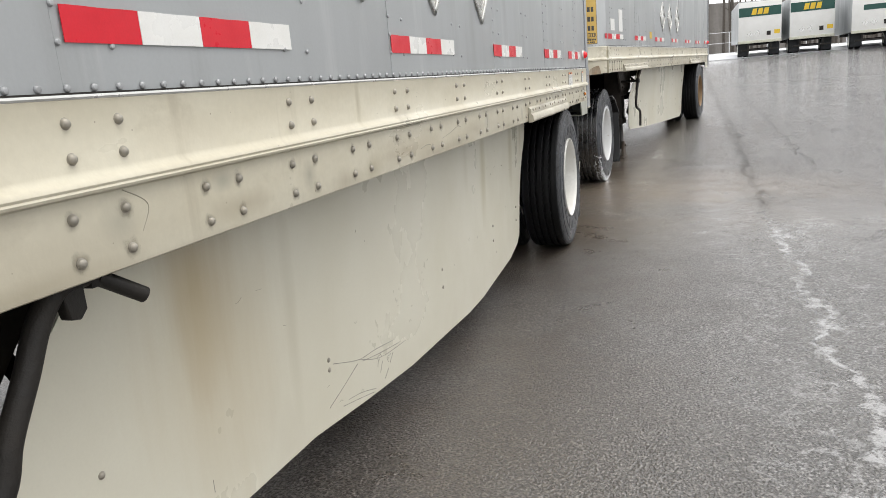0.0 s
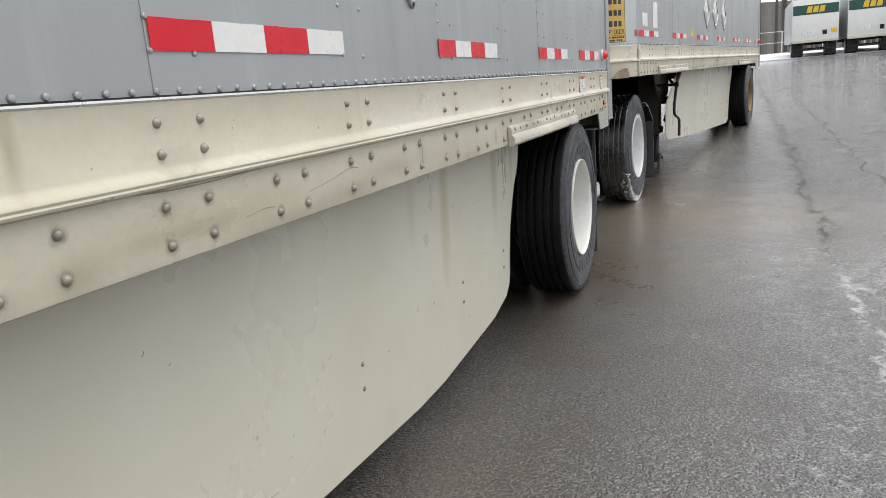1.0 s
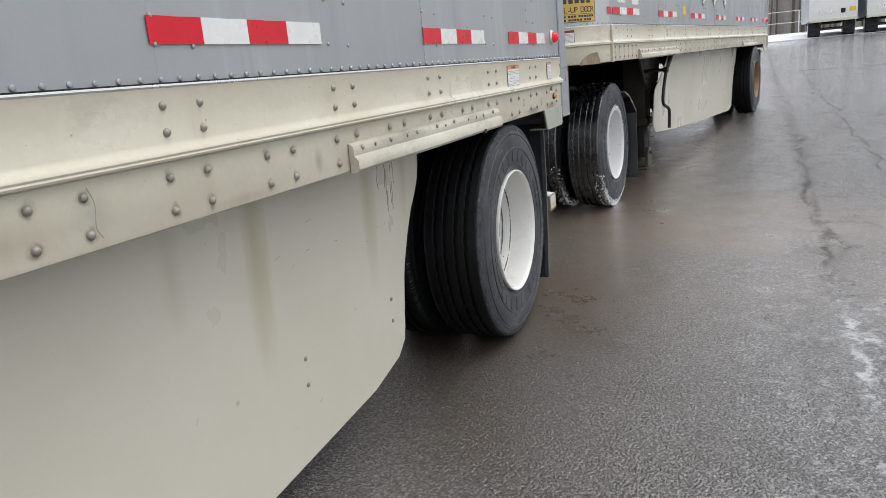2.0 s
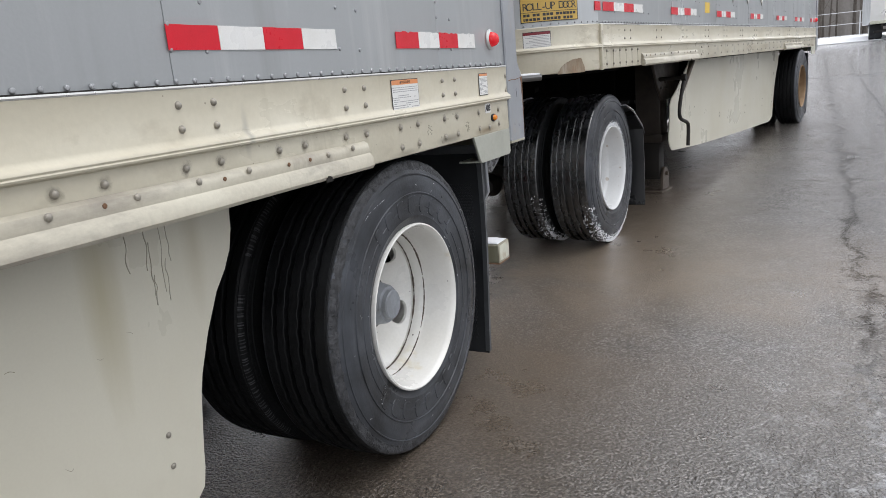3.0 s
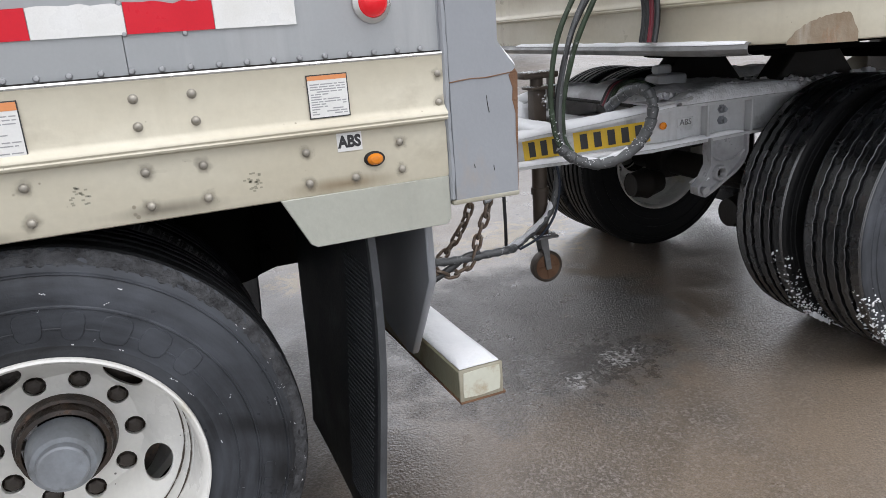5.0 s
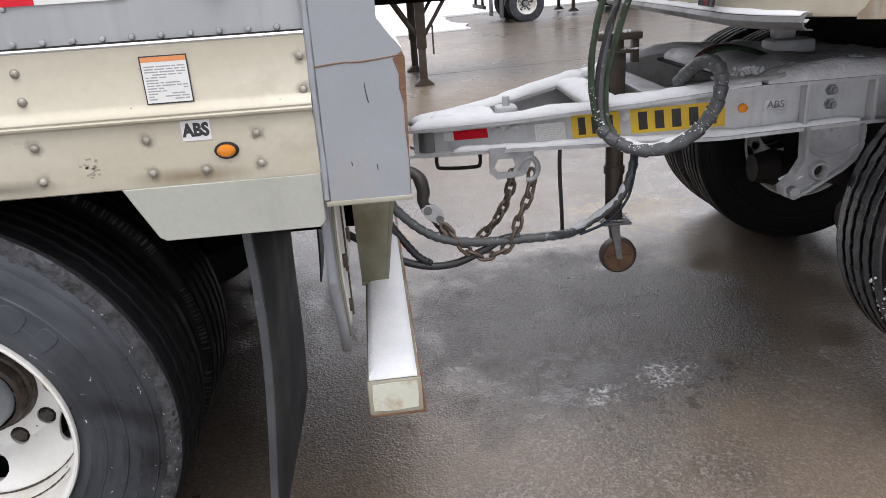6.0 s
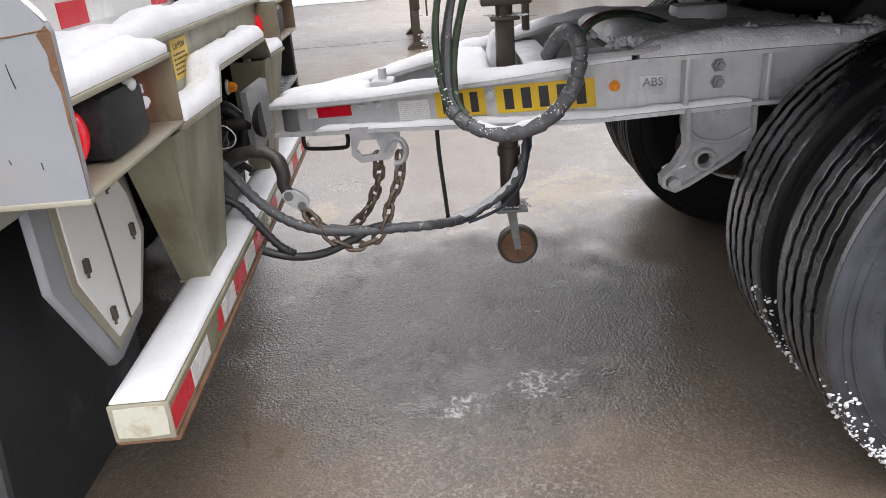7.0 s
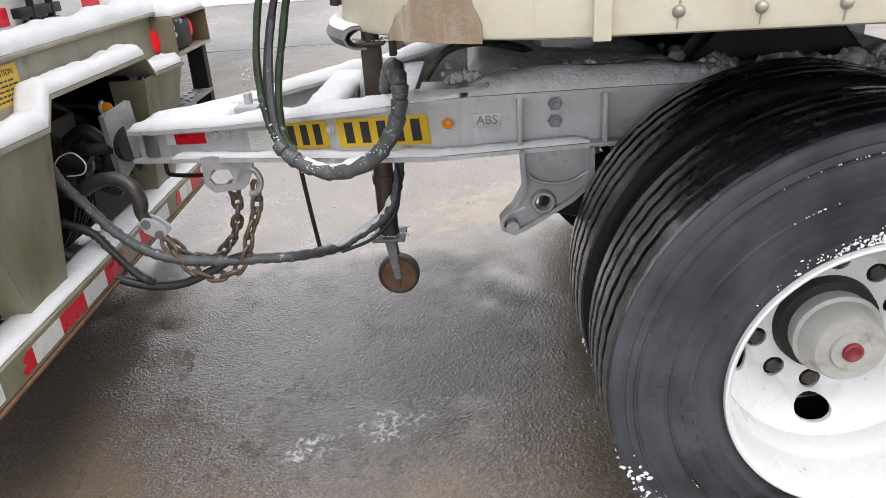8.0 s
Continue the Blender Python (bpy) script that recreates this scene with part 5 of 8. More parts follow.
    outline = front_edge + low_edge + [(-1.69, 0.265), (-1.682, 0.36), (-1.66, 0.53), (-1.615, 0.65), (-1.565, 0.75), (-1.505, 0.825), (-1.485, 0.89), (-1.478, 1.0)]
    z_low = min(z for y, z in outline)
    bm = bmesh.new()
    zs = [z_low + (1.0 - z_low) * k / 18 for k in range(19)]

    def ends(z):
        ys = []
        cl = outline + outline[:1]
        for (y0, z0), (y1, z1) in zip(cl, cl[1:]):
            if (z0 - z) * (z1 - z) < 0:
                ys.append(y0 + (y1 - y0) * (z - z0) / (z1 - z0))
        return (min(ys), max(ys)) if len(ys) > 1 else None
    rows = []
    for k, z in enumerate(zs):
        e = ends(min(max(z, z_low + 0.0025), 0.9995))
        n = 26
        rows.append([(skirt_x(z), e[0] + (e[1] - e[0]) * j / n, z) for j in range(n + 1)])
    A = [[bm.verts.new(p) for p in r] for r in rows]
    B = [[bm.verts.new((p[0] - 0.008, p[1], p[2])) for p in r] for r in rows]
    for k in range(len(rows) - 1):
        for j in range(26):
            bm.faces.new((A[k][j], A[k][j + 1], A[k + 1][j + 1], A[k + 1][j]))
            bm.faces.new((B[k][j], B[k + 1][j], B[k + 1][j + 1], B[k][j + 1]))
        for j in (0, 26):
            bm.faces.new((A[k][j], A[k + 1][j], B[k + 1][j], B[k][j]))
    for k in (0, len(rows) - 1):
        for j in range(26):
            bm.faces.new((A[k][j], A[k][j + 1], B[k][j + 1], B[k][j]))
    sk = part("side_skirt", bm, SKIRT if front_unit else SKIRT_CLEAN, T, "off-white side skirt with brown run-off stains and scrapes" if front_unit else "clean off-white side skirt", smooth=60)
    bm = bmesh.new()
    prism(bm, outline, 'x', -WIDE + 0.215, -WIDE + 0.223)
    part("far_skirt", bm, SKIRT, T, "off-white skirt on the other side")
    for y, pair in ((-1.785, (0.448, 0.363)), (-2.36, (0.448, 0.363)), (-3.262, (0.440, 0.358)), (-4.362, (0.452, 0.420))):
        for q in pair:
            part("skirt_screw", SCREW, None, sk, m=Matrix.Translation((skirt_x(q), y, q)))
    part("skirt_screw", SCREW, None, sk, m=Matrix.Translation((skirt_x(0.585), -5.262, 0.585)))
    # skirt hangers and long slider beams behind it
    for y in (-5.2, -4.2, -3.2, -2.2):
        bm = bmesh.new()
        rod(bm, (-0.30, y, 0.55), (-0.7, y, 1.04), 0.018)
        part("skirt_brace", bm, UNDER, T)
    for x in (-0.75, -1.85):
        bm = bmesh.new()
        box(bm, (x - 0.06, -5.6, 0.90), (x + 0.06, -0.1, 1.04), 0.005)
        part("slider_beam", bm, UNDER, T)
    # axle and suspension
    ax = -0.866
    az = 0.4955
    bm = bmesh.new()
    rod(bm, (-0.35, ax, az), (-WIDE + 0.35, ax, az), 0.065, seg=20)
    part("axle", bm, UNDER, T)
    for x in (-0.80, -1.80):
        bm = bmesh.new()
        prism(bm, [(ax - 0.75, 0.92), (ax - 0.55, 0.92), (ax - 0.6, 0.62), (ax - 0.7, 0.58)], 'x', x - 0.06, x + 0.06)
        tube(bm, [(x, ax - 0.66, 0.62), (x, ax - 0.3, 0.55), (x, ax, 0.59), (x, ax + 0.3, 0.60), (x, ax + 0.6, 0.68)], 0.04, 8)
        rod(bm, (x, ax + 0.45, 0.64), (x, ax + 0.45, 0.92), 0.11)
        part("suspension_arm", bm, UNDER, T)
    dual_wheel(T, -0.018, ax, az, 1, "spotted" if front_unit else "rust", "plain", MARKS_BIG if front_unit else MARKS_SMALL, 0.25)
    dual_wheel(T, -WIDE + 0.018, ax, az, -1, "white", "plain", None, 1.1)
    # mudflap with a punched texture, hung behind the wheel
    for xa, xb in ((-0.068, -0.82), (-WIDE + 0.068, -WIDE + 0.82)):
        bm = bmesh.new()
        n = 10
        rows = [[(xa + (xb - xa) * j / 6, -0.176 - 0.040 * (i / n) ** 2 + 0.008 * math.sin(3 * j / 6 + i * 0.5), 0.93 - 0.86 * i / n) for j in range(7)] for i in range(n + 1)]
        F = [[bm.verts.new(p) for p in r] for r in rows]
        G = [[bm.verts.new((p[0], p[1] + 0.008, p[2])) for p in r] for r in rows]
        for i in range(n):
            for j in range(6):
                bm.faces.new((F[i][j], F[i][j + 1], F[i + 1][j + 1], F[i + 1][j]))
                bm.faces.new((G[i][j], G[i + 1][j], G[i + 1][j + 1], G[i][j + 1]))
            for j in (0, 6):
                bm.faces.new((F[i][j], F[i + 1][j], G[i + 1][j], G[i][j]))
        for i in (0, n):
            for j in range(6):
                bm.faces.new((F[i][j], F[i][j + 1], G[i][j + 1], G[i][j]))
        fl = part("mudflap", bm, FLAP, T, "black rubber mudflap with a punched grid", smooth=60)
        bm = bmesh.new()
        side = 1 if xa > -1 else -1
        bar = [[bm.verts.new((xa + side * u, -0.176 - 0.040 * (i / n) ** 2 + 0.008 * math.sin(i * 0.5) + v, 0.93 - 0.85 * i / n)) for u, v in ((-0.014, -0.004), (0.006, -0.004), (0.006, 0.013), (-0.014, 0.013))] for i in range(n + 1)]
        for A, B in zip(bar, bar[1:]):
            for i in range(4):
                bm.faces.new((A[i], A[(i + 1) % 4], B[(i + 1) % 4], B[i]))
        bm.faces.new(bar[0][::-1])
        bm.faces.new(bar[-1])
        part("edge_bar", bm, FLAPBAR, fl, "dark grey stiffener along the flap edge")
        if xa > -1 and front_unit:
            bm = bmesh.new()
            for i in range(54):
                for j in range(17):
                    x = xa - 0.05 - 0.0115 * j - 0.0055 * (i % 2)
                    z = 0.80 - 0.0125 * i
                    t = (0.93 - z) / 0.86
                    y = -0.1765 - 0.040 * t * t + 0.008 * math.sin(3 * (x - xa) / (xb - xa) + t * n * 0.5)
                    dome(bm, (x, y, z), (0, -1, 0), 0.0042, 0.003, 6)
            gr = part("punched_grid", bm, FLAP, fl)
            tagged(gr, kind="stuff")
    # landing gear
    if not front_unit:
        for s, x in ((1, -0.47), (-1, -WIDE + 0.47)):
            bm = bmesh.new()
            box(bm, (x - 0.11, -5.81, 0.36), (x + 0.11, -5.63, 1.02), 0.008)
            g = part("landing_leg", bm, LEGBROWN, T, "brown grimy landing leg")
            bm = bmesh.new()
            box(bm, (x - 0.085, -5.79, 0.0), (x + 0.085, -5.655, 0.37), 0.006)
            part("inner_leg", bm, DARKSTEEL, g)
            bm = bmesh.new()
            box(bm, (x - 0.125, -5.825, 0.33), (x + 0.125, -5.615, 0.40), 0.006)
            part("collar", bm, LEGBROWN, g)
            bm = bmesh.new()
            box(bm, (x - 0.22, -5.86, -0.115), (x + 0.13, -5.58, -0.095), 0.004)
            prism(bm, [(-5.80, -0.095), (-5.62, -0.095), (-5.64, 0.03), (-5.68, 0.10), (-5.74, 0.10), (-5.78, 0.03)], 'x', x + 0.088, x + 0.118, 0.004)
            rod(bm, (x + 0.10, -5.71, 0.045), (x + 0.14, -5.71, 0.045), 0.018)
            part("foot", bm, BRONZE, g)
            bm = bmesh.new()
            prism(bm, [(-6.05, 1.02), (-5.33, 1.02), (-5.40, 0.76), (-5.60, 0.69), (-5.82, 0.69), (-5.93, 0.80)], 'x', x + 0.112, x + 0.135, 0.006)
            for y, z in ((-5.86, 0.86), (-5.86, 0.80), (-5.75, 0.84), (-5.75, 0.78)):
                rod(bm, (x + 0.13, y, z), (x + 0.146, y, z), 0.014, seg=8)
            part("gearbox_plate", bm, LEGBROWN, g, "brown gearbox plate with bolts")
            bm = bmesh.new()
            prism(bm, [(x - 0.02, 0.69), (x - s * 0.5, 0.78), (x - s * 0.5, 1.02), (x - 0.02, 1.02)] if s > 0 else [(x, 0.69), (x, 1.02), (x + 0.5, 1.02), (x + 0.5, 0.78)], 'y', -5.74, -5.72)
            part("leg_gusset", bm, UNDER, g)
        bm = bmesh.new()
        box(bm, (-2.15, -5.74, 0.70), (-0.45, -5.70, 1.02))
        cross = part("leg_cross_plate", bm, UNDER, T, "dark ribbed cross plate between the landing legs")
        for x in (-0.8, -1.15, -1.5, -1.85):
            bm = bmesh.new()
            box(bm, (x - 0.02, -5.78, 0.72), (x + 0.02, -5.74, 1.02))
            part("plate_rib", bm, UNDER, cross)
    for x in () if not front_unit else (-0.42, -WIDE + 0.42):
        bm = bmesh.new()
        box(bm, (x - 0.06, -5.48, 0.42), (x + 0.06, -5.35, 1.04), 0.006)
        box(bm, (x - 0.045, -5.465, -0.02 if not front_unit else 0.2), (x + 0.045, -5.365, 0.45), 0.005)
        g = part("landing_leg", bm, DARKSTEEL, T)
        bm = bmesh.new()
        fz = -0.10 if not front_unit else 0.14
        box(bm, (x - 0.12, -5.53, fz), (x + 0.12, -5.30, fz + 0.02), 0.004)
        prism(bm, [(-5.47, fz + 0.02), (-5.36, fz + 0.02), (-5.38, fz + 0.13), (-5.45, fz + 0.13)], 'x', x - 0.04, x + 0.04)
        part("foot", bm, DARKSTEEL, g)
        bm = bmesh.new()
        prism(bm, [(-5.75, 1.04), (-5.05, 1.04), (-5.32, 0.72), (-5.50, 0.72)], 'x', x - 0.012, x + 0.012)
        part("gusset", bm, DARKSTEEL, g)
    bm = bmesh.new()
    rod(bm, (-0.45, -5.42, 0.62), (-WIDE + 0.45, -5.42, 0.62), 0.03)
    part("leg_brace", bm, UNDER, T)
    return T


TILT_A = math.atan(0.0024)
M_FRONT = Matrix.Rotation(-TILT_A, 4, 'X')
M_BACK = Matrix.Translation((0.03, 1.46, 0.20)) @ Matrix.Rotation(radians(-8.0), 4, 'Z') @ Matrix.Translation((0, 7.93, 0))
front_trailer = build_trailer(M_FRONT, "grey and cream box trailer with riveted side and off-white skirt", [(-0.890, -0.293, True), (-1.804, -1.212, False), (-3.01, -2.431, False), (-4.195, -3.590, False), (-5.386, -4.768, False)], True)
rear_trailer = build_trailer(M_BACK, "grey and cream box trailer coupled behind on a dolly", [(-7.885, -7.21, False), (-6.62, -5.985, False), (-5.38, -4.755, False), (-4.115, -3.54, False), (-2.83, -2.22, False), (-1.66, -1.035, False), (-0.49, 0.0, False)], False)


# ---- fittings on the side and tail of the front trailer ----
def round_lamp(parent, name, c, r, lens, direction='x', label=""):
    turn = Matrix.Identity(4) if direction == 'x' else Matrix.Rotation(math.pi / 2, 4, 'Z')
    holder = new(name)
    holder.parent, holder.matrix_basis = parent, Matrix.Translation(c) @ turn
    tagged(holder, label)
    bm = bmesh.new()
    lathe(bm, [(0.0, r * 1.42), (0.004, r * 1.40), (0.008, r * 1.22), (0.010, r * 1.06), (0.004, r * 1.02)], 32)
    part("bezel", bm, ALU, holder)
    bm = bmesh.new()
    lathe(bm, [(0.004, r * 1.03), (0.014, r), (0.026, r * 0.86), (0.034, r * 0.60), (0.038, r * 0.25), (0.0385, 0.0)], 32)
    part("lens", bm, lens, holder)
    return holder


def placard(parent, y, z):
    """A turned-square metal holder for a danger sign, with raised edges and clips."""
    p = new("placard_holder")
    p.parent, p.matrix_basis = parent, Matrix.Translation((0.001, y, z)) @ Matrix.Rotation(math.pi / 4, 4, 'X')
    tagged(p, "bare metal diamond placard holder")
    h = 0.137
    bm = bmesh.new()
    box(bm, (0, -h, -h), (0.003, h, h), 0.001)
    part("backing", bm, ALU, p)
    for a in range(4):
        bm = bmesh.new()
        box(bm, (0.003, -h, h - 0.016), (0.009, h, h), 0.002)
        part("edge", bm, ALU, p, m=Matrix.Rotation(a * math.pi / 2, 4, 'X'))
    bm = bmesh.new()
    box(bm, (0.003, -0.05, -0.05), (0.0055, 0.05, 0.05), 0.001)
    part("flip_plate", bm, PAPER, p)


T = front_trailer
round_lamp(T, "marker_lamp", (0.001, -0.141, 1.3765), 0.028, LAMPRED, label="lit round red marker lamp in a chrome bezel")
am = new("side_lamp")
am.parent, am.matrix_basis = T, Matrix.Translation((0.002, -0.166, 1.0715))
tagged(am, "small oval amber lamp in a dark rim")
bm = bmesh.new()
lathe(bm, [(0.0, 0.0175), (0.004, 0.0175), (0.007, 0.0155), (0.008, 0.0135)], 28)
part("bezel", bm, DARKSTEEL, am, m=Matrix.Diagonal((1, 1.28, 0.9, 1)))
bm = bmesh.new()
lathe(bm, [(0.004, 0.0138), (0.011, 0.0125), (0.0165, 0.008), (0.0175, 0.0)], 28)
part("lens", bm, AMBER, am, m=Matrix.Diagonal((1, 1.28, 0.9, 1)))
sticker(T, "warning_label", -0.953, -0.781, 1.155, 1.251, 0.145, 4, "white warning sticker with an orange band, unreadable print")
sticker(T, "inspection_label", -0.290, -0.2075, 1.165, 1.249, 0.10, 5, "white notice sticker with grey print and red band")
ab = new("abs_label")
ab.parent, ab.matrix_basis = T, Matrix.Translation((0.0030, -0.215, 1.1125)) @ SIDE
tagged(ab, "white sticker with black letters")
bm = bmesh.new()
box(bm, (-0.0262, -0.0187, 0), (0.0262, 0.0187, 0.0007), 0.0002)
part("paper", bm, PAPER, ab, smooth=0)
part("letters", lettering("ABS", 0.032, INK, 0.0003, 0.0016), None, ab, m=Matrix.Translation((0, 0, 0.001)) @ Matrix.Diagonal((0.86, 1.0, 1, 1)))
for y in (-3.185, -3.785, -4.372):
    placard(T, y, 1.664)
# small starburst scuffs scratched into the rail
for y, z, k in ((-0.415, 1.058, 7), (-0.72, 1.073, 6)):
    bm = bmesh.new()
    rnd = random.Random(int(k * 10))
    for i in range(k * 3):
        a = rnd.uniform(0, 2 * math.pi)
        d = rnd.uniform(0.004, 0.021)
        box(bm, (0.0016, y + d * math.cos(a) - 0.0028, z + d * math.sin(a) - 0.0016), (0.0026, y + d * math.cos(a) + 0.0028, z + d * math.sin(a) + 0.0016))
    sc = part("scuff", bm, SILL, T, smooth=0)
    tagged(sc, "burst of grey scuff marks", kind="stuff")
# scratches, scrapes and run-off marks with shapes of their own
def scratch(parent, pts, r, mat, name="scratch"):
    bm = bmesh.new()
    tube(bm, pts, r, 5, 6, 0.6)
    part(name, bm, mat, parent)


# long scrapes that fan out from a skirt screw
SCRAPE_LINES = [[(-4.336, 0.429), (-4.16, 0.372), (-4.02, 0.355), (-3.848, 0.328)], [(-4.16, 0.372), (-3.981, 0.31), (-3.74, 0.284)], [(-4.13, 0.355), (-3.97, 0.325), (-3.80, 0.30)], [(-4.169, 0.361), (-4.273, 0.33), (-4.38, 0.302)],
                [(-4.29, 0.265), (-4.179, 0.239), (-4.058, 0.209)], [(-4.25, 0.27), (-4.15, 0.25), (-4.04, 0.215)], [(-3.919, 0.242), (-3.955, 0.217)], [(-4.956, 0.394), (-4.955, 0.362)]]
for a in ([(-3.80, 1.062), (-3.72, 1.072), (-3.62, 1.088), (-3.585, 1.084)], [(-4.42, 1.145), (-4.2, 1.128), (-3.95, 1.132)], [(-4.02, 1.05), (-3.97, 1.056), (-3.93, 1.053)], [(-3.205, 1.118), (-3.195, 1.09), (-3.20, 1.05), (-3.19, 1.03)], [(-5.33, 1.13), (-5.28, 1.10), (-5.30, 1.06)]):
    scratch(T, [(0.002, y, z) for y, z in a], 0.0011, SILL)
rnd = random.Random(21)
for k in range(5):
    y, z = rnd.uniform(-4.05, -3.80), rnd.uniform(0.26, 0.33)
    p = [(skirt_x(z + 0.03 * j / 4) + 0.0002, y + 0.035 * j / 4 + rnd.uniform(-0.012, 0.012), z + 0.022 * j / 4 + rnd.uniform(-0.012, 0.012)) for j in range(5)]
    scratch(T, p, 0.0010, SCRAPE, "scrape")
for a in SCRAPE_LINES:
    scratch(T, [(skirt_x(z) + 0.0003, y, z) for y, z in a], 0.0012, SCRAPE, "scrape")
for y, z0, z1 in ((-1.765, 0.865, 0.965), (-1.757, 0.80, 0.93), (-1.752, 0.775, 0.85), (-1.722, 0.80, 0.975), (-1.716, 0.775, 0.88), (-1.700, 0.87, 0.97), (-1.82, 0.87, 0.965)):
    p = [(skirt_x(z0 + (z1 - z0) * j / 5) + 0.0002, y + rnd.uniform(-0.004, 0.004), z0 + (z1 - z0) * j / 5) for j in range(6)]
    scratch(T, p, 0.0014, SILL, "run_mark")
for k in range(26):
    y, z = rnd.uniform(-4.9, -1.8), rnd.uniform(0.25, 0.9)
    ln = rnd.uniform(0.006, 0.03)
    p = [(skirt_x(z) + 0.0001, y + ln * j / 2 + rnd.uniform(-0.003, 0.003), z + rnd.uniform(-0.006, 0.006)) for j in range(3)]
    scratch(T, p, 0.0007, SILL)
# tail bracket under the rail end
bm = bmesh.new()
prism(bm, [(-0.368, 1.0125), (-0.001, 1.0125), (-0.001, 0.918), (-0.012, 0.906), (-0.305, 0.906), (-0.318, 0.914)], 'x', -0.006, 0.004, 0.0015)
box(bm, (-0.12, -0.012, 0.906), (-0.004, -0.004, 1.01))
box(bm, (-0.10, -0.30, 0.906), (-0.004, -0.012, 0.912))
part("tail_bracket", bm, BRACKETGREY, T, "weathered green-grey bracket plate below the rail end")
# corner post with the flared lower plate
bm = bmesh.new()
box(bm, (-0.03, -0.004, 0.956), (-0.0005, 0.016, ROOF))
part("post_backing", bm, POSTGREY, T)
bm = bmesh.new()
prism(bm, [(0.012, 0.953), (0.168, 0.953), (0.176, 1.215), (0.172, 1.228), (0.129, 1.285), (0.129, ROOF), (0.012, ROOF)], 'x', -0.008, 0.007, 0.0015)
box(bm, (-0.10, 0.04, 1.29), (-0.008, 0.129, ROOF), 0.003)
post = part("corner_post", bm, POSTGREY, T, "grey rear corner post with rust-worn edge")
bm = bmesh.new()
box(bm, (-0.008, 0.004, 0.946), (0.009, 0.170, 0.956), 0.002)
part("lower_lip", bm, SILL, post)
bm = bmesh.new()
tube(bm, [(0.0075, 0.012, 1.2085), (0.0075, 0.06, 1.213), (0.0075, 0.10, 1.2125), (0.0075, 0.173, 1.220)], 0.0013, 6, 6, 0.4)
part("weld_bead", bm, RUST, post)
for q in ([(0.0072, 0.098, 1.175), (0.0072, 0.100, 1.155), (0.0072, 0.103, 1.138)], [(0.0072, 0.060, 1.03), (0.0072, 0.062, 1.022)], [(0.0072, 0.108, 1.022), (0.0072, 0.109, 1.010)]):
    bm = bmesh.new()
    tube(bm, q, 0.0008, 5, 4, 0.5)
    part("scratch", bm, DARKSTEEL, post)
bm = bmesh.new()
prism(bm, [(0.168, 0.956), (0.176, 1.215), (0.170, 1.226), (0.154, 1.213), (0.163, 1.185), (0.161, 1.16), (0.168, 1.13), (0.1665, 1.08), (0.1685, 1.04)], 'x', 0.0071, 0.0080)
part("worn_edge", bm, RUST, post)
bm = bmesh.new()
tube(bm, [(0.003, 0.006, 0.96), (0.003, 0.008, 1.05), (0.003, 0.0055, 1.15), (0.003, 0.007, 1.28), (0.003, 0.006, 1.6)], 0.007, 6, 10, 0.5)
part("sealant_bead", bm, POSTGREY, post)
# tail: sill, lamp boxes, ledge, cavity, doors
bm = bmesh.new()
prism(bm, [(-0.56, 0.955), (-0.56, 1.128), (-2.10, 1.128), (-2.10, 0.935), (-1.775, 0.935), (-1.70, 1.010), (-0.965, 1.014), (-0.915, 0.937)], 'y', -0.02, 0.075, 0.004)
sill = part("rear_sill", bm, SILL, T, "beige steel tail sill, dirty and snow-covered")
bm = bmesh.new()
box(bm, (-2.57, -0.04, 1.118), (-0.03, 0.10, 1.132), 0.003)
part("sill_top", bm, SILL, sill)
line = [(-0.54, 0.950), (-0.915, 0.940), (-0.965, 1.018), (-1.70, 1.014), (-1.775, 0.938), (-2.12, 0.925)]
bm = bmesh.new()
prism(bm, line + [(x, z - 0.012) for x, z in line[::-1]], 'y', 0.06, 0.170)
part("ledge", bm, SILL, sill)
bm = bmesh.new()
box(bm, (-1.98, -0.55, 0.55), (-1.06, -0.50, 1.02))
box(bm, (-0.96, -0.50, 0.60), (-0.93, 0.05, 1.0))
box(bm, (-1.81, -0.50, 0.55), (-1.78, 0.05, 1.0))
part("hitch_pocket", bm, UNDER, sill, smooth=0)
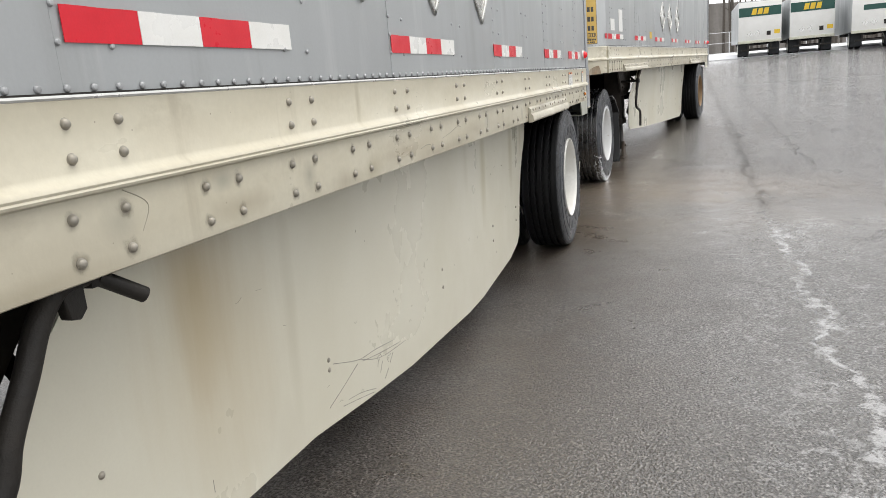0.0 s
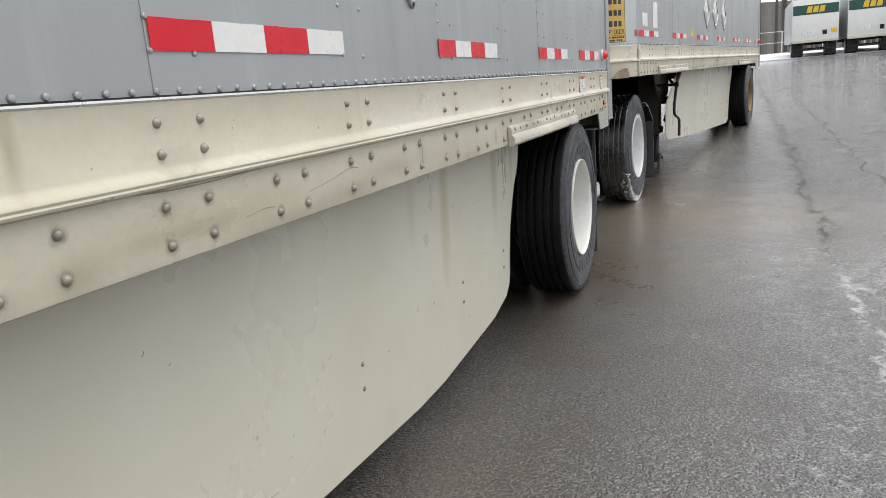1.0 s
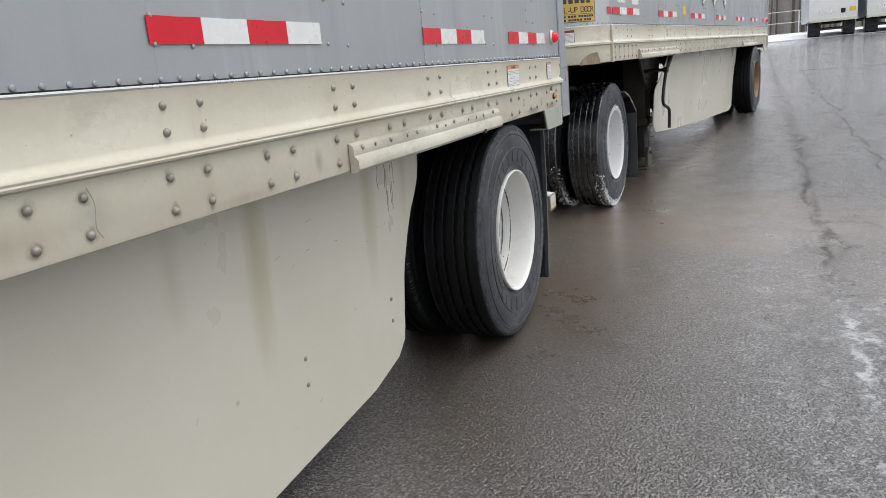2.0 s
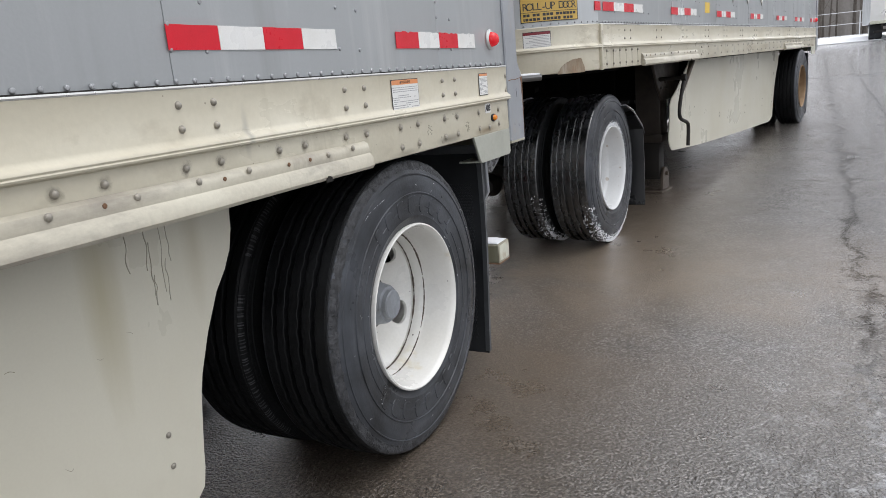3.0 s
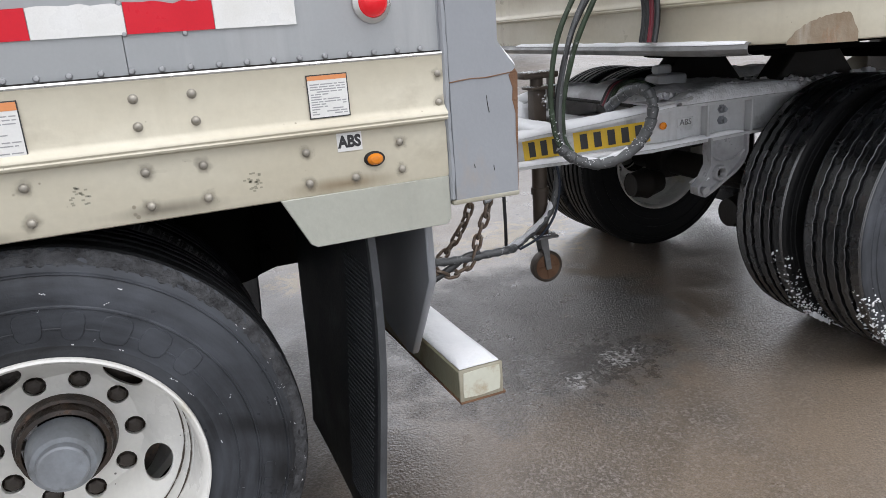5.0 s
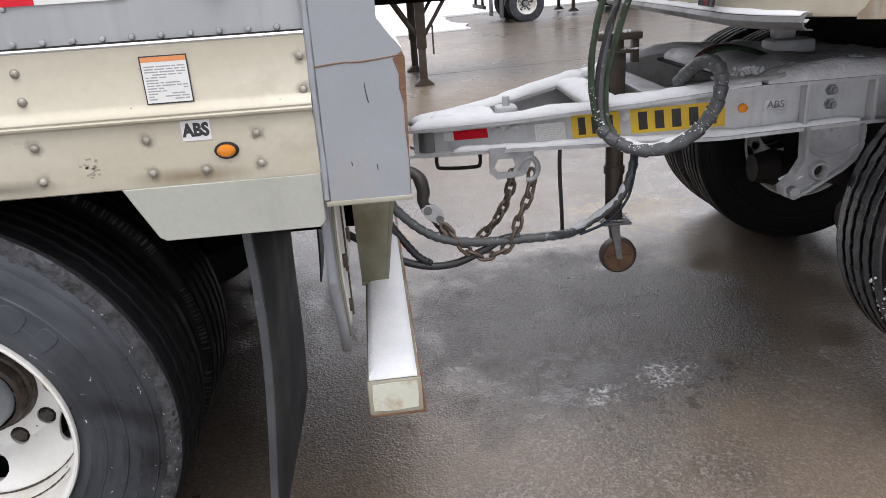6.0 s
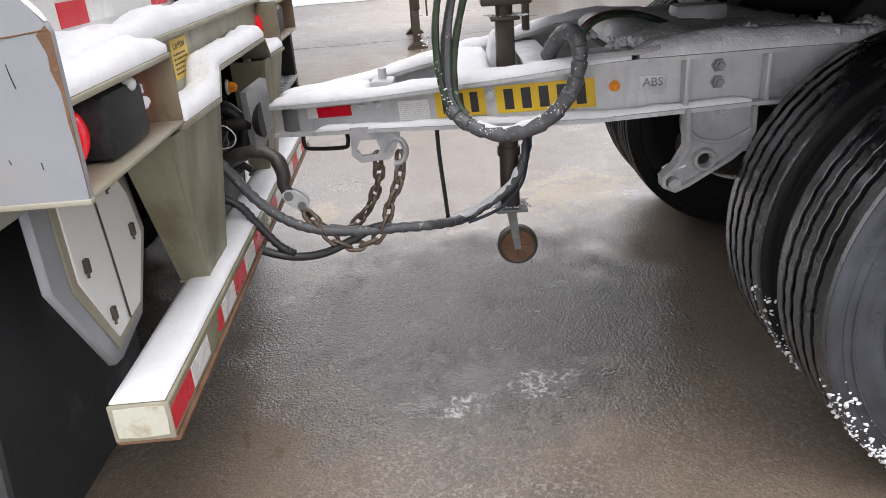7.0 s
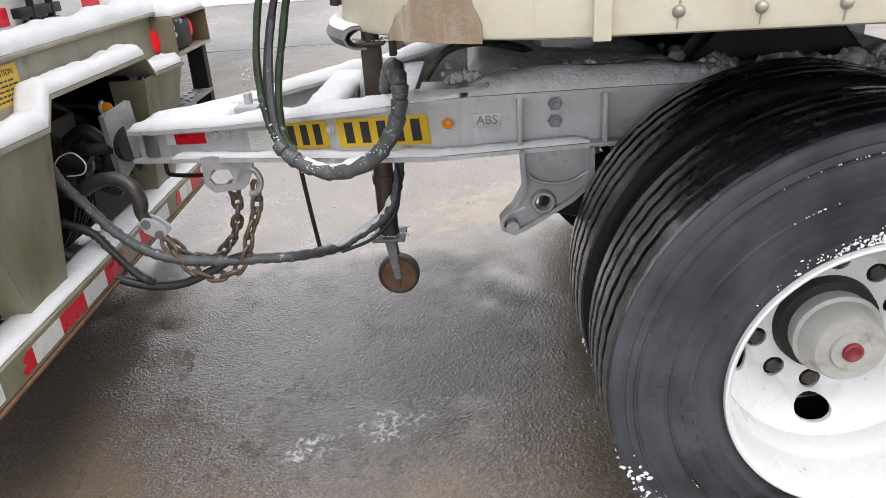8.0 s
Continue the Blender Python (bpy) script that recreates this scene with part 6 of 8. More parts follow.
for x0, x1 in ((-0.010, -0.56), (-2.59, -2.10)):
    lb = new("lamp_box")
    lb.parent = T
    tagged(lb, "open steel lamp box with rusty sides")
    bm = bmesh.new()
    box(bm, (min(x0, x1), 0.0, 1.100), (max(x0, x1), 0.166, 1.112), 0.003)
    part("top_plate", bm, SILL, lb)
    bm = bmesh.new()
    box(bm, (min(x0, x1), 0.0, 0.948), (max(x0, x1), 0.166, 0.958), 0.003)
    part("bottom_plate", bm, SILL, lb)
    for x in (x0, x1):
        bm = bmesh.new()
        box(bm, (x - 0.005, 0.0, 0.957), (x + 0.005, 0.164, 1.101), 0.002)
        part("side_plate", bm, BOXSTAIN, lb)
    bm = bmesh.new()
    box(bm, (min(x0, x1), -0.01, 0.957), (max(x0, x1), 0.004, 1.101))
    part("back_plate", bm, SILL, lb)
    s = 1 if x1 < x0 else -1
    near = max(x0, x1) if s > 0 else min(x0, x1)
    for u, y, z in ((0.120, 0.085, 1.028), (0.488, 0.058, 1.018)):
        round_lamp(lb, "tail_lamp", (near - s * u, y, z), 0.051, LAMPRED, 'y', "lit red tail lamp")
    bm = bmesh.new()
    box(bm, (min(near - s * 0.185, near - s * 0.405), 0.005, 0.962), (max(near - s * 0.185, near - s * 0.405), 0.142, 1.085), 0.018)
    part("rubber_block", bm, FLAP, lb, "dark rubber dock bumper block")
    bm = bmesh.new()
    rnd = random.Random(14)
    for u, y, z, q in ((0.335, 0.140, 1.078, 0.014), (0.405, 0.132, 1.060, 0.012), (0.410, 0.136, 1.030, 0.017), (0.412, 0.128, 1.012, 0.012), (0.35, 0.132, 1.086, 0.010)):
        for k in range(5):
            c = Vector((near - s * u + rnd.uniform(-0.008, 0.008), y + rnd.uniform(-0.006, 0.006), z + rnd.uniform(-0.008, 0.008)))
            bmesh.ops.create_icosphere(bm, subdivisions=2, radius=q * rnd.uniform(0.5, 0.9), matrix=Matrix.Translation(c))
    tagged(part("block_snow", bm, SNOW, smooth=75), "clumps of snow stuck on the rubber dock block", "snow", kind="stuff")
# rear doors with hardware
bm = bmesh.new()
box(bm, (-2.56, -0.05, 1.135), (-0.10, -0.01, ROOF - 0.05), 0.004)
dr = part("rear_door", bm, DOORWHITE, T, "white roll-up rear door")
for x in (-0.45, -1.05, -1.70, -2.2):
    for i in range(2):
        bm = bmesh.new()
        box(bm, (x - 0.15 * i - 0.149, -0.0098, 1.185), (x - 0.15 * i, -0.0085, 1.236))
        part("red_segment" if i == 0 else "white_segment", bm, RED if i == 0 else WHITE, dr, smooth=0)
bm = bmesh.new()
for x in (-1.30, -1.42):
    rod(bm, (x, 0.012, 1.14), (x, 0.012, 1.62), 0.011)
box(bm, (-1.48, -0.012, 1.20), (-1.22, 0.02, 1.23), 0.004)
box(bm, (-1.44, -0.012, 1.15), (-1.27, 0.03, 1.19), 0.006)
part("lock_gear", bm, DARKSTEEL, dr)
# caution plate on the sill
cp = new("caution_plate")
cp.parent, cp.matrix_basis = T, Matrix.Translation((-0.93, 0.0762, 1.055)) @ REAR
tagged(cp, "yellow caution plate with black print")
bm = bmesh.new()
box(bm, (-0.078, -0.052, 0), (0.078, 0.052, 0.001))
part("plate", bm, YELLOW, cp, smooth=0)
part("letters", lettering("CAUTION", 0.024, INK, 0.0003), None, cp, m=Matrix.Translation((0, 0.032, 0.0013)))
bm = bmesh.new()
rnd = random.Random(8)
for i in range(5):
    x = -0.062
    while x < 0.05:
        ln = rnd.uniform(0.012, 0.035)
        box(bm, (x, 0.009 - 0.0125 * i, 0.001), (min(x + ln, 0.064), 0.014 - 0.0125 * i, 0.0014))
        x += ln + 0.005
tagged(part("fine_print", bm, INK, cp, smooth=0), kind="stuff")
# bumper posts and bumper
for s, c in ((1, 0.0), (-1, -2.6)):
    bm = bmesh.new()
    X = lambda x: c + s * x
    face = [(-0.47, 0.940, 0.162), (-0.925, 0.930, 0.162), (-0.895, 0.487, 0.108), (-0.69, 0.487, 0.108)]

    def slab(bm, a, b):
        A, B = [bm.verts.new(p) for p in a], [bm.verts.new(p) for p in b]
        k = len(A)
        bm.faces.new(A)
        bm.faces.new(B[::-1])
        for q in range(k):
            bm.faces.new((A[q], B[q], B[(q + 1) % k], A[(q + 1) % k]))

    slab(bm, [(X(x), y, z) for x, z, y in face], [(X(x), y - 0.010, z) for x, z, y in face])
    bp = part("bumper_post", bm, OLIVE, T, "tapered olive-stained bumper post")
    for a, b in ((0, 3), (1, 2)):
        bm = bmesh.new()
        inward = -0.012 if a == 0 else 0.012
        web = [face[a], face[b], (face[b][0], face[b][1], 0.028), (face[a][0], face[a][1], 0.028)]
        slab(bm, [(X(x), y - 0.011 if k < 2 else y, z) for k, (x, z, y) in enumerate(web)], [(X(x + inward), y - 0.011 if k < 2 else y, z) for k, (x, z, y) in enumerate(web)])
        part("post_web", bm, OLIVE, bp)
    bm = bmesh.new()
    box(bm, (min(X(-0.68), X(-0.925)), 0.026, 0.4875), (max(X(-0.68), X(-0.925)), 0.112, 0.496), 0.002)
    part("post_foot", bm, OLIVE, bp)
bm = bmesh.new()
prism(bm, [(0.037, 0.402), (0.160, 0.402), (0.160, 0.488), (0.037, 0.488)], 'x', -2.495, -0.104, 0.005)
bp_ = part("bumper", bm, OLIVE, T, "square steel bumper bar with snow on top")
bm = bmesh.new()
box(bm, (-0.108, 0.036, 0.401), (-0.101, 0.161, 0.489), 0.003)
cap_ = part("end_cap", bm, SILL, bp_, "pale end cap with rusty edges")
bm = bmesh.new()
prism(bm, [(0.046, 0.412), (0.095, 0.4095), (0.150, 0.413), (0.1525, 0.45), (0.151, 0.482), (0.10, 0.4835), (0.048, 0.481), (0.0455, 0.44)], 'x', -0.1012, -0.0995, 0.0006)
part("cap_paint", bm, BUMPER, cap_)
bm = bmesh.new()
box(bm, (-2.49, 0.038, 0.394), (-0.102, 0.168, 0.4015), 0.002)
part("lower_strip", bm, RUST, bp_)
x = -0.106
i = 0
while x > -2.4:
    bm = bmesh.new()
    if i in (2, 7, 10):
        prism(bm, [(x - 0.149, 0.418), (x - 0.10, 0.418), (x - 0.085, 0.432), (x - 0.112, 0.441), (x - 0.098, 0.455), (x - 0.119, 0.470), (x - 0.149, 0.470)], 'y', 0.1603, 0.1615)
    else:
        box(bm, (x - 0.149, 0.1603, 0.418), (x, 0.1615, 0.470))
    part("red_segment" if i % 2 == 0 else "white_segment", bm, RED if i % 2 == 0 else WHITE, bp_, smooth=0)
    x -= 0.152
    i += 1
# pale fin panel beside the flap
for s, c in ((1, 0.0), (-1, -2.6)):
    X = lambda x: c + s * x
    bm = bmesh.new()
    prism(bm, [(X(-0.11), 0.95), (X(-0.105), 0.74), (X(-0.27), 0.485), (X(-0.31), 0.478), (X(-0.47), 0.51), (X(-0.605), 0.685), (X(-0.57), 0.83), (X(-0.46), 0.95)], 'y', -0.022, -0.002, 0.004)
    fin = part("fin_panel", bm, POSTGREY, T, "pale grey tapered panel with latches")
    bm = bmesh.new()
    prism(bm, [(X(-0.20), 0.92), (X(-0.20), 0.72), (X(-0.31), 0.535), (X(-0.455), 0.55), (X(-0.56), 0.69), (X(-0.53), 0.80), (X(-0.44), 0.92)], 'y', -0.002, 0.006, 0.002)
    part("raised_panel", bm, DOORWHITE, fin)
    bm = bmesh.new()
    prism(bm, [(X(-0.175), 0.935), (X(-0.175), 0.715), (X(-0.298), 0.512), (X(-0.465), 0.528), (X(-0.584), 0.688), (X(-0.55), 0.815), (X(-0.45), 0.935)], 'y', -0.003, 0.0025, 0.002)
    part("panel_rim", bm, SILL, fin)
    bm = bmesh.new()
    tube(bm, [(X(-0.34), 0.009, 0.92), (X(-0.36), 0.009, 0.75), (X(-0.375), 0.009, 0.55)], 0.0025, 5, 4)
    part("hinge_line", bm, BRONZE, fin)
    for x, z in ((-0.24, 0.74), (-0.30, 0.60), (-0.50, 0.72), (-0.42, 0.86)):
        bm = bmesh.new()
        box(bm, (X(x) - 0.008, 0.005, z - 0.016), (X(x) + 0.008, 0.016, z + 0.016), 0.003)
        rod(bm, (X(x), 0.012, z + 0.012), (X(x) + 0.012, 0.014, z - 0.022), 0.003, seg=6)
        part("latch", bm, BRONZE, fin)
round_lamp(T, "pocket_lamp", (-1.566, 0.030, 0.86), 0.020, AMBER, 'y', "small amber lamp in the hitch pocket")
# hitch: pintle hook and jumble of lines in the pocket
bm = bmesh.new()
box(bm, (-1.47, -0.12, 0.64), (-1.19, -0.02, 0.88), 0.02)
rod(bm, (-1.33, -0.04, 0.76), (-1.33, 0.05, 0.72), 0.05, 0.035)
tube(bm, [(-1.33, 0.0, 0.80), (-1.33, 0.06, 0.83), (-1.33, 0.115, 0.78), (-1.33, 0.11, 0.70), (-1.33, 0.06, 0.66), (-1.33, 0.0, 0.67)], 0.024, 10, 6, 0.2)
part("pintle_hook", bm, DARKSTEEL, T, "greasy black pintle hook")
bm = bmesh.new()
tube(bm, [(-1.20, 0.05, 0.66), (-1.18, 0.12, 0.70), (-1.16, 0.19, 0.715), (-1.15, 0.243, 0.695), (-1.15, 0.262, 0.64), (-1.15, 0.258, 0.60), (-1.15, 0.270, 0.565)], 0.023, 12, 8, 0.25)
hk = part("chain_hook", bm, HOOK, T, "thick dark frosted chain hook")
for g in (-1, 1):
    bm = bmesh.new()
    holed(bm, [(0.248, 0.572), (0.268, 0.588), (0.296, 0.580), (0.328, 0.552), (0.334, 0.530), (0.318, 0.514), (0.296, 0.518), (0.262, 0.540)], [ring_loop(0.313, 0.534, 0.008, 0.008, 10)], 0.011)
    for v in bm.verts:
        v.co.x += -1.145 + g * 0.017
    part("clevis_cheek", bm, GALV, hk, "frosted silver clevis")
bm = bmesh.new()
rod(bm, (-1.175, 0.313, 0.534), (-1.112, 0.313, 0.534), 0.009, seg=12)
rod(bm, (-1.116, 0.313, 0.534), (-1.110, 0.313, 0.534), 0.014, seg=12)
rod(bm, (-1.165, 0.272, 0.566), (-1.125, 0.272, 0.566), 0.016, seg=12)
part("clevis_pin", bm, WORN, hk)
bm = bmesh.new()
prism(bm, [(-2.58, 0.66), (-2.58, 0.95), (-2.52, 0.95), (-2.52, 0.66)], 'y', 0.06, 0.14, 0.004)
ps = part("step_post", bm, DARKSTEEL, T, "dark post of the tail step")
bm = bmesh.new()
box(bm, (-2.54, 0.05, 0.725), (-2.02, 0.15, 0.740), 0.003)
for k in range(6):
    for j in range(2):
        lathe_at = (-2.48 + 0.065 * k, 0.075 + 0.05 * j)
        rod(bm, (lathe_at[0], lathe_at[1], 0.739), (lathe_at[0], lathe_at[1], 0.745), 0.014, 0.010, seg=10)
part("step_rung", bm, WORN, ps, "grey studded step rung")
bm = bmesh.new()
rnd = random.Random(4)
for i in range(9):
    p = [(-1.25 - 0.06 * i + rnd.uniform(-0.05, 0.05), -0.30 + 0.36 * k / 5 + rnd.uniform(-0.05, 0.05), 0.88 - 0.05 * k + rnd.uniform(-0.06, 0.06)) for k in range(6)]
    bm = bmesh.new()
    tube(bm, p, rnd.uniform(0.008, 0.02), 7, 5)
    part("air_line", bm, HOSE, T)
# side crank of the landing gear
cr = new("crank")
cr.parent = T
tagged(cr, "folded black steel crank with round grip")
bm = bmesh.new()
rod(bm, (-0.055, -5.352, 0.998), (-0.030, -5.287, 0.950), 0.0135, seg=18)
part("grip", bm, DARKSTEEL, cr)
bm = bmesh.new()
tube(bm, [(-0.06, -5.365, 1.006), (-0.06, -5.42, 1.006), (-0.06, -5.465, 0.965), (-0.06, -5.505, 0.895), (-0.06, -5.55, 0.82), (-0.06, -5.575, 0.76), (-0.065, -5.62, 0.715), (-0.08, -5.70, 0.69)], 0.0185, 12, 8)
box(bm, (-0.075, -5.375, 0.985), (-0.045, -5.340, 1.018), 0.004)
part("bar", bm, DARKSTEEL, cr)
bm = bmesh.new()
prism(bm, [(-5.43, 1.01), (-5.385, 1.01), (-5.385, 0.958), (-5.40, 0.945), (-5.42, 0.95)], 'x', -0.072, -0.05, 0.002)
part("hook_bracket", bm, DARKSTEEL, cr)
# stacked cab-side plate ahead of the skirt
bm = bmesh.new()
prism(bm, [(-6.4, 1.01), (-5.45, 1.01), (-5.52, 0.80), (-5.62, 0.70), (-6.4, 0.70)], 'x', -0.30, -0.28)
part("gear_plate", bm, DARKSTEEL, T)

# ---- fittings of the rear trailer ----
T = rear_trailer


def on_nose(name, s0, s1, z0, z1, off, thick, mat, parent, label="", jag=0.0, n=16, slope=None):
    """A sheet that follows the curved nose."""
    bm = bmesh.new()
    A, B = [], []
    for k in range(n + 1):
        x, y, ox, oy = nose_point(s0 + (s1 - s0) * k / n)
        top = z1 - (jag * (0.5 + noise.noise(Vector((k * 0.55, z1 * 9, s0)))) if jag else 0.0)
        if slope:
            u = k / n
            for (u0, h0), (u1, h1) in zip(slope, slope[1:]):
                if u0 <= u <= u1:
                    top = z0 + (z1 - z0) * (h0 + (h1 - h0) * (u - u0) / (u1 - u0)) - 0.006 * (0.5 + noise.noise(Vector((k * 0.8, 2.0, 0))))
        A.append([bm.verts.new((x + ox * o, y + oy * o, z)) for o, z in ((off, z0), (off + thick, z0), (off + thick, top), (off, top))])
    for P, Q in zip(A, A[1:]):
        for i in range(4):
            bm.faces.new((P[i], P[(i + 1) % 4], Q[(i + 1) % 4], Q[i]))
    bm.faces.new(A[0][::-1])
    bm.faces.new(A[-1])
    return part(name, bm, mat, parent, label)


def nose_place(s, z, off):
    """A sticker's pose on the nose."""
    x, y, ox, oy = nose_point(s)
    Z = Vector((ox, oy, 0))
    X = Vector((-oy, ox, 0))
    return Matrix(((X.x, 0, Z.x, x + ox * off), (X.y, 0, Z.y, y + oy * off), (0, 1, 0, z), (0, 0, 0, 1)))


sg = on_nose("roll_up_door_sign", 0.198, 0.536, 1.298, 1.72, 0.0012, 0.0012, OCHRE, T, "ochre sign with black border and letters")
for z0, z1, s0, s1 in ((1.298, 1.302, 0.198, 0.536), (1.716, 1.72, 0.198, 0.536), (1.298, 1.72, 0.198, 0.202), (1.298, 1.72, 0.532, 0.536), (1.3505, 1.353, 0.202, 0.532)):
    on_nose("border", s0, s1, z0, z1, 0.0024, 0.0005, INK, sg)
for i, ch in enumerate("ROLL-UP DOOR"):
    if ch != " ":
        part("letter", lettering(ch, 0.056, INK, 0.0003), None, sg, m=nose_place(0.508 - 0.0257 * i, 1.379, 0.0028))
for z, s0, s1 in ((1.337, 0.215, 0.52), (1.314, 0.235, 0.52)):
    rnd = random.Random(int(z * 1000))
    s = s0
    while s < s1:
        on_nose("print_bar", s, min(s + 0.017, s1), z - 0.0070, z + 0.0070, 0.0024, 0.0005, INK, sg, n=2)
        s += 0.021 if rnd.random() < 0.8 else 0.034
for z in (1.445, 1.53, 1.62):
    for k in range(6):
        on_nose("print_bar", 0.24 + 0.045 * k, 0.272 + 0.045 * k, z - 0.022, z + 0.022, 0.0024, 0.0005, INK, sg, n=2)
ph = on_nose("phone_decal", 0.585, 0.70, 1.297, 1.372, 0.0012, 0.0012, YELLOW, T, "yellow decal with a row of black bars")
for k in range(9):
    on_nose("print_bar", 0.593 + 0.0112 * k, 0.6005 + 0.0112 * k, 1.338, 1.358, 0.0024, 0.0005, INK, ph, n=1)
lb = on_nose("notice_label", 0.375, 0.530, 1.153, 1.248, 0.0055, 0.0010, INK, T, "white notice sticker with red band")
on_nose("paper", 0.378, 0.527, 1.156, 1.245, 0.0066, 0.0006, PAPER, lb)
on_nose("header_band", 0.378, 0.527, 1.231, 1.245, 0.0073, 0.0004, LAMPREDOFF, lb)
for k in range(8):
    on_nose("print_bar", 0.384, 0.515 - 0.02 * ((k * 7) % 3), 1.165 + 0.0082 * k, 1.1675 + 0.0082 * k, 0.0073, 0.0003, GREYINK, lb, n=6)
on_nose("torn_rail_patch", 0.165, 0.345, 1.006, 1.092, 0.0038, 0.0022, RUSTPATCH, T, "torn bare rusty patch on the nose rail", 0.0, 30, [(0.0, 0.35), (0.14, 0.98), (0.45, 0.92), (0.72, 0.72), (0.9, 0.42), (1.0, 0.15)])
bm = bmesh.new()
rolled = []
for k in range(61):
    x, y, ox, oy = nose_point(0.44 + 2.5 * k / 60)
    rolled.append([(x + ox * o, y + oy * o, z) for o, z in ((-0.004, 1.0195), (0.018, 1.0195), (0.032, 1.0135), (0.038, 1.002), (0.032, 0.990), (0.018, 0.983), (-0.004, 0.981),
                                                           (-0.004, 0.9845), (0.018, 0.9865), (0.029, 0.992), (0.034, 1.002), (0.029, 1.011), (0.018, 1.016), (-0.004, 1.016))])
rolled = [[bm.verts.new(p) for p in q] for q in rolled]
for A, B in zip(rolled, rolled[1:]):
    for k in range(14):
        bm.faces.new((A[k], A[(k + 1) % 14], B[(k + 1) % 14], B[k]))
for q in (rolled[0], rolled[-1]):
    for k in range(6):
        bm.faces.new((q[k], q[k + 1], q[12 - k], q[13 - k]))
part("rolled_lip", bm, WORN, T, "rolled hollow steel lip under the nose")
for y in (-4.83, -4.25, -3.63):
    placard(T, y, 1.672)
for y0, y1, z0, z1 in ((-7.76, -7.59, 1.43, 1.545), (-7.40, -7.23, 1.425, 1.65)):
    bm = bmesh.new()
    box(bm, (0.0003, y0, z0), (0.0016, y1, z1))
    part("paper_notice", bm, PAPER, T, "white paper notice", smooth=0)
bm = bmesh.new()
box(bm, (0.0003, -5.735, 1.372), (0.0016, -5.60, 1.455))
part("yellow_tag", bm, YELLOW, T, "small yellow tag", smooth=0)
bm = bmesh.new()
box(bm, (0.0003, -8.0, 1.345), (0.0016, -7.915, 1.395))
part("red_segment", bm, RED, T, smooth=0)
round_lamp(T, "marker_lamp", (0.001, -0.10, 1.3765), 0.031, LAMPRED, label="lit round red marker lamp")
bm = bmesh.new()
prism(bm, [(0.003, 0.953), (0.168, 0.953), (0.176, 1.215), (0.129, 1.285), (0.129, ROOF), (0.003, ROOF)], 'x', -0.09, 0.007, 0.002)
part("corner_post", bm, POSTGREY, T)
bm = bmesh.new()
box(bm, (-2.57, -0.05, 0.955), (-0.09, 0.10, 1.13), 0.004)
part("rear_sill", bm, SILL, T)
bm = bmesh.new()
box(bm, (-2.56, -0.05, 1.131), (-0.09, -0.01, ROOF - 0.05), 0.004)
part("rear_door", bm, DOORWHITE, T)
bm = bmesh.new()
prism(bm, [(-0.368, 1.0125), (-0.001, 1.0125), (-0.012, 0.906), (-0.305, 0.906)], 'x', -0.006, 0.004, 0.0015)
part("tail_bracket", bm, BUMPER, T)
bm = bmesh.new()
box(bm, (-2.2, -8.2, 0.985), (-0.35, -6.75, 1.01), 0.003)
part("coupler_plate", bm, UNDER, T, smooth=0)
cr = new("crank")
cr.parent = T
tagged(cr, "black folded crank hanging by the landing leg")
bm = bmesh.new()
tube(bm, [(-0.12, -5.93, 0.885), (-0.12, -5.935, 0.84), (-0.12, -6.02, 0.70), (-0.12, -6.055, 0.60), (-0.12, -6.02, 0.545), (-0.12, -5.86, 0.50), (-0.12, -5.815, 0.45), (-0.12, -5.83, 0.30)], 0.015, 10, 8)
part("bar", bm, DARKSTEEL, cr)
bm = bmesh.new()
rod(bm, (-0.34, -5.90, 0.872), (-0.10, -5.925, 0.872), 0.016)
rod(bm, (-0.14, -5.925, 0.872), (-0.10, -5.925, 0.872), 0.028)
part("shaft", bm, DARKSTEEL, cr)
bm = bmesh.new()
tube(bm, [(-0.20, -5.40, 1.01), (-0.20, -5.45, 0.96), (-0.25, -5.60, 0.72), (-0.29, -5.71, 0.50), (-0.30, -5.73, 0.47)], 0.024, 10, 6)
part("leg_stay", bm, BRONZE, T)
# supply lines that come down the nose
for i, (s, mat) in enumerate(((0.80, HOSE), (0.83, HOSERED), (0.855, HOSE), (0.88, HOSE))):
    x, y, ox, oy = nose_point(s)
    bm = bmesh.new()
    tube(bm, [(x, y - 0.05, 2.0), (x + 0.01, y - 0.10, 1.6), (x - 0.005 * i, y - 0.06, 1.35), (x + 0.02, y - 0.035, 1.15), (x + 0.03, y - 0.05, 1.03)], 0.010, 8, 8)
    part("supply_hose", bm, mat, T)

# ---- converter dolly ----
M_DOLLY = Matrix.Translation((-1.222, 2.066, ground_height(2.066))) @ Matrix.Rotation(radians(-3.5), 4, 'Z')
D = thing("converter_dolly", "silver steel converter dolly with dual wheels, snowy drawbar and hoses", "converter dolly", M_DOLLY)
WEB = [(0.045, -1.815), (0.108, -1.663), (0.20, -1.461), (0.296, -1.250), (0.40, -1.021), (0.484, -0.837), (0.502, -0.74), (0.502, -0.40), (0.502, 0.10), (0.502, 0.72)]
TOPZ = [0.792, 0.806, 0.830, 0.862, 0.898, 0.930, 0.940, 0.944, 0.944, 0.944]
LOWZ = [0.690, 0.702, 0.722, 0.740, 0.758, 0.776, 0.786, 0.800, 0.800, 0.800]


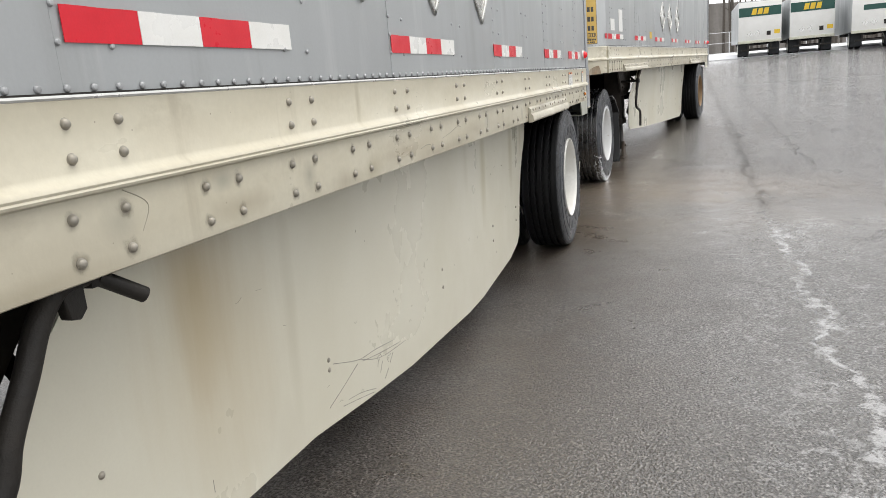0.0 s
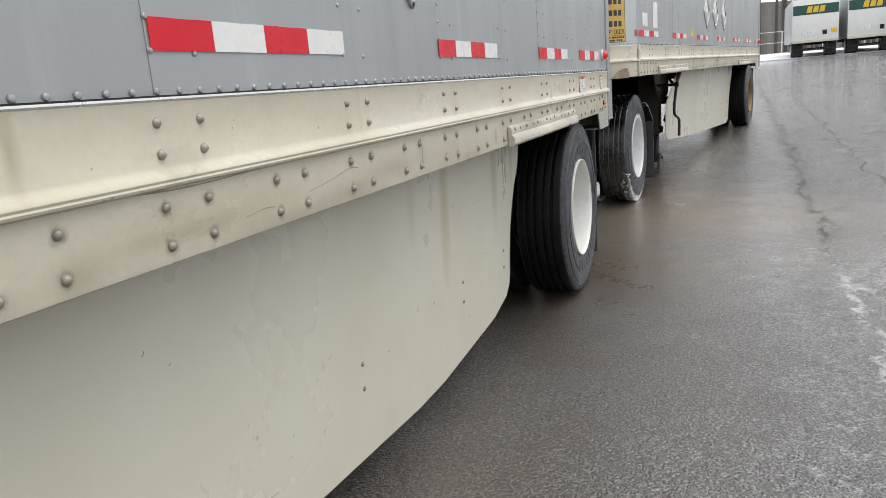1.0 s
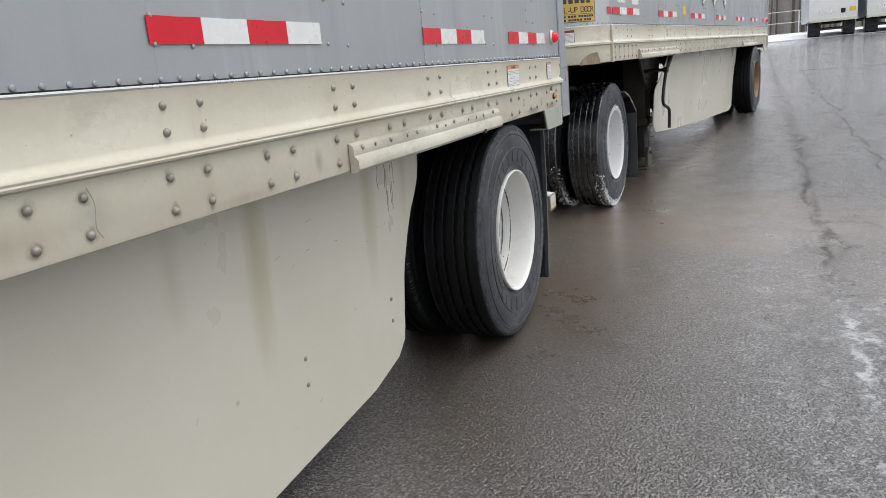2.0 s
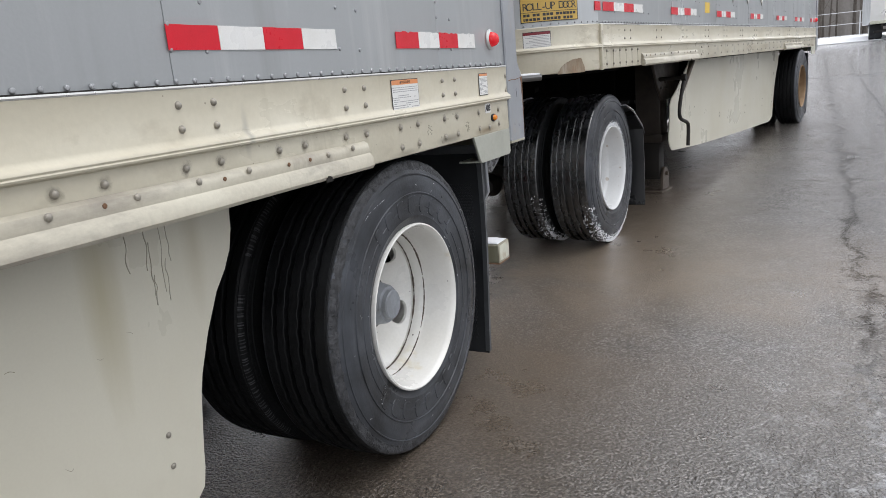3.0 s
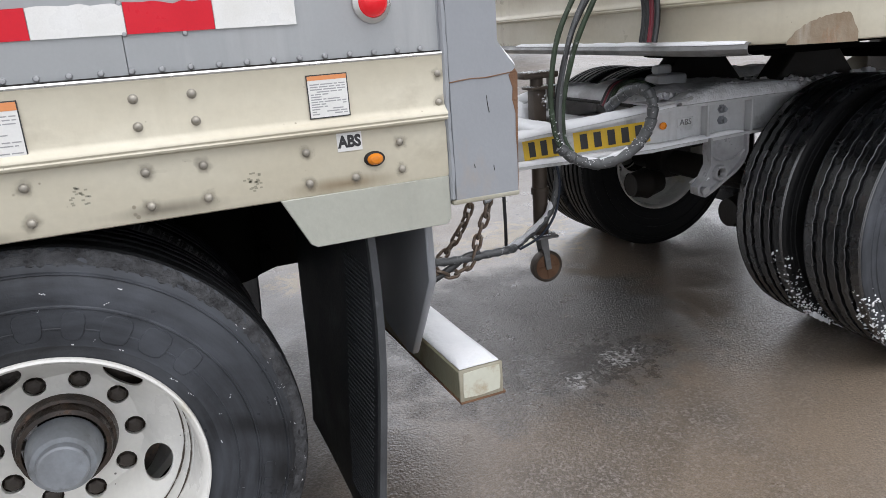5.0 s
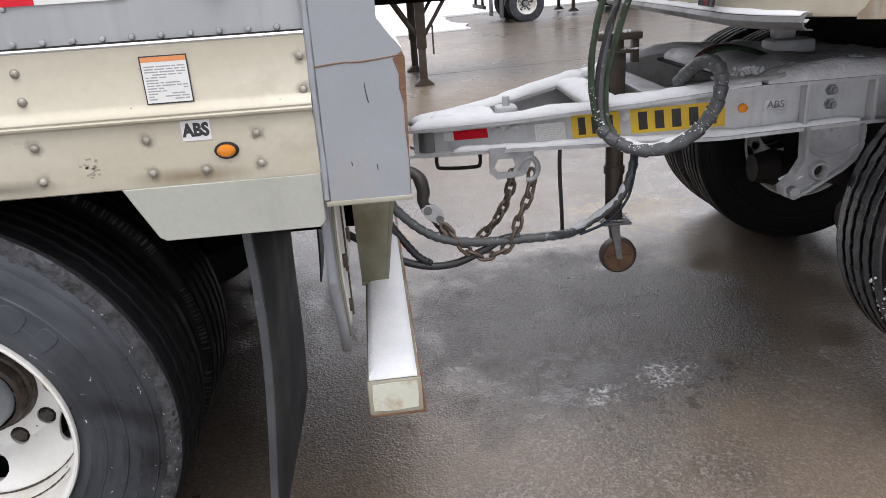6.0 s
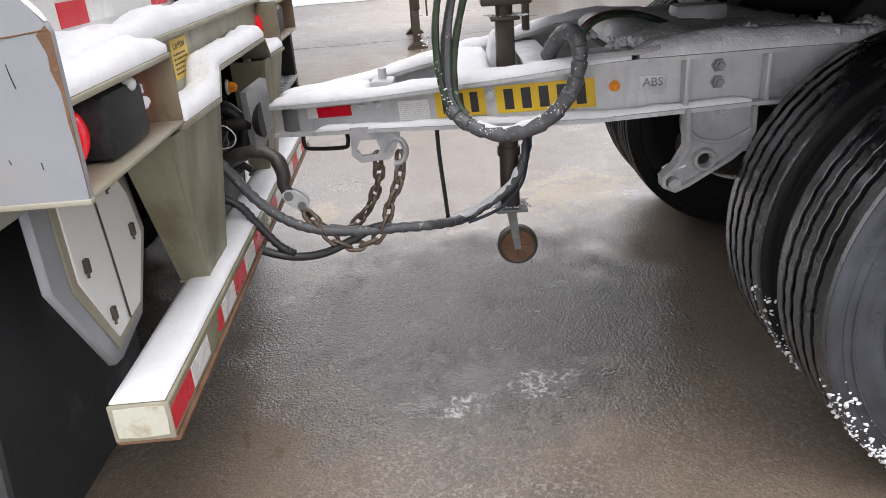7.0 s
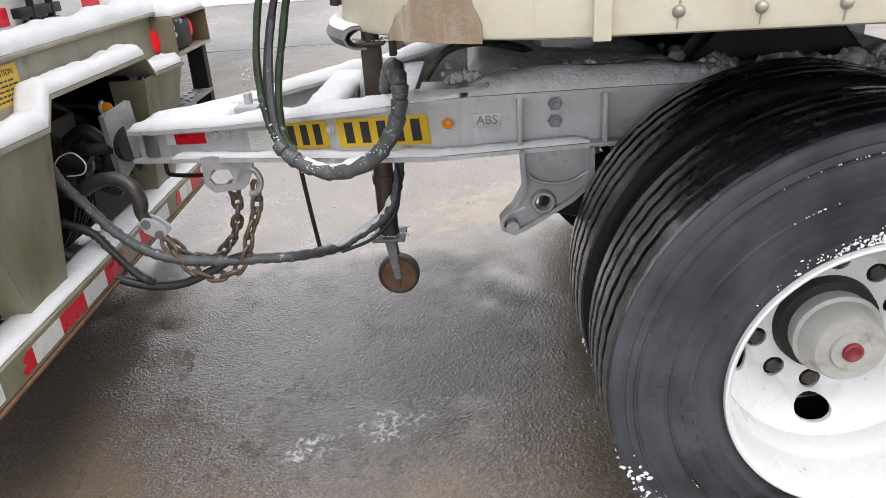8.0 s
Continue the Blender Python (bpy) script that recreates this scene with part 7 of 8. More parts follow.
def beam(side):
    """An I-beam that follows the drawbar plan: splayed, then straight past the axle."""
    bm = bmesh.new()
    rows = []
    for k, ((u, v), zt, zl) in enumerate(zip(WEB, TOPZ, LOWZ)):
        a, b = WEB[max(k - 1, 0)], WEB[min(k + 1, len(WEB) - 1)]
        d = Vector((b[0] - a[0], b[1] - a[1])).normalized()
        n = Vector((d.y, -d.x))
        w, t, e = 0.045, 0.011, 0.005
        prof = [(-w, zl), (w, zl), (w, zl + t), (e, zl + t), (e, zt - t), (w, zt - t), (w, zt), (-w, zt), (-w, zt - t), (-e, zt - t), (-e, zl + t), (-w, zl + t)]
        rows.append([bm.verts.new((side * (u + n.x * o), v + n.y * o, z)) for o, z in prof])
    for A, B in zip(rows, rows[1:]):
        for i in range(12):
            bm.faces.new((A[i], A[(i + 1) % 12], B[(i + 1) % 12], B[i]))
    bm.faces.new(rows[0])
    bm.faces.new(rows[-1])
    return part("drawbar_beam", bm, GALV, D, "silver I-beam of the drawbar", smooth=30)


beams = [beam(1), beam(-1)]


def on_beam(L, z, off=0.0055):
    """A pose on the outer web of the near beam, L metres along from the front of the marker strip."""
    d = Vector((0.4143, 0.9101))
    n = Vector((0.9101, -0.4143))
    slope = 0.10
    c = Vector((0.108, -1.663)) + d * L + n * off
    X = Vector((d.x, d.y, slope)).normalized()
    Z = Vector((n.x, n.y, 0.0))
    Y = Z.cross(X)
    return Matrix(((X.x, Y.x, Z.x, c.x), (X.y, Y.y, Z.y, c.y), (X.z, Y.z, Z.z, z), (0, 0, 0, 1)))


bm = bmesh.new()
box(bm, (-0.004, -0.0165, 0), (0.126, 0.0165, 0.001))
part("red_segment", bm, RED, beams[0], m=on_beam(0.0, 0.768), smooth=0)
bm = bmesh.new()
box(bm, (-0.13, -0.0165, 0), (-0.005, 0.0165, 0.001))
part("white_segment", bm, WHITE, beams[0], m=on_beam(0.0, 0.768), smooth=0)
for a, b, chars in ((0.425, 0.585, 3), (0.618, 0.905, 5)):
    c = (a + b) / 2
    pl = new("number_plate")
    pl.parent, pl.matrix_basis = D, on_beam(c, 0.805 + 0.10 * (c - 0.43))
    tagged(pl, "yellow plate with black bars in place of characters")
    h = (b - a) / 2
    bm = bmesh.new()
    box(bm, (-h, -0.039, 0), (h, 0.039, 0.0012))
    part("plate", bm, YELLOW, pl, smooth=0)
    w = 2 * h / (chars + 0.5)
    for i in range(chars):
        bm = bmesh.new()
        x = -h + w * (i + 0.75)
        box(bm, (x - w * 0.27, -0.029, 0.0012), (x + w * 0.27, 0.029, 0.0018))
        part("bar", bm, INK, pl, smooth=0)
nl = new("rating_label")
nl.parent, nl.matrix_basis = D, on_beam(0.35, 0.788)
tagged(nl, "white data label with fine grey grid")
bm = bmesh.new()
box(bm, (-0.052, -0.029, 0), (0.052, 0.029, 0.0008))
part("paper", bm, PAPER, nl, smooth=0)
bm = bmesh.new()
for i in range(8):
    box(bm, (-0.046, -0.024 + 0.006 * i, 0.0008), (0.046, -0.0235 + 0.006 * i, 0.0011))
for i in range(12):
    box(bm, (-0.046 + 0.0083 * i, -0.024, 0.0008), (-0.0455 + 0.0083 * i, 0.018, 0.0011))
part("print_grid", bm, GREYINK, nl, smooth=0)
for L in (0.175, 0.225, 0.603):
    z = 0.778 + 0.10 * L
    bm = bmesh.new()
    lathe(bm, [(0.0, 0.017), (0.003, 0.017), (0.004, 0.0135), (0.013, 0.0135), (0.014, 0.009), (0.022, 0.009), (0.022, 0.0)], 6)
    part("beam_bolt", bm, GALV, beams[0], m=on_beam(L, z) @ Matrix.Rotation(-math.pi / 2, 4, 'Y'))
for v, z in ((-0.525, 0.905), (-0.525, 0.862)):
    bm = bmesh.new()
    lathe(bm, [(0.0, 0.019), (0.003, 0.019), (0.004, 0.015), (0.016, 0.015), (0.017, 0.010), (0.026, 0.010), (0.026, 0.0)], 6)
    part("beam_bolt", bm, HUBGREY, beams[0], m=Matrix.Translation((0.507, v, z)))
# ribs, badge and amber reflector on the straight web
for v in (-0.615, -0.405):
    bm = bmesh.new()
    box(bm, (0.507, v - 0.006, 0.811), (0.546, v + 0.006, 0.933), 0.002)
    part("web_rib", bm, GALV, beams[0])
# reflector, no lamp; AMBER gives it a faint added glow
bm = bmesh.new()
lathe(bm, [(0.0, 0.014), (0.004, 0.014), (0.008, 0.010), (0.010, 0.0)], 20)
part("reflector", bm, AMBER, beams[0], "amber round reflector", m=Matrix.Translation((0.505, -0.795, 0.868)) @ Matrix.Rotation(-0.2, 4, 'Z'))
bd = new("badge")
bd.parent, bd.matrix_basis = D, Matrix.Translation((0.5075, -0.695, 0.872)) @ SIDE
tagged(bd, "cast metal badge with raised letters")
bm = bmesh.new()
box(bm, (-0.036, -0.018, 0), (0.036, 0.018, 0.002), 0.001)
part("backing", bm, GALV, bd)
part("letters", lettering("ABS", 0.032, WORN, 0.0012), None, bd, m=Matrix.Translation((0, 0, 0.003)))
# nose of the drawbar with the eye
bm = bmesh.new()
prism(bm, [(-0.07, -1.80), (0.055, -1.80), (0.085, -1.775), (0.09, -1.74), (-0.10, -1.74), (-0.10, -1.775)], 'z', 0.70, 0.80, 0.004)
part("drawbar_nose", bm, WORN, D, "dull grey welded drawbar nose")
bm = bmesh.new()
corner = [M_DOLLY.inverted() @ Vector(p) for p in ((-1.277, 0.15, 0.885), (-1.387, 0.20, 0.912), (-1.409, 0.20, 0.739), (-1.31, 0.15, 0.655))]
slab = [[bm.verts.new(p + Vector((0.006, 0.012, 0)) * g) for p in corner] for g in (-1, 1)]
bm.faces.new(slab[0][::-1])
bm.faces.new(slab[1])
for k in range(4):
    bm.faces.new((slab[0][k], slab[0][(k + 1) % 4], slab[1][(k + 1) % 4], slab[1][k]))
part("nose_plate", bm, HANGER, D, "slanted grey end plate of the drawbar", smooth=0)
bm = bmesh.new()
tube(bm, [(0.0 + 0.05 * math.cos(a), -1.985 + 0.06 * math.sin(a), 0.735) for a in (2 * math.pi * i / 16 for i in range(17))], 0.021, 10, 2)
rod(bm, (0, -1.93, 0.735), (0, -1.88, 0.735), 0.045, 0.06)
part("drawbar_eye", bm, DARKSTEEL, D)
# plates between the beams
for v0, v1, z, w in ((-1.75, -1.50, 0.797, 0.12), (-1.22, -1.10, 0.862, 0.31), (-1.0, -0.90, 0.885, 0.40), (-0.75, 0.55, 0.925, 0.455)):
    bm = bmesh.new()
    box(bm, (-w, v0, z - 0.012), (w, v1, z), 0.003)
    part("deck_plate", bm, GALV if v0 < -0.8 else DARKSTEEL, D)
for v0, v1, z0, z1, w in ((-1.13, -1.11, 0.75, 0.86, 0.34), (-0.93, -0.91, 0.77, 0.88, 0.42), (-0.46, -0.40, 0.80, 0.92, 0.495), (0.30, 0.36, 0.80, 0.92, 0.495)):
    bm = bmesh.new()
    box(bm, (-w, v0, z0), (w, v1, z1), 0.003)
    part("cross_member", bm, GALV, D)
# parking jack
jk = new("parking_jack")
jk.parent = D
tagged(jk, "brown steel drop-leg jack with small caster wheel")
bm = bmesh.new()
box(bm, (-0.066, -1.073, 0.70), (-0.004, -1.013, 1.005), 0.006)
part("housing", bm, BRONZE, jk)
bm = bmesh.new()
rod(bm, (-0.035, -1.043, 0.36), (-0.035, -1.043, 0.72), 0.034, seg=20)
rod(bm, (-0.035, -1.043, 0.545), (-0.035, -1.043, 0.575), 0.04, seg=20)
part("drop_leg", bm, BRONZE, jk)
bm = bmesh.new()
box(bm, (-0.085, -1.090, 1.003), (0.015, -0.995, 1.015), 0.004)
rod(bm, (-0.035, -1.043, 1.015), (-0.035, -1.043, 1.05), 0.028)
box(bm, (-0.075, -1.12, 1.05), (0.005, -0.955, 1.076), 0.006)
box(bm, (-0.055, -0.985, 0.965), (-0.015, -0.962, 1.055), 0.003)
part("gear_head", bm, BRONZE, jk)
bm = bmesh.new()
box(bm, (-0.095, -1.098, 0.345), (0.025, -0.985, 0.357), 0.003)
for x in (-0.066, -0.010):
    prism(bm, [(-1.060, 0.345), (-1.025, 0.345), (-1.010, 0.190), (-1.034, 0.190)], 'x', x - 0.004, x + 0.004)
part("caster_fork", bm, WORN, jk)
bm = bmesh.new()
lathe(bm, [(-0.018, 0.0), (-0.018, 0.03), (-0.020, 0.05), (-0.018, 0.066), (0.0, 0.071), (0.018, 0.066), (0.020, 0.05), (0.018, 0.03), (0.018, 0.0)], 28)
for a in range(4):
    rod(bm, (0.019, 0, 0), (0.019, 0.05 * math.cos(a * math.pi / 2), 0.05 * math.sin(a * math.pi / 2)), 0.004, seg=6)
part("caster_wheel", bm, RUST, jk, "rusty caster wheel", m=Matrix.Translation((-0.037, -1.022, 0.200)))
bm = bmesh.new()
lathe(bm, [(-0.019, 0.060), (-0.021, 0.066), (-0.017, 0.0735), (0.0, 0.075), (0.017, 0.0735), (0.021, 0.066), (0.019, 0.060)], 28)
part("caster_tyre", bm, BRONZE, jk, m=Matrix.Translation((-0.037, -1.022, 0.200)))
# wheels and axle
WZ = 0.501
dual_wheel(D, 1.175, 0.0, WZ, 1, "clean", "red", MARKS_SMALL, 0.55, tread=TREAD_LIT)
dual_wheel(D, -1.175, 0.0, WZ, -1, "white", "red", None, 0.2)
bm = bmesh.new()
rod(bm, (-0.75, 0, WZ), (0.75, 0, WZ), 0.065, seg=20)
part("axle", bm, DARKSTEEL, D)
for s in (1, -1):
    bm = bmesh.new()
    hang = [(-0.612, 0.802), (-0.438, 0.802), (-0.437, 0.735), (-0.455, 0.695), (-0.49, 0.665), (-0.60, 0.598), (-0.635, 0.582), (-0.665, 0.596), (-0.668, 0.618), (-0.635, 0.65), (-0.607, 0.70)]
    hl = [p for p in hang]
    holed(bm, hl, [ring_loop(-0.560, 0.664, 0.019, 0.019, 16)], 0.012)
    for v in bm.verts:
        v.co.x = s * (v.co.x + 0.545)
    hg = part("spring_hanger", bm, HANGER, D, "cast silver spring hanger with snow on its lip")
    bm = bmesh.new()
    rim = [Vector(p) for p in hang[1:] + hang[:1]]
    loops = []
    for k, p in enumerate(rim):
        d = (rim[min(k + 1, len(rim) - 1)] - rim[max(k - 1, 0)]).normalized()
        w = Vector((-d.y, d.x)) * 0.0055
        loops.append([bm.verts.new((s * x, p.x + g * w.x, p.y + g * w.y)) for x, g in ((0.518, -1), (0.563, -1), (0.563, 1), (0.518, 1))])
    for A, B in zip(loops, loops[1:]):
        for k in range(4):
            bm.faces.new((A[k], A[(k + 1) % 4], B[(k + 1) % 4], B[k]))
    bm.faces.new(loops[0][::-1])
    bm.faces.new(loops[-1])
    part("hanger_flange", bm, HANGER, hg)
    bm = bmesh.new()
    rod(bm, (s * 0.53, -0.640, 0.603), (s * 0.575, -0.640, 0.603), 0.017, seg=12)
    ring = [(x, s * (0.0) + r) for x, r in ((0.535, 0.019), (0.562, 0.019), (0.566, 0.022), (0.566, 0.028), (0.560, 0.031), (0.540, 0.032))]
    collar = bmesh.new()
    lathe(collar, [(s * x, r) for x, r in ring], 22)
    part("hanger_boss", collar, HANGER, hg, m=Matrix.Translation((0, -0.560, 0.664)))
    part("hanger_bolt", bm, HANGER, hg)
    bm = bmesh.new()
    tube(bm, [(s * 0.552, -0.604, 0.742), (s * 0.552, -0.565, 0.716), (s * 0.552, -0.50, 0.712), (s * 0.552, -0.445, 0.740)], 0.0045, 8, 6)
    part("cast_rib", bm, HANGER, hg)
    bm = bmesh.new()
    tube(bm, [(s * 0.50, -0.56, 0.655), (s * 0.50, -0.28, 0.60), (s * 0.50, 0.0, 0.585), (s * 0.50, 0.28, 0.60), (s * 0.50, 0.5, 0.66)], 0.036, 8, 6)
    box(bm, (s * 0.50 - 0.07, -0.10, 0.42), (s * 0.50 + 0.07, 0.10, 0.64), 0.01)
    part("leaf_spring", bm, DARKSTEEL, D)
    bm = bmesh.new()
    lathe(bm, [(-0.09, 0.0), (-0.09, 0.06), (-0.02, 0.075), (0.0, 0.082), (0.02, 0.075), (0.09, 0.055), (0.09, 0.0)], 24)
    part("brake_chamber", bm, DARKSTEEL, D, m=Matrix.Translation((s * 0.36, -0.25, 0.43)) @ Matrix.Rotation(math.pi / 2, 4, 'Z'))
    # fender bracket and flap behind the wheels
    bm = bmesh.new()
    prism(bm, [(0.655, 0.70), (0.668, 0.70), (0.682, 0.45), (0.676, 0.115), (0.664, 0.115), (0.668, 0.45)], 'x', min(s * 0.58, s * 1.20), max(s * 0.58, s * 1.20), 0.004)
    part("mudflap", bm, BLACKFLAP, D, "black rubber flap behind the wheels")
    bm = bmesh.new()
    prism(bm, [(0.235, 0.890), (0.24, 0.902), (0.40, 0.858), (0.66, 0.712), (0.695, 0.66), (0.683, 0.66), (0.652, 0.702), (0.395, 0.847)], 'x', min(s * 0.60, s * 1.205), max(s * 0.60, s * 1.205), 0.002)
    part("fender_plate", bm, BLACKFLAP, D, "black sloped fender plate with a snowy edge")
    bm = bmesh.new()
    rod(bm, (s * 0.46, 0.50, 0.83), (s * 1.10, 0.50, 0.775), 0.02)
    part("flap_bracket", bm, DARKSTEEL, D)
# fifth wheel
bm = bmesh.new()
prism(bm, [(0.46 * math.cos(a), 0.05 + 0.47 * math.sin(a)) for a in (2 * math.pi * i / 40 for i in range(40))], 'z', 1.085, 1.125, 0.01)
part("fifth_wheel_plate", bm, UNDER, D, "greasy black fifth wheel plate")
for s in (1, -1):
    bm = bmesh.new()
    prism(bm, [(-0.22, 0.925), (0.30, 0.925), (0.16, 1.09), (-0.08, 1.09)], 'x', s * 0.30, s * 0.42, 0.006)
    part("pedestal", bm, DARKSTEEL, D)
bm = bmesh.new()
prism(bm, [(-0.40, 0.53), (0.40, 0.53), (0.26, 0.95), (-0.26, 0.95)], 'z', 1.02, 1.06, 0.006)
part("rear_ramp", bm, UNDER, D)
# chain bracket, chains
bm = bmesh.new()
holed(bm, [(-1.555, 0.735), (-1.40, 0.745), (-1.40, 0.70), (-1.425, 0.645), (-1.44, 0.632), (-1.53, 0.625), (-1.555, 0.65)],
      [[(-1.540, 0.668), (-1.525, 0.648), (-1.475, 0.650), (-1.465, 0.668), (-1.475, 0.698), (-1.525, 0.698)]], 0.016)
for v in bm.verts:
    v.co.x += 0.232
part("chain_bracket", bm, HANGER, D, "silver plate with a chain slot")


def link_mesh():
    bm = bmesh.new()
    pts = [(0.0, 0.0145 * math.cos(a), 0.0215 * math.sin(a) + (0.010 if math.sin(a) > 0 else -0.010)) for a in (2 * math.pi * i / 14 for i in range(15))]
    tube(bm, pts, 0.0068, 8, 1)
    return finish(bm, CHAINM, 60, "link")


LINK = link_mesh()


def chain(parent, pts, label):
    c = new("safety_chain")
    c.parent = parent
    tagged(c, label)
    line = curve_points(pts, 40)
    acc, k = 0.0, 0
    last = line[0]
    for a, b in zip(line, line[1:]):
        acc += (b - a).length
        if acc >= 0.046:
            acc -= 0.046
            d = (b - last).normalized() if (b - last).length else Vector((0, 0, -1))
            m = Matrix.Translation(last.lerp(b, 0.5)) @ d.to_track_quat('Z', 'Y').to_matrix().to_4x4() @ Matrix.Rotation(math.pi / 2 * (k % 2) + 0.5, 4, 'Z')
            part("link", LINK, None, c, m=m)
            last = b
            k += 1


inv = M_DOLLY.inverted()


def world_line(pts):
    return [inv @ Vector(p) for p in pts]


chain(D, world_line([(-1.09, 0.650, 0.690), (-1.09, 0.648, 0.650), (-1.095, 0.640, 0.600), (-1.10, 0.618, 0.555), (-1.10, 0.595, 0.500), (-1.10, 0.578, 0.444), (-1.10, 0.527, 0.387), (-1.10, 0.436, 0.386), (-1.10, 0.389, 0.428), (-1.11, 0.345, 0.480), (-1.13, 0.300, 0.540)]), "rusty steel safety chain, sagging")
chain(D, world_line([(-1.10, 0.575, 0.690), (-1.12, 0.578, 0.630), (-1.15, 0.560, 0.560), (-1.18, 0.530, 0.490), (-1.20, 0.480, 0.430), (-1.20, 0.420, 0.400), (-1.19, 0.360, 0.430), (-1.17, 0.310, 0.500), (-1.16, 0.285, 0.555)]), "rusty steel safety chain, sagging")
bm = bmesh.new()
tube(bm, [(0.225, -1.455, 0.655), (0.225, -1.43, 0.69), (0.225, -1.40, 0.69), (0.225, -1.385, 0.655), (0.225, -1.40, 0.62), (0.225, -1.425, 0.615)], 0.010, 8, 5)
part("shackle", bm, HANGER, D)
bm = bmesh.new()
tube(bm, [(0.07, -1.735, 0.695), (0.07, -1.735, 0.655), (0.075, -1.715, 0.642), (0.12, -1.60, 0.650), (0.125, -1.58, 0.665), (0.125, -1.58, 0.705)], 0.007, 8, 6)
part("hand_loop", bm, DARKSTEEL, D)
# hoses and cables
bm = bmesh.new()
tube(bm, world_line([(-0.797, 0.800, 0.885), (-0.778, 0.851, 0.838), (-0.746, 0.941, 0.811), (-0.710, 1.043, 0.846), (-0.689, 1.107, 0.922), (-0.690, 1.130, 1.0),
                     (-0.715, 1.128, 1.052), (-0.775, 1.115, 1.062), (-0.84, 1.10, 1.03), (-0.90, 1.09, 0.985)]), 0.0200, 14, 14, 0.05, 7)
part("wrapped_hose_loop", bm, WRAP, D, "loop of taped black hose flecked with snow")
tops = [((-0.785, 0.83, 0.858), (-0.800, 0.790, 0.91), (-0.815, 0.750, 1.02), (-0.825, 0.740, 1.14), (-0.83, 0.785, 1.30), (-0.80, 0.91, 1.52), (-0.72, 1.02, 1.72)),
        ((-0.785, 0.835, 0.860), (-0.795, 0.800, 0.92), (-0.800, 0.775, 1.03), (-0.800, 0.780, 1.16), (-0.80, 0.825, 1.30), (-0.77, 0.93, 1.50), (-0.70, 1.03, 1.70)),
        ((-0.780, 0.845, 0.862), (-0.795, 0.815, 0.92), (-0.812, 0.795, 1.03), (-0.812, 0.805, 1.14), (-0.79, 0.845, 1.27), (-0.75, 0.94, 1.46), (-0.68, 1.02, 1.66)),
        ((-0.785, 0.84, 0.85), (-0.80, 0.795, 0.92), (-0.805, 0.765, 1.05), (-0.80, 0.79, 1.20), (-0.80, 0.84, 1.32), (-0.78, 0.93, 1.46), (-0.74, 1.0, 1.62))]
for p, mat in zip(tops, (HOSEGREEN, WRAP, HOSEGREEN, HOSE)):
    bm = bmesh.new()
    p = [(0.55 * x - 0.45 * 0.80, y + 0.045 * min(1.0, max(0.0, (z - 0.90) / 0.2)), z) for x, y, z in p]
    tube(bm, world_line(p), 0.0100, 8, 9, 0.18)
    part("supply_hose", bm, mat, D)
bm = bmesh.new()
tube(bm, world_line([(-1.30, -0.15, 0.80), (-1.16, 0.0, 0.785), (-1.10, 0.06, 0.734), (-1.10, 0.117, 0.653), (-1.10, 0.176, 0.570), (-1.10, 0.254, 0.498), (-1.10, 0.340, 0.457), (-1.10, 0.459, 0.437), (-1.10, 0.611, 0.434), (-1.10, 0.740, 0.434)]) + [Vector(p) for p in ((0.050, -1.22, 0.345), (0.03, -1.15, 0.375), (0.02, -1.04, 0.45), (0.02, -0.99, 0.56), (0.02, -0.975, 0.70), (0.02, -0.97, 0.79))], 0.0165, 10, 9, 0.08, 3)
part("wrapped_cable", bm, WRAP, D, "sagging taped cable with snow")
bm = bmesh.new()
tube(bm, world_line([(-1.25, -0.20, 0.560), (-1.12, -0.06, 0.535), (-1.10, 0.0, 0.503), (-1.10, 0.043, 0.473), (-1.10, 0.136, 0.409), (-1.10, 0.251, 0.365), (-1.10, 0.362, 0.365), (-1.10, 0.468, 0.406), (-1.10, 0.536, 0.440), (-1.10, 0.60, 0.448)]), 0.0145, 10, 8)
part("air_hose", bm, HOSE, D)
bm = bmesh.new()
tube(bm, world_line([(-1.22, -0.12, 0.640), (-1.12, -0.03, 0.622), (-1.10, 0.024, 0.603), (-1.10, 0.113, 0.560), (-1.10, 0.163, 0.490), (-1.10, 0.220, 0.410), (-1.10, 0.270, 0.372)]), 0.0140, 10, 8, 0.0, 2)
part("coiled_air_hose", bm, HOSE, D, "ribbed black air hose")
bm = bmesh.new()
tube(bm, world_line([(-1.16, 0.02, 0.76), (-1.13, 0.06, 0.80), (-1.12, 0.11, 0.815), (-1.12, 0.14, 0.78), (-1.13, 0.12, 0.745), (-1.15, 0.06, 0.735)]), 0.0022, 6, 8)
part("wire_loop", bm, PAPER, D, "thin white wire loop")
bm = bmesh.new()
tube(bm, [(0.13, -1.285, 0.76), (0.105, -1.285, 0.62), (0.085, -1.275, 0.45), (0.064, -1.268, 0.33)], 0.0075, 7, 8)
part("tie_strap", bm, HOSE, D)
bm = bmesh.new()
tube(bm, [(0.035, -1.0, 0.70), (0.04, -0.985, 0.62), (0.035, -0.985, 0.55), (0.03, -1.01, 0.45), (0.05, -1.09, 0.375), (0.06, -1.20, 0.335)], 0.006, 8, 8)
part("blue_hose", bm, HOSEBLUE, D, "thin blue air hose")
for mat, du in ((HOSERED, 0.0), (HOSE, 0.018), (HOSEGREEN, 0.036), (HOSE, -0.018)):
    bm = bmesh.new()
    tube(bm, [(0.20 + du, -0.86, 0.93), (0.18 + du, -0.80, 1.0), (0.14 + du, -0.70, 1.015), (0.10 + du, -0.58, 0.985), (0.08 + du, -0.50, 0.94)], 0.0085, 8, 8)
    part("brake_hose", bm, mat, D)
bm = bmesh.new()
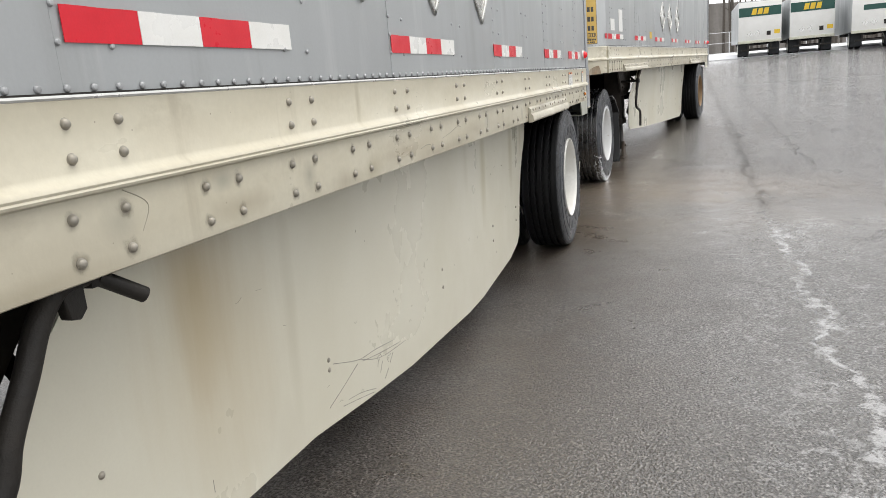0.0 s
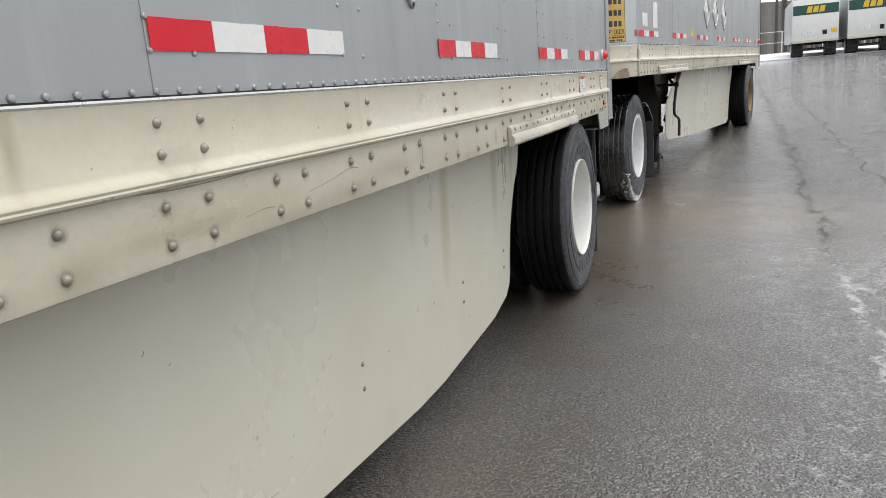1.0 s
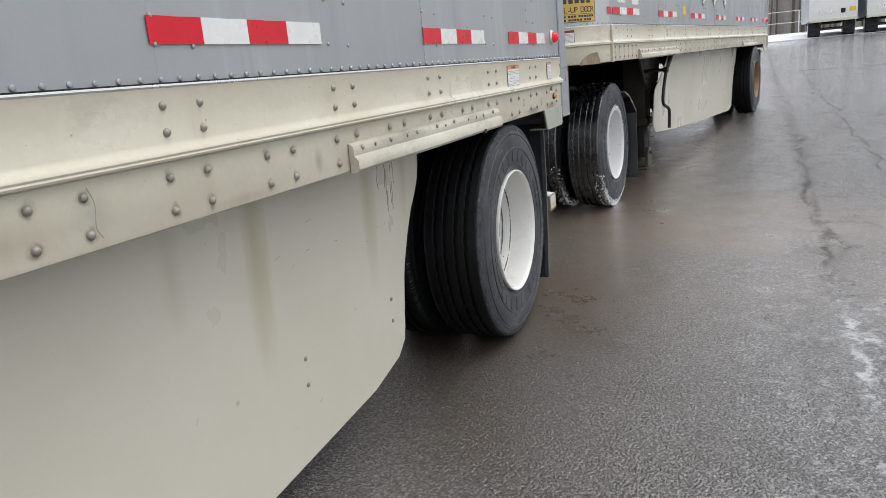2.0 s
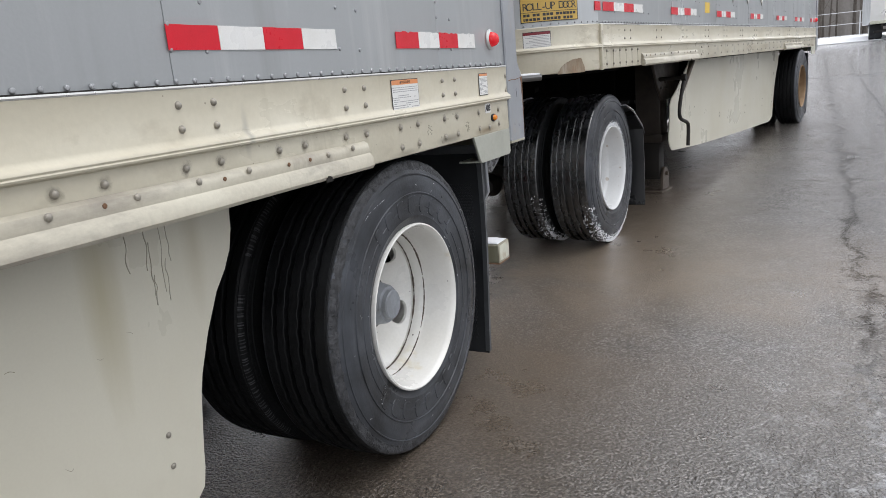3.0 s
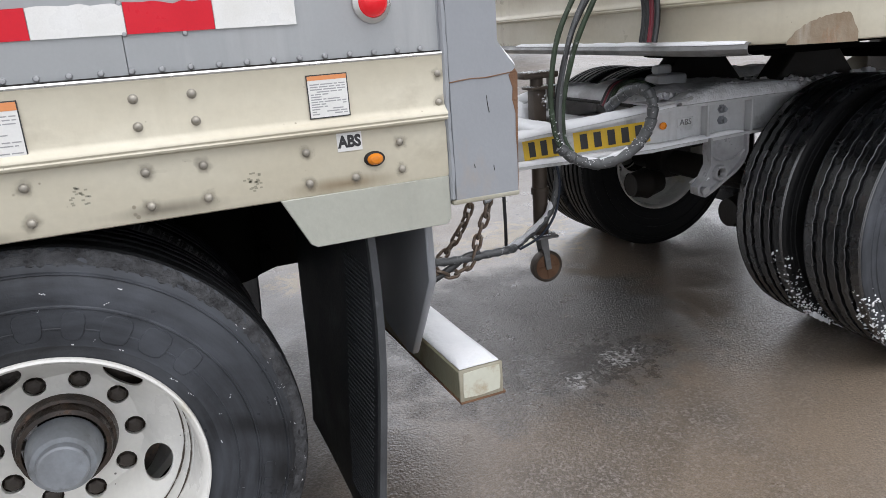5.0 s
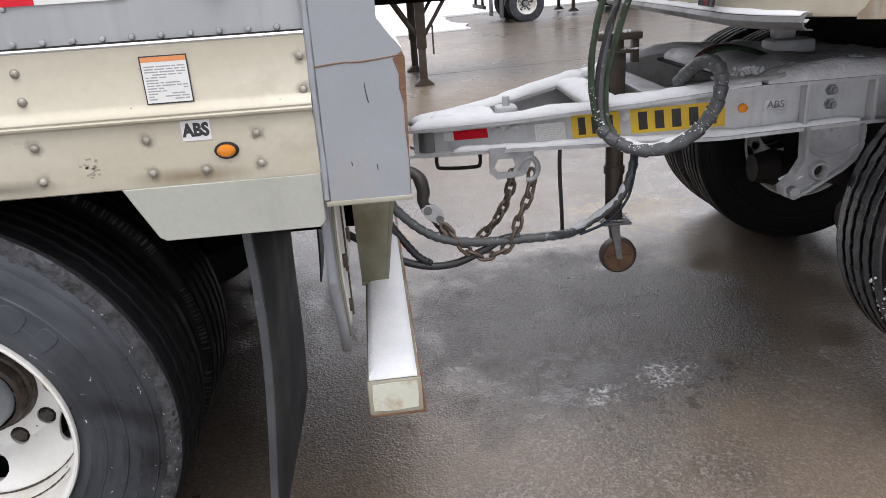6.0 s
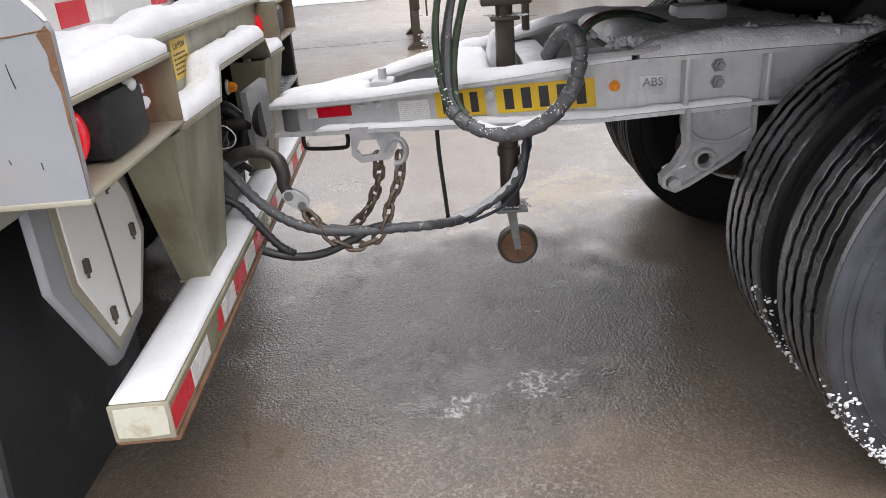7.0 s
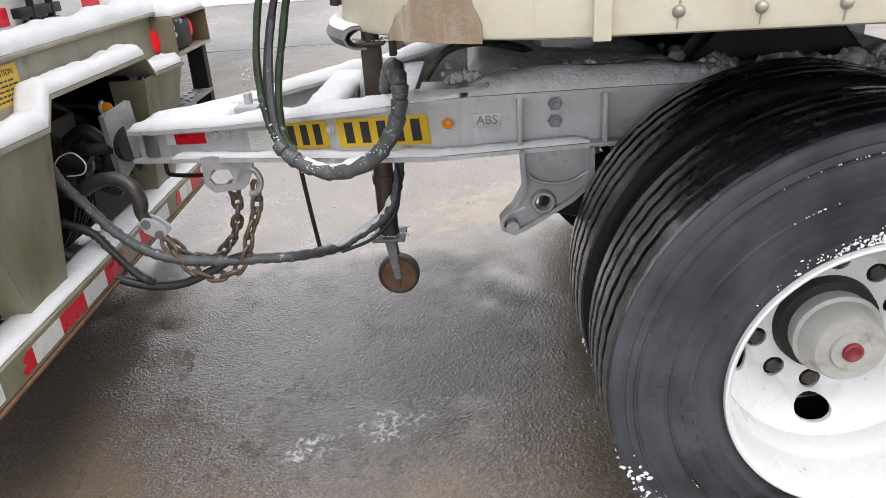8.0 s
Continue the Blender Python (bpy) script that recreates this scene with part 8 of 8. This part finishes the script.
box(bm, (0.0, -0.52, 0.925), (0.10, -0.36, 1.02), 0.015)
box(bm, (0.02, -0.50, 1.02), (0.07, -0.42, 1.06), 0.012)
part("brake_valve", bm, GALV, D)
bm = bmesh.new()
box(bm, (0.40, -0.86, 0.948), (0.53, -0.70, 0.956), 0.002)
tube(bm, [(0.54, -0.87, 0.955), (0.545, -0.76, 0.958), (0.545, -0.70, 0.965), (0.52, -0.69, 0.966)], 0.007, 6, 6)
part("hose_tray", bm, GALV, D)
bm = bmesh.new()
box(bm, (-0.075, -1.50, 0.80), (0.02, -1.42, 0.84), 0.01)
rod(bm, (-0.027, -1.46, 0.84), (-0.027, -1.46, 0.875), 0.014)
part("pin_valve", bm, GALV, D)


# ---- snow that lies on things ----
def snow_layer(name, grids, lift, label, mat=SNOW, m=None):
    bm = bmesh.new()
    for i, g in enumerate(grids):
        heap(bm, g, lift if isinstance(lift, float) else lift[i], seed=i * 3.7)
    return tagged(part(name, bm, mat, smooth=75, m=m), label, "snow", kind="stuff")


snow_layer("bumper_snow", [sheet((-0.108, 0.042, 0.4885), (-2.36, 0, 0), (0, 0.112, 0), 60, 7)], 0.016, "thin wet snow lying along the bumper bar")
bank = sheet((-0.012, 0.0, 1.112), (-0.545, 0, 0), (0, 0.164, 0), 26, 10)
snow_layer("lamp_box_snow", [bank, sheet((-2.10, 0.0, 1.112), (-0.48, 0, 0), (0, 0.164, 0), 24, 10)], 0.05, "rounded snow on the lamp boxes")
snow_layer("tail_sill_snow", [sheet((-0.05, -0.009, 1.132), (-2.5, 0, 0), (0, 0.105, 0), 90, 8)], 0.060, "snow heaped along the tail sill")
ledge_line = [(-0.57 - 0.345 * k / 24, 0.950 - 0.009 * k / 24) for k in range(25)] + [(-0.925, 0.957), (-0.935, 0.972), (-0.945, 0.988), (-0.955, 1.003), (-0.965, 1.019)] + [(-0.965 - 0.735 * k / 40, 1.019 - 0.004 * k / 40) for k in range(1, 41)]
snow_layer("ledge_snow", [[[Vector((x, 0.074 + 0.096 * j / 8, z)) for j in range(9)] for x, z in ledge_line], sheet((-1.775, 0.074, 0.939), (-0.33, 0, -0.011), (0, 0.094, 0), 18, 7)],
           0.048, "rounded snow along the stepped ledge")
snow_layer("post_edge_snow", [[[Vector((x, 0.127 + 0.047 * k / 8, 1.287 - 0.057 * k / 8)) for k in range(9)] for x in (-0.006, -0.003, 0.0, 0.003, 0.006)]], 0.010, "strip of snow on the sloped post edge")


def beam_strip(side, k0, k1, out0, out1, top=True, n=8):
    rows = []
    for k in range(k0, k1):
        for j in range(n):
            t = j / n
            a, b = Vector(WEB[k]), Vector(WEB[k + 1])
            d = (b - a).normalized()
            nn = Vector((d.y, -d.x))
            c = a.lerp(b, t)
            zt = (TOPZ if top else LOWZ)
            z = zt[k] + (zt[k + 1] - zt[k]) * t + (0.0 if top else 0.011)
            wob = 0.006 * noise.noise(Vector((c.x * 30, c.y * 30, side)))
            rows.append([Vector((side * (c.x + nn.x * o), c.y + nn.y * o, z)) for o in [out0 + (out1 + wob - out0) * q / 6 for q in range(7)]])
    return rows


snow_layer("drawbar_snow", [beam_strip(1, 0, 6, -0.044, 0.043), beam_strip(-1, 0, 7, -0.044, 0.043), sheet((-0.09, -1.80, 0.800), (0.18, 0, 0), (0, 0.06, 0), 12, 5),
                            sheet((-0.11, -1.75, 0.797), (0.22, 0, 0), (0, 0.25, 0), 14, 14), sheet((-0.29, -1.22, 0.862), (0.58, 0, 0), (0, 0.12, 0), 26, 8), sheet((-0.24, -1.10, 0.83), (0.16, 0, 0), (0, 0.10, 0), 12, 8)],
           [0.030, 0.032, 0.012, 0.040, 0.036, 0.13], "clean snow lying along the drawbar beams", m=M_DOLLY)
snow_layer("beam_foot_snow", [beam_strip(1, 1, 7, 0.008, 0.042, False)], 0.020, "thin snow on the lower beam flange", m=M_DOLLY)
snow_layer("deck_slush", [beam_strip(1, 6, 8, -0.05, 0.042), sheet((-0.40, -0.74, 0.926), (0.85, 0, 0), (0, 0.55, 0), 36, 24), sheet((-0.46, -0.20, 0.926), (0.14, 0, 0), (0, 0.8, 0), 8, 24), sheet((0.34, -0.16, 0.926), (0.12, 0, 0), (0, 0.8, 0), 8, 30)],
           [0.050, 0.060, 0.06, 0.060], "grey trodden slush on the dolly deck", SLUSH, M_DOLLY)
rnd = random.Random(31)
bm = bmesh.new()
for i in range(620):
    y = rnd.uniform(-0.80, 0.30)
    x = rnd.uniform(0.40, 0.535) if rnd.random() < 0.72 else rnd.uniform(0.05, 0.40)
    if y < -0.70:
        x = min(x, 0.44)
    if noise.noise(Vector((x * 6, y * 5, 1.0))) < -0.20:
        continue
    q = rnd.choice((rnd.uniform(0.004, 0.009), rnd.uniform(0.006, 0.014), rnd.uniform(0.010, 0.022)))
    if y < -0.5:
        q *= 0.6
    p = Vector((x, y, 0.946 + rnd.uniform(0.004, 0.026) + (0.010 if 0.42 < x < 0.50 else 0.0)))
    lump = bmesh.ops.create_icosphere(bm, subdivisions=2 if q > 0.008 else 1, radius=q, matrix=Matrix.Translation(p) @ Euler((rnd.random() * 3, rnd.random() * 3, 0)).to_matrix().to_4x4() @ Matrix.Diagonal((1.0, rnd.uniform(0.8, 1.6), 0.8, 1)))
    for v in lump["verts"]:
        v.co += (v.co - p) * 0.55 * noise.noise(v.co * 70)
tagged(part("snow_clumps", bm, SLUSH, smooth=75, m=M_DOLLY), "lumps of dirty snow on the dolly deck", "snow", kind="stuff")
bm = bmesh.new()
tube(bm, [(0.066, -1.275, 0.347), (0.045, -1.20, 0.366), (0.03, -1.12, 0.402), (0.022, -1.05, 0.452), (0.02, -1.012, 0.51)], 0.0125, 8, 9, 0.7)
tagged(part("cable_snow", bm, SNOW, smooth=75, m=M_DOLLY), "snow clinging along the sagging cable", "snow", kind="stuff")
rnd = random.Random(77)
bm = bmesh.new()
LOOP = curve_points([(-0.815, 0.745, 1.06), (-0.812, 0.775, 0.97), (-0.797, 0.800, 0.885), (-0.778, 0.851, 0.838), (-0.746, 0.941, 0.811), (-0.710, 1.043, 0.846), (-0.689, 1.107, 0.922), (-0.690, 1.130, 1.0)], 40)
for i in range(420):
    p = LOOP[int(rnd.random() ** 0.8 * (len(LOOP) - 1))].copy()
    if noise.noise(p * 14) < -0.1 and rnd.random() < 0.7:
        continue
    a = rnd.gauss(1.2, 0.9)
    p += Vector((0.0195 * math.cos(a), rnd.uniform(-0.012, 0.012), 0.0195 * math.sin(a)))
    q = rnd.uniform(0.0008, 0.0030)
    bmesh.ops.create_icosphere(bm, subdivisions=1, radius=q, matrix=Matrix.Translation(p) @ Euler((rnd.random() * 3, rnd.random() * 3, 0)).to_matrix().to_4x4() @ Matrix.Diagonal((0.8, rnd.uniform(0.8, 2.0), 0.9, 1)))
for i in range(160):
    p = M_DOLLY @ Vector((-0.035 + rnd.uniform(-0.05, 0.05), -1.043 + rnd.uniform(-0.07, 0.07), rnd.choice((1.017, 1.078, 0.3585))))
    bmesh.ops.create_icosphere(bm, subdivisions=1, radius=rnd.uniform(0.002, 0.006), matrix=Matrix.Translation(p) @ Matrix.Diagonal((1.0, rnd.uniform(0.8, 1.6), 0.6, 1)))
tagged(part("hose_frost", bm, SNOW, smooth=75), "specks of snow stuck on the hoses and jack", "snow", kind="stuff")
bm = bmesh.new()
tube(bm, [(-0.770, 0.872, 0.842), (-0.757, 0.905, 0.831), (-0.745, 0.943, 0.827), (-0.728, 0.99, 0.838), (-0.712, 1.036, 0.858)], 0.0095, 8, 9, 0.8)
tagged(part("hose_snow", bm, SNOW, smooth=75), "snow lying in the bend of the hose loop", "snow", kind="stuff")
snow_layer("fender_edge_snow", [[[Vector((x, y, z)) for y, z in ((0.235, 0.905), (0.33, 0.879), (0.40, 0.860), (0.50, 0.804), (0.60, 0.748), (0.655, 0.716))] for x in (1.165, 1.178, 1.19, 1.204)]], 0.010, "thin snow on the fender edge", m=M_DOLLY)
snow_layer("hanger_snow", [sheet((0.49, -0.655, 0.625), (0.058, 0, 0), (0, 0.05, 0.02), 6, 8)], 0.015, "snow caught on the hanger", m=M_DOLLY)
lip = []
for k in range(44):
    x, y, ox, oy = nose_point(0.45 + 1.6 * k / 43)
    lip.append([Vector((x + ox * o, y + oy * o, z)) for o, z in ((0.004, 1.020), (0.010, 1.020), (0.017, 1.020), (0.024, 1.0175), (0.031, 1.0145))])
snow_layer("nose_lip_snow", [lip], 0.010, "snow line on the steel lip under the nose", m=M_BACK)


def shoulder(r):
    """How far out the tyre's wall stands at that radius."""
    line = [(0.43, 0.1408), (0.4495, 0.1370), (0.466, 0.1330), (0.481, 0.1290), (0.488, 0.1260), (0.4945, 0.1195), (0.504, 0.112)]
    for (r0, x0), (r1, x1) in zip(line, line[1:]):
        if r <= r1:
            return x0 + (x1 - x0) * (r - r0) / (r1 - r0)
    return 0.112


def wheel_snow(parent_matrix, centre, side, seed, count, lo, hi, rim_flecks=0):
    """Loose flecks and a packed rim of snow on the lower shoulder of a tyre."""
    rnd = random.Random(seed)
    bm = bmesh.new()
    for i in range(count):
        a = lo + (hi - lo) * rnd.random() ** 0.6
        r = rnd.choice((rnd.uniform(0.455, 0.50), rnd.uniform(0.478, 0.503)))
        x = shoulder(r) + rnd.uniform(-0.001, 0.001)
        if rnd.random() < 0.3:
            r, x = 0.4985, rnd.uniform(0.05, 0.108)
        q = rnd.choice((rnd.uniform(0.0010, 0.0024), rnd.uniform(0.0016, 0.0044), rnd.uniform(0.0022, 0.0066)))
        p = Vector((side * x, r * math.cos(a), r * math.sin(a)))
        bmesh.ops.create_icosphere(bm, subdivisions=1, radius=q, matrix=Matrix.Translation(p) @ Euler((rnd.random() * 3, rnd.random() * 3, 0)).to_matrix().to_4x4() @ Matrix.Diagonal((0.7, rnd.uniform(0.7, 2.3), rnd.uniform(0.6, 1.1), 1)))
    for i in range(150):
        a = lo + (hi - lo) * (0.45 + 0.75 * i / 150)
        r = 0.494 + rnd.uniform(-0.004, 0.004)
        p = Vector((side * 0.120, r * math.cos(a), r * math.sin(a)))
        if noise.noise(p * 14) > -0.12:
            bmesh.ops.create_icosphere(bm, subdivisions=1, radius=rnd.uniform(0.007, 0.013), matrix=Matrix.Translation(p) @ Matrix.Diagonal((0.7, 1.2, 1.0, 1)))
    for i in range(rim_flecks * 3):
        a = radians(rnd.gauss(68, 26))
        r = 0.288 + abs(rnd.gauss(0.0, 0.012))
        x = 0.131 + 0.33 * (r - 0.290) if r < 0.312 else 0.1375 + 0.03 * (r - 0.312)
        p = Vector((side * (x + 0.001), r * math.cos(a), r * math.sin(a)))
        bmesh.ops.create_icosphere(bm, subdivisions=1, radius=rnd.choice((rnd.uniform(0.0008, 0.0020), rnd.uniform(0.0014, 0.0036))), matrix=Matrix.Translation(p) @ Euler((rnd.random() * 3, 0, 0)).to_matrix().to_4x4() @ Matrix.Diagonal((0.7, rnd.uniform(0.8, 2.2), 1.0, 1)))
    for i in range(rim_flecks * 2):
        a = rnd.uniform(radians(-150), radians(130))
        r, x = rnd.choice(((0.388, 0.1435), (0.388, 0.1435), (0.4515, 0.1385)))
        p = Vector((side * x, r * math.cos(a), r * math.sin(a)))
        if noise.noise(p * 9) > -0.05:
            bmesh.ops.create_icosphere(bm, subdivisions=1, radius=rnd.uniform(0.0008, 0.0019), matrix=Matrix.Translation(p))
    return tagged(part("tyre_snow", bm, SNOW, smooth=75, m=parent_matrix @ Matrix.Translation(centre)), "flecks of snow packed on the tyre shoulder", "snow", kind="stuff")


wheel_snow(M_DOLLY, (1.175 - 0.1425, 0, WZ), 1, 3, 1300, radians(196), radians(310), 300)
wheel_snow(M_DOLLY, (1.175 - 0.1425 - 0.335, 0, WZ), 1, 5, 620, radians(188), radians(285))

# ---- the yard beyond ----
def parked_trailer(m, length, label, legs=True, wheel_y=(1.2,), style="plain", low=1.20, high=3.95):
    """A trailer parked in the yard, seen far off: nose towards +y in its own coordinates, near corner of its tail at the origin."""
    P = thing("parked_trailer", label, "semi-trailer", m, "parked trailers")
    if style == "flat":
        bm = bmesh.new()
        box(bm, (-2.5, 0.0, low), (0.0, length, low + 0.16), 0.01)
        part("deck", bm, ALU, P)
    else:
        bm = bmesh.new()
        box(bm, (-2.5, 0.0, low), (0.0, length, high), 0.02)
        part("body", bm, PANEL, P)
    if style != "flat":
        bm = bmesh.new()
        box(bm, (-2.49, -0.03, low + 0.06), (-0.01, -0.002, high - 0.05), 0.01)
        door = part("rear_door", bm, DOORWHITE, P, "white rear door")
        if style == "banded":
            bm = bmesh.new()
            box(bm, (-2.46, -0.045, 2.50), (-0.04, -0.032, 3.05))
            part("band", bm, GREENBAND, door, smooth=0)
            for k in range(3):
                bm = bmesh.new()
                prism(bm, [(-1.75 + 0.34 * k, 2.60), (-1.47 + 0.34 * k, 2.60), (-1.41 + 0.34 * k, 2.96), (-1.66 + 0.34 * k, 2.96)], 'y', -0.052, -0.046)
                part("logo_shape", bm, YELLOW, door, smooth=0)
        if style == "plainmark":
            for k in range(3):
                bm = bmesh.new()
                prism(bm, [(-1.55 + 0.36 * k, 2.75), (-1.25 + 0.36 * k, 2.75), (-1.19 + 0.36 * k, 3.10), (-1.46 + 0.36 * k, 3.10)], 'y', -0.042, -0.031)
                part("logo_shape", bm, INK, door, smooth=0)
            bm = bmesh.new()
            box(bm, (-1.9, -0.042, 2.16), (-0.5, -0.031, 2.46))
            part("name_bar", bm, GREENBAND, door, smooth=0)
        for x, z in ((-1.8, 1.45), (-1.35, 1.45)):
            bm = bmesh.new()
            prism(bm, [(x - 0.2, z), (x, z - 0.2), (x + 0.2, z), (x, z + 0.2)], 'y', -0.040, -0.031)
            part("placard", bm, ALU, door, smooth=0)
        bm = bmesh.new()
        box(bm, (-0.42, -0.042, 1.36), (-0.10, -0.031, 1.60))
        part("yellow_notice", bm, YELLOW, door, smooth=0)
        bm = bmesh.new()
        box(bm, (-0.85, -0.045, 1.30), (-0.62, -0.031, 1.55))
        part("door_latch", bm, DARKSTEEL, door, smooth=0)
    bm = bmesh.new()
    box(bm, (-2.5, -0.06, low - 0.10), (0.0, 0.05, low + 0.06), 0.01)
    part("sill", bm, BUMPER, P)
    bm = bmesh.new()
    box(bm, (-2.3, 0.0, 0.42), (-0.2, 0.08, 0.52), 0.01)
    for x in (-1.9, -0.6):
        box(bm, (x - 0.05, 0.01, 0.5), (x + 0.05, 0.08, low), 0.01)
    part("bumper", bm, DARKSTEEL, P)
    bm = bmesh.new()
    box(bm, (-2.2, 0.1, low - 0.15), (-0.3, length - 0.6, low))
    part("underframe", bm, UNDER, P, smooth=0)
    for y in wheel_y:
        dual_wheel(P, -0.02, y, 0.502, 1, "white", "plain", None, y)
        dual_wheel(P, -2.48, y, 0.502, -1, "white", "plain", None, y)
        bm = bmesh.new()
        rod(bm, (-2.1, y, 0.502), (-0.4, y, 0.502), 0.07)
        part("axle", bm, UNDER, P)
        for x in (-0.36, -2.14):
            bm = bmesh.new()
            box(bm, (x - 0.30, y - 0.66, 0.14), (x + 0.30, y - 0.645, 1.1))
            part("mudflap", bm, FLAP, P, smooth=0)
    if legs:
        for x in (-0.38, -2.12):
            bm = bmesh.new()
            y = length - 1.55
            box(bm, (x - 0.055, y - 0.065, 0.50), (x + 0.055, y + 0.065, low), 0.008)
            box(bm, (x - 0.04, y - 0.05, 0.06), (x + 0.04, y + 0.05, 0.52), 0.006)
            lg = part("landing_leg", bm, BRONZE, P)
            bm = bmesh.new()
            prism(bm, [(y - 0.14, 0.0), (y + 0.14, 0.0), (y + 0.13, 0.03), (y + 0.05, 0.10), (y - 0.05, 0.10), (y - 0.13, 0.03)], 'x', x - 0.12, x + 0.12, 0.004)
            part("foot", bm, BRONZE, lg)
            for s in (-1, 1):
                bm = bmesh.new()
                rod(bm, (x, y + s * 0.04, 0.66), (x, y + s * 0.42, low), 0.025)
                part("brace", bm, BRONZE, lg)
        bm = bmesh.new()
        rod(bm, (-0.30, length - 1.40, 0.42), (-0.30, length - 1.40, 0.80), 0.012)
        part("crank", bm, BRONZE, P)
    return P


# across the lot, seen under and past the drawbar
parked_trailer(Matrix.Translation((-8.30, -6.1, 0.0)), 8.5, "low flat trailer parked on its landing legs", True, (1.2,), "flat", 1.24)
parked_trailer(Matrix.Translation((-19.45, 3.45, ground_height(3.5))), 8.5, "grey box trailer parked at the edge of the lot", True, (1.2,), "plain", 1.25)
parked_trailer(Matrix.Translation((-20.8, 13.4, ground_height(8.5))) @ Matrix.Rotation(math.pi, 4, 'Z') @ Matrix.Translation((2.5, 0, 0)), 8.5, "grey box trailer parked beyond", True, (5.2,), "plain", 1.25)
# row with tails towards the yard
far = 45.0
for i, x in enumerate((6.2, 9.15, 12.3, 15.4, 18.6)):
    parked_trailer(Matrix.Translation((x, far + (0.0, 0.0, -1.5, -1.0, 0.0)[i], ground_height(far))) @ Matrix.Rotation(radians((0, 0, -3, -3, -2)[i]), 4, 'Z'), 8.5,
                   "white-doored box trailer with green band" if i < 2 else "white-doored box trailer with plain dark marks", False, (1.2,), "banded" if i < 2 else "plainmark", 0.98, 3.42)


def snow_field(name, lo, hi, n, lift, label):
    bm = bmesh.new()
    cells = []
    for i in range(n[0] + 1):
        row = []
        for j in range(n[1] + 1):
            x = lo[0] + (hi[0] - lo[0]) * i / n[0]
            y = lo[1] + (hi[1] - lo[1]) * j / n[1]
            if i in (0, n[0]):
                x += 0.5 * noise.noise(Vector((y * 0.7, i, 3)))
            if j in (0, n[1]):
                y += 0.5 * noise.noise(Vector((x * 0.7, j, 5)))
            row.append(Vector((x, y, ground_height(y) + 0.004)))
        cells.append(row)
    heap(bm, cells, lift)
    return tagged(part(name, bm, SNOW, smooth=75), label, "snow", kind="stuff")


snow_field("snow_verge", (-90, 45.6), (110, 66), (150, 20), 0.11, "snow-covered verge at the edge of the lot")
snow_field("snow_bank", (-46, -40), (-18.6, 2.9), (30, 50), 0.14, "snow-covered strip beyond the lot")
snow_field("snow_patch", (-60, -40), (-26, 40), (30, 60), 0.2, "snowy ground beyond the parked trailers")

# wire fence on the verge
fence = thing("wire_fence", "grey chain-link fence posts and rails at the wood's edge", "fence", Matrix.Translation((0, 63.0, ground_height(63))))
bm = bmesh.new()
rod(bm, (0, 0, 0), (0, 0, 1.9), 0.04, seg=8)
POSTM = finish(bm, GALV, 38, "post")
for k in range(34):
    part("post", POSTM, None, fence, m=Matrix.Translation((-50 + 3.0 * k, 0, 0)))
for z in (0.15, 1.0, 1.88):
    bm = bmesh.new()
    rod(bm, (-50, 0, z), (50, 0, z), 0.02, seg=6)
    part("rail", bm, GALV, fence)


def bare_woods():
    """Leafless trunks and limbs behind the lot, too many to count."""
    rnd = random.Random(12)
    bm = bmesh.new()
    for i in range(520):
        x, y = rnd.uniform(-95, 100), rnd.uniform(66, 104)
        h, r = rnd.uniform(9, 17), rnd.uniform(0.07, 0.22)
        z0 = ground_height(y) - 0.1
        lean = Vector((rnd.uniform(-0.5, 0.5), rnd.uniform(-0.4, 0.4), 0))
        p, q = Vector((x, y, z0)), Vector((x, y, z0 + h)) + lean
        rod(bm, p, q, r, r * 0.25, seg=6, caps=False)
        for k in range(rnd.randint(3, 6)):
            t = rnd.uniform(0.15, 0.9)
            a = p.lerp(q, t)
            b = a + Vector((rnd.uniform(-1.6, 1.6), rnd.uniform(-1.0, 1.0), rnd.uniform(0.5, 2.2)))
            rod(bm, a, b, r * 0.35 * (1.1 - t), 0.012, seg=4, caps=False)
    return tagged(part("bare_woods", bm, BARK, smooth=60), "leafless grey-brown winter woods", "trees", kind="stuff")


bare_woods()
bm = bmesh.new()
for (x0, y0, x1, y1) in ((-400, 108, 400, 112), (-75, -300, -70, 110)):
    pts = [(x0 + (x1 - x0) * k / 80, y0 + (y1 - y0) * k / 80) for k in range(81)]
    A = [bm.verts.new((x, y, 0.0)) for x, y in pts]
    B = [bm.verts.new((x, y, 11 + 4 * noise.noise(Vector((x * 0.06, y * 0.06, 0))) + 2 * noise.noise(Vector((x * 0.4, y * 0.4, 1))))) for x, y in pts]
    for k in range(80):
        bm.faces.new((A[k], A[k + 1], B[k + 1], B[k]))
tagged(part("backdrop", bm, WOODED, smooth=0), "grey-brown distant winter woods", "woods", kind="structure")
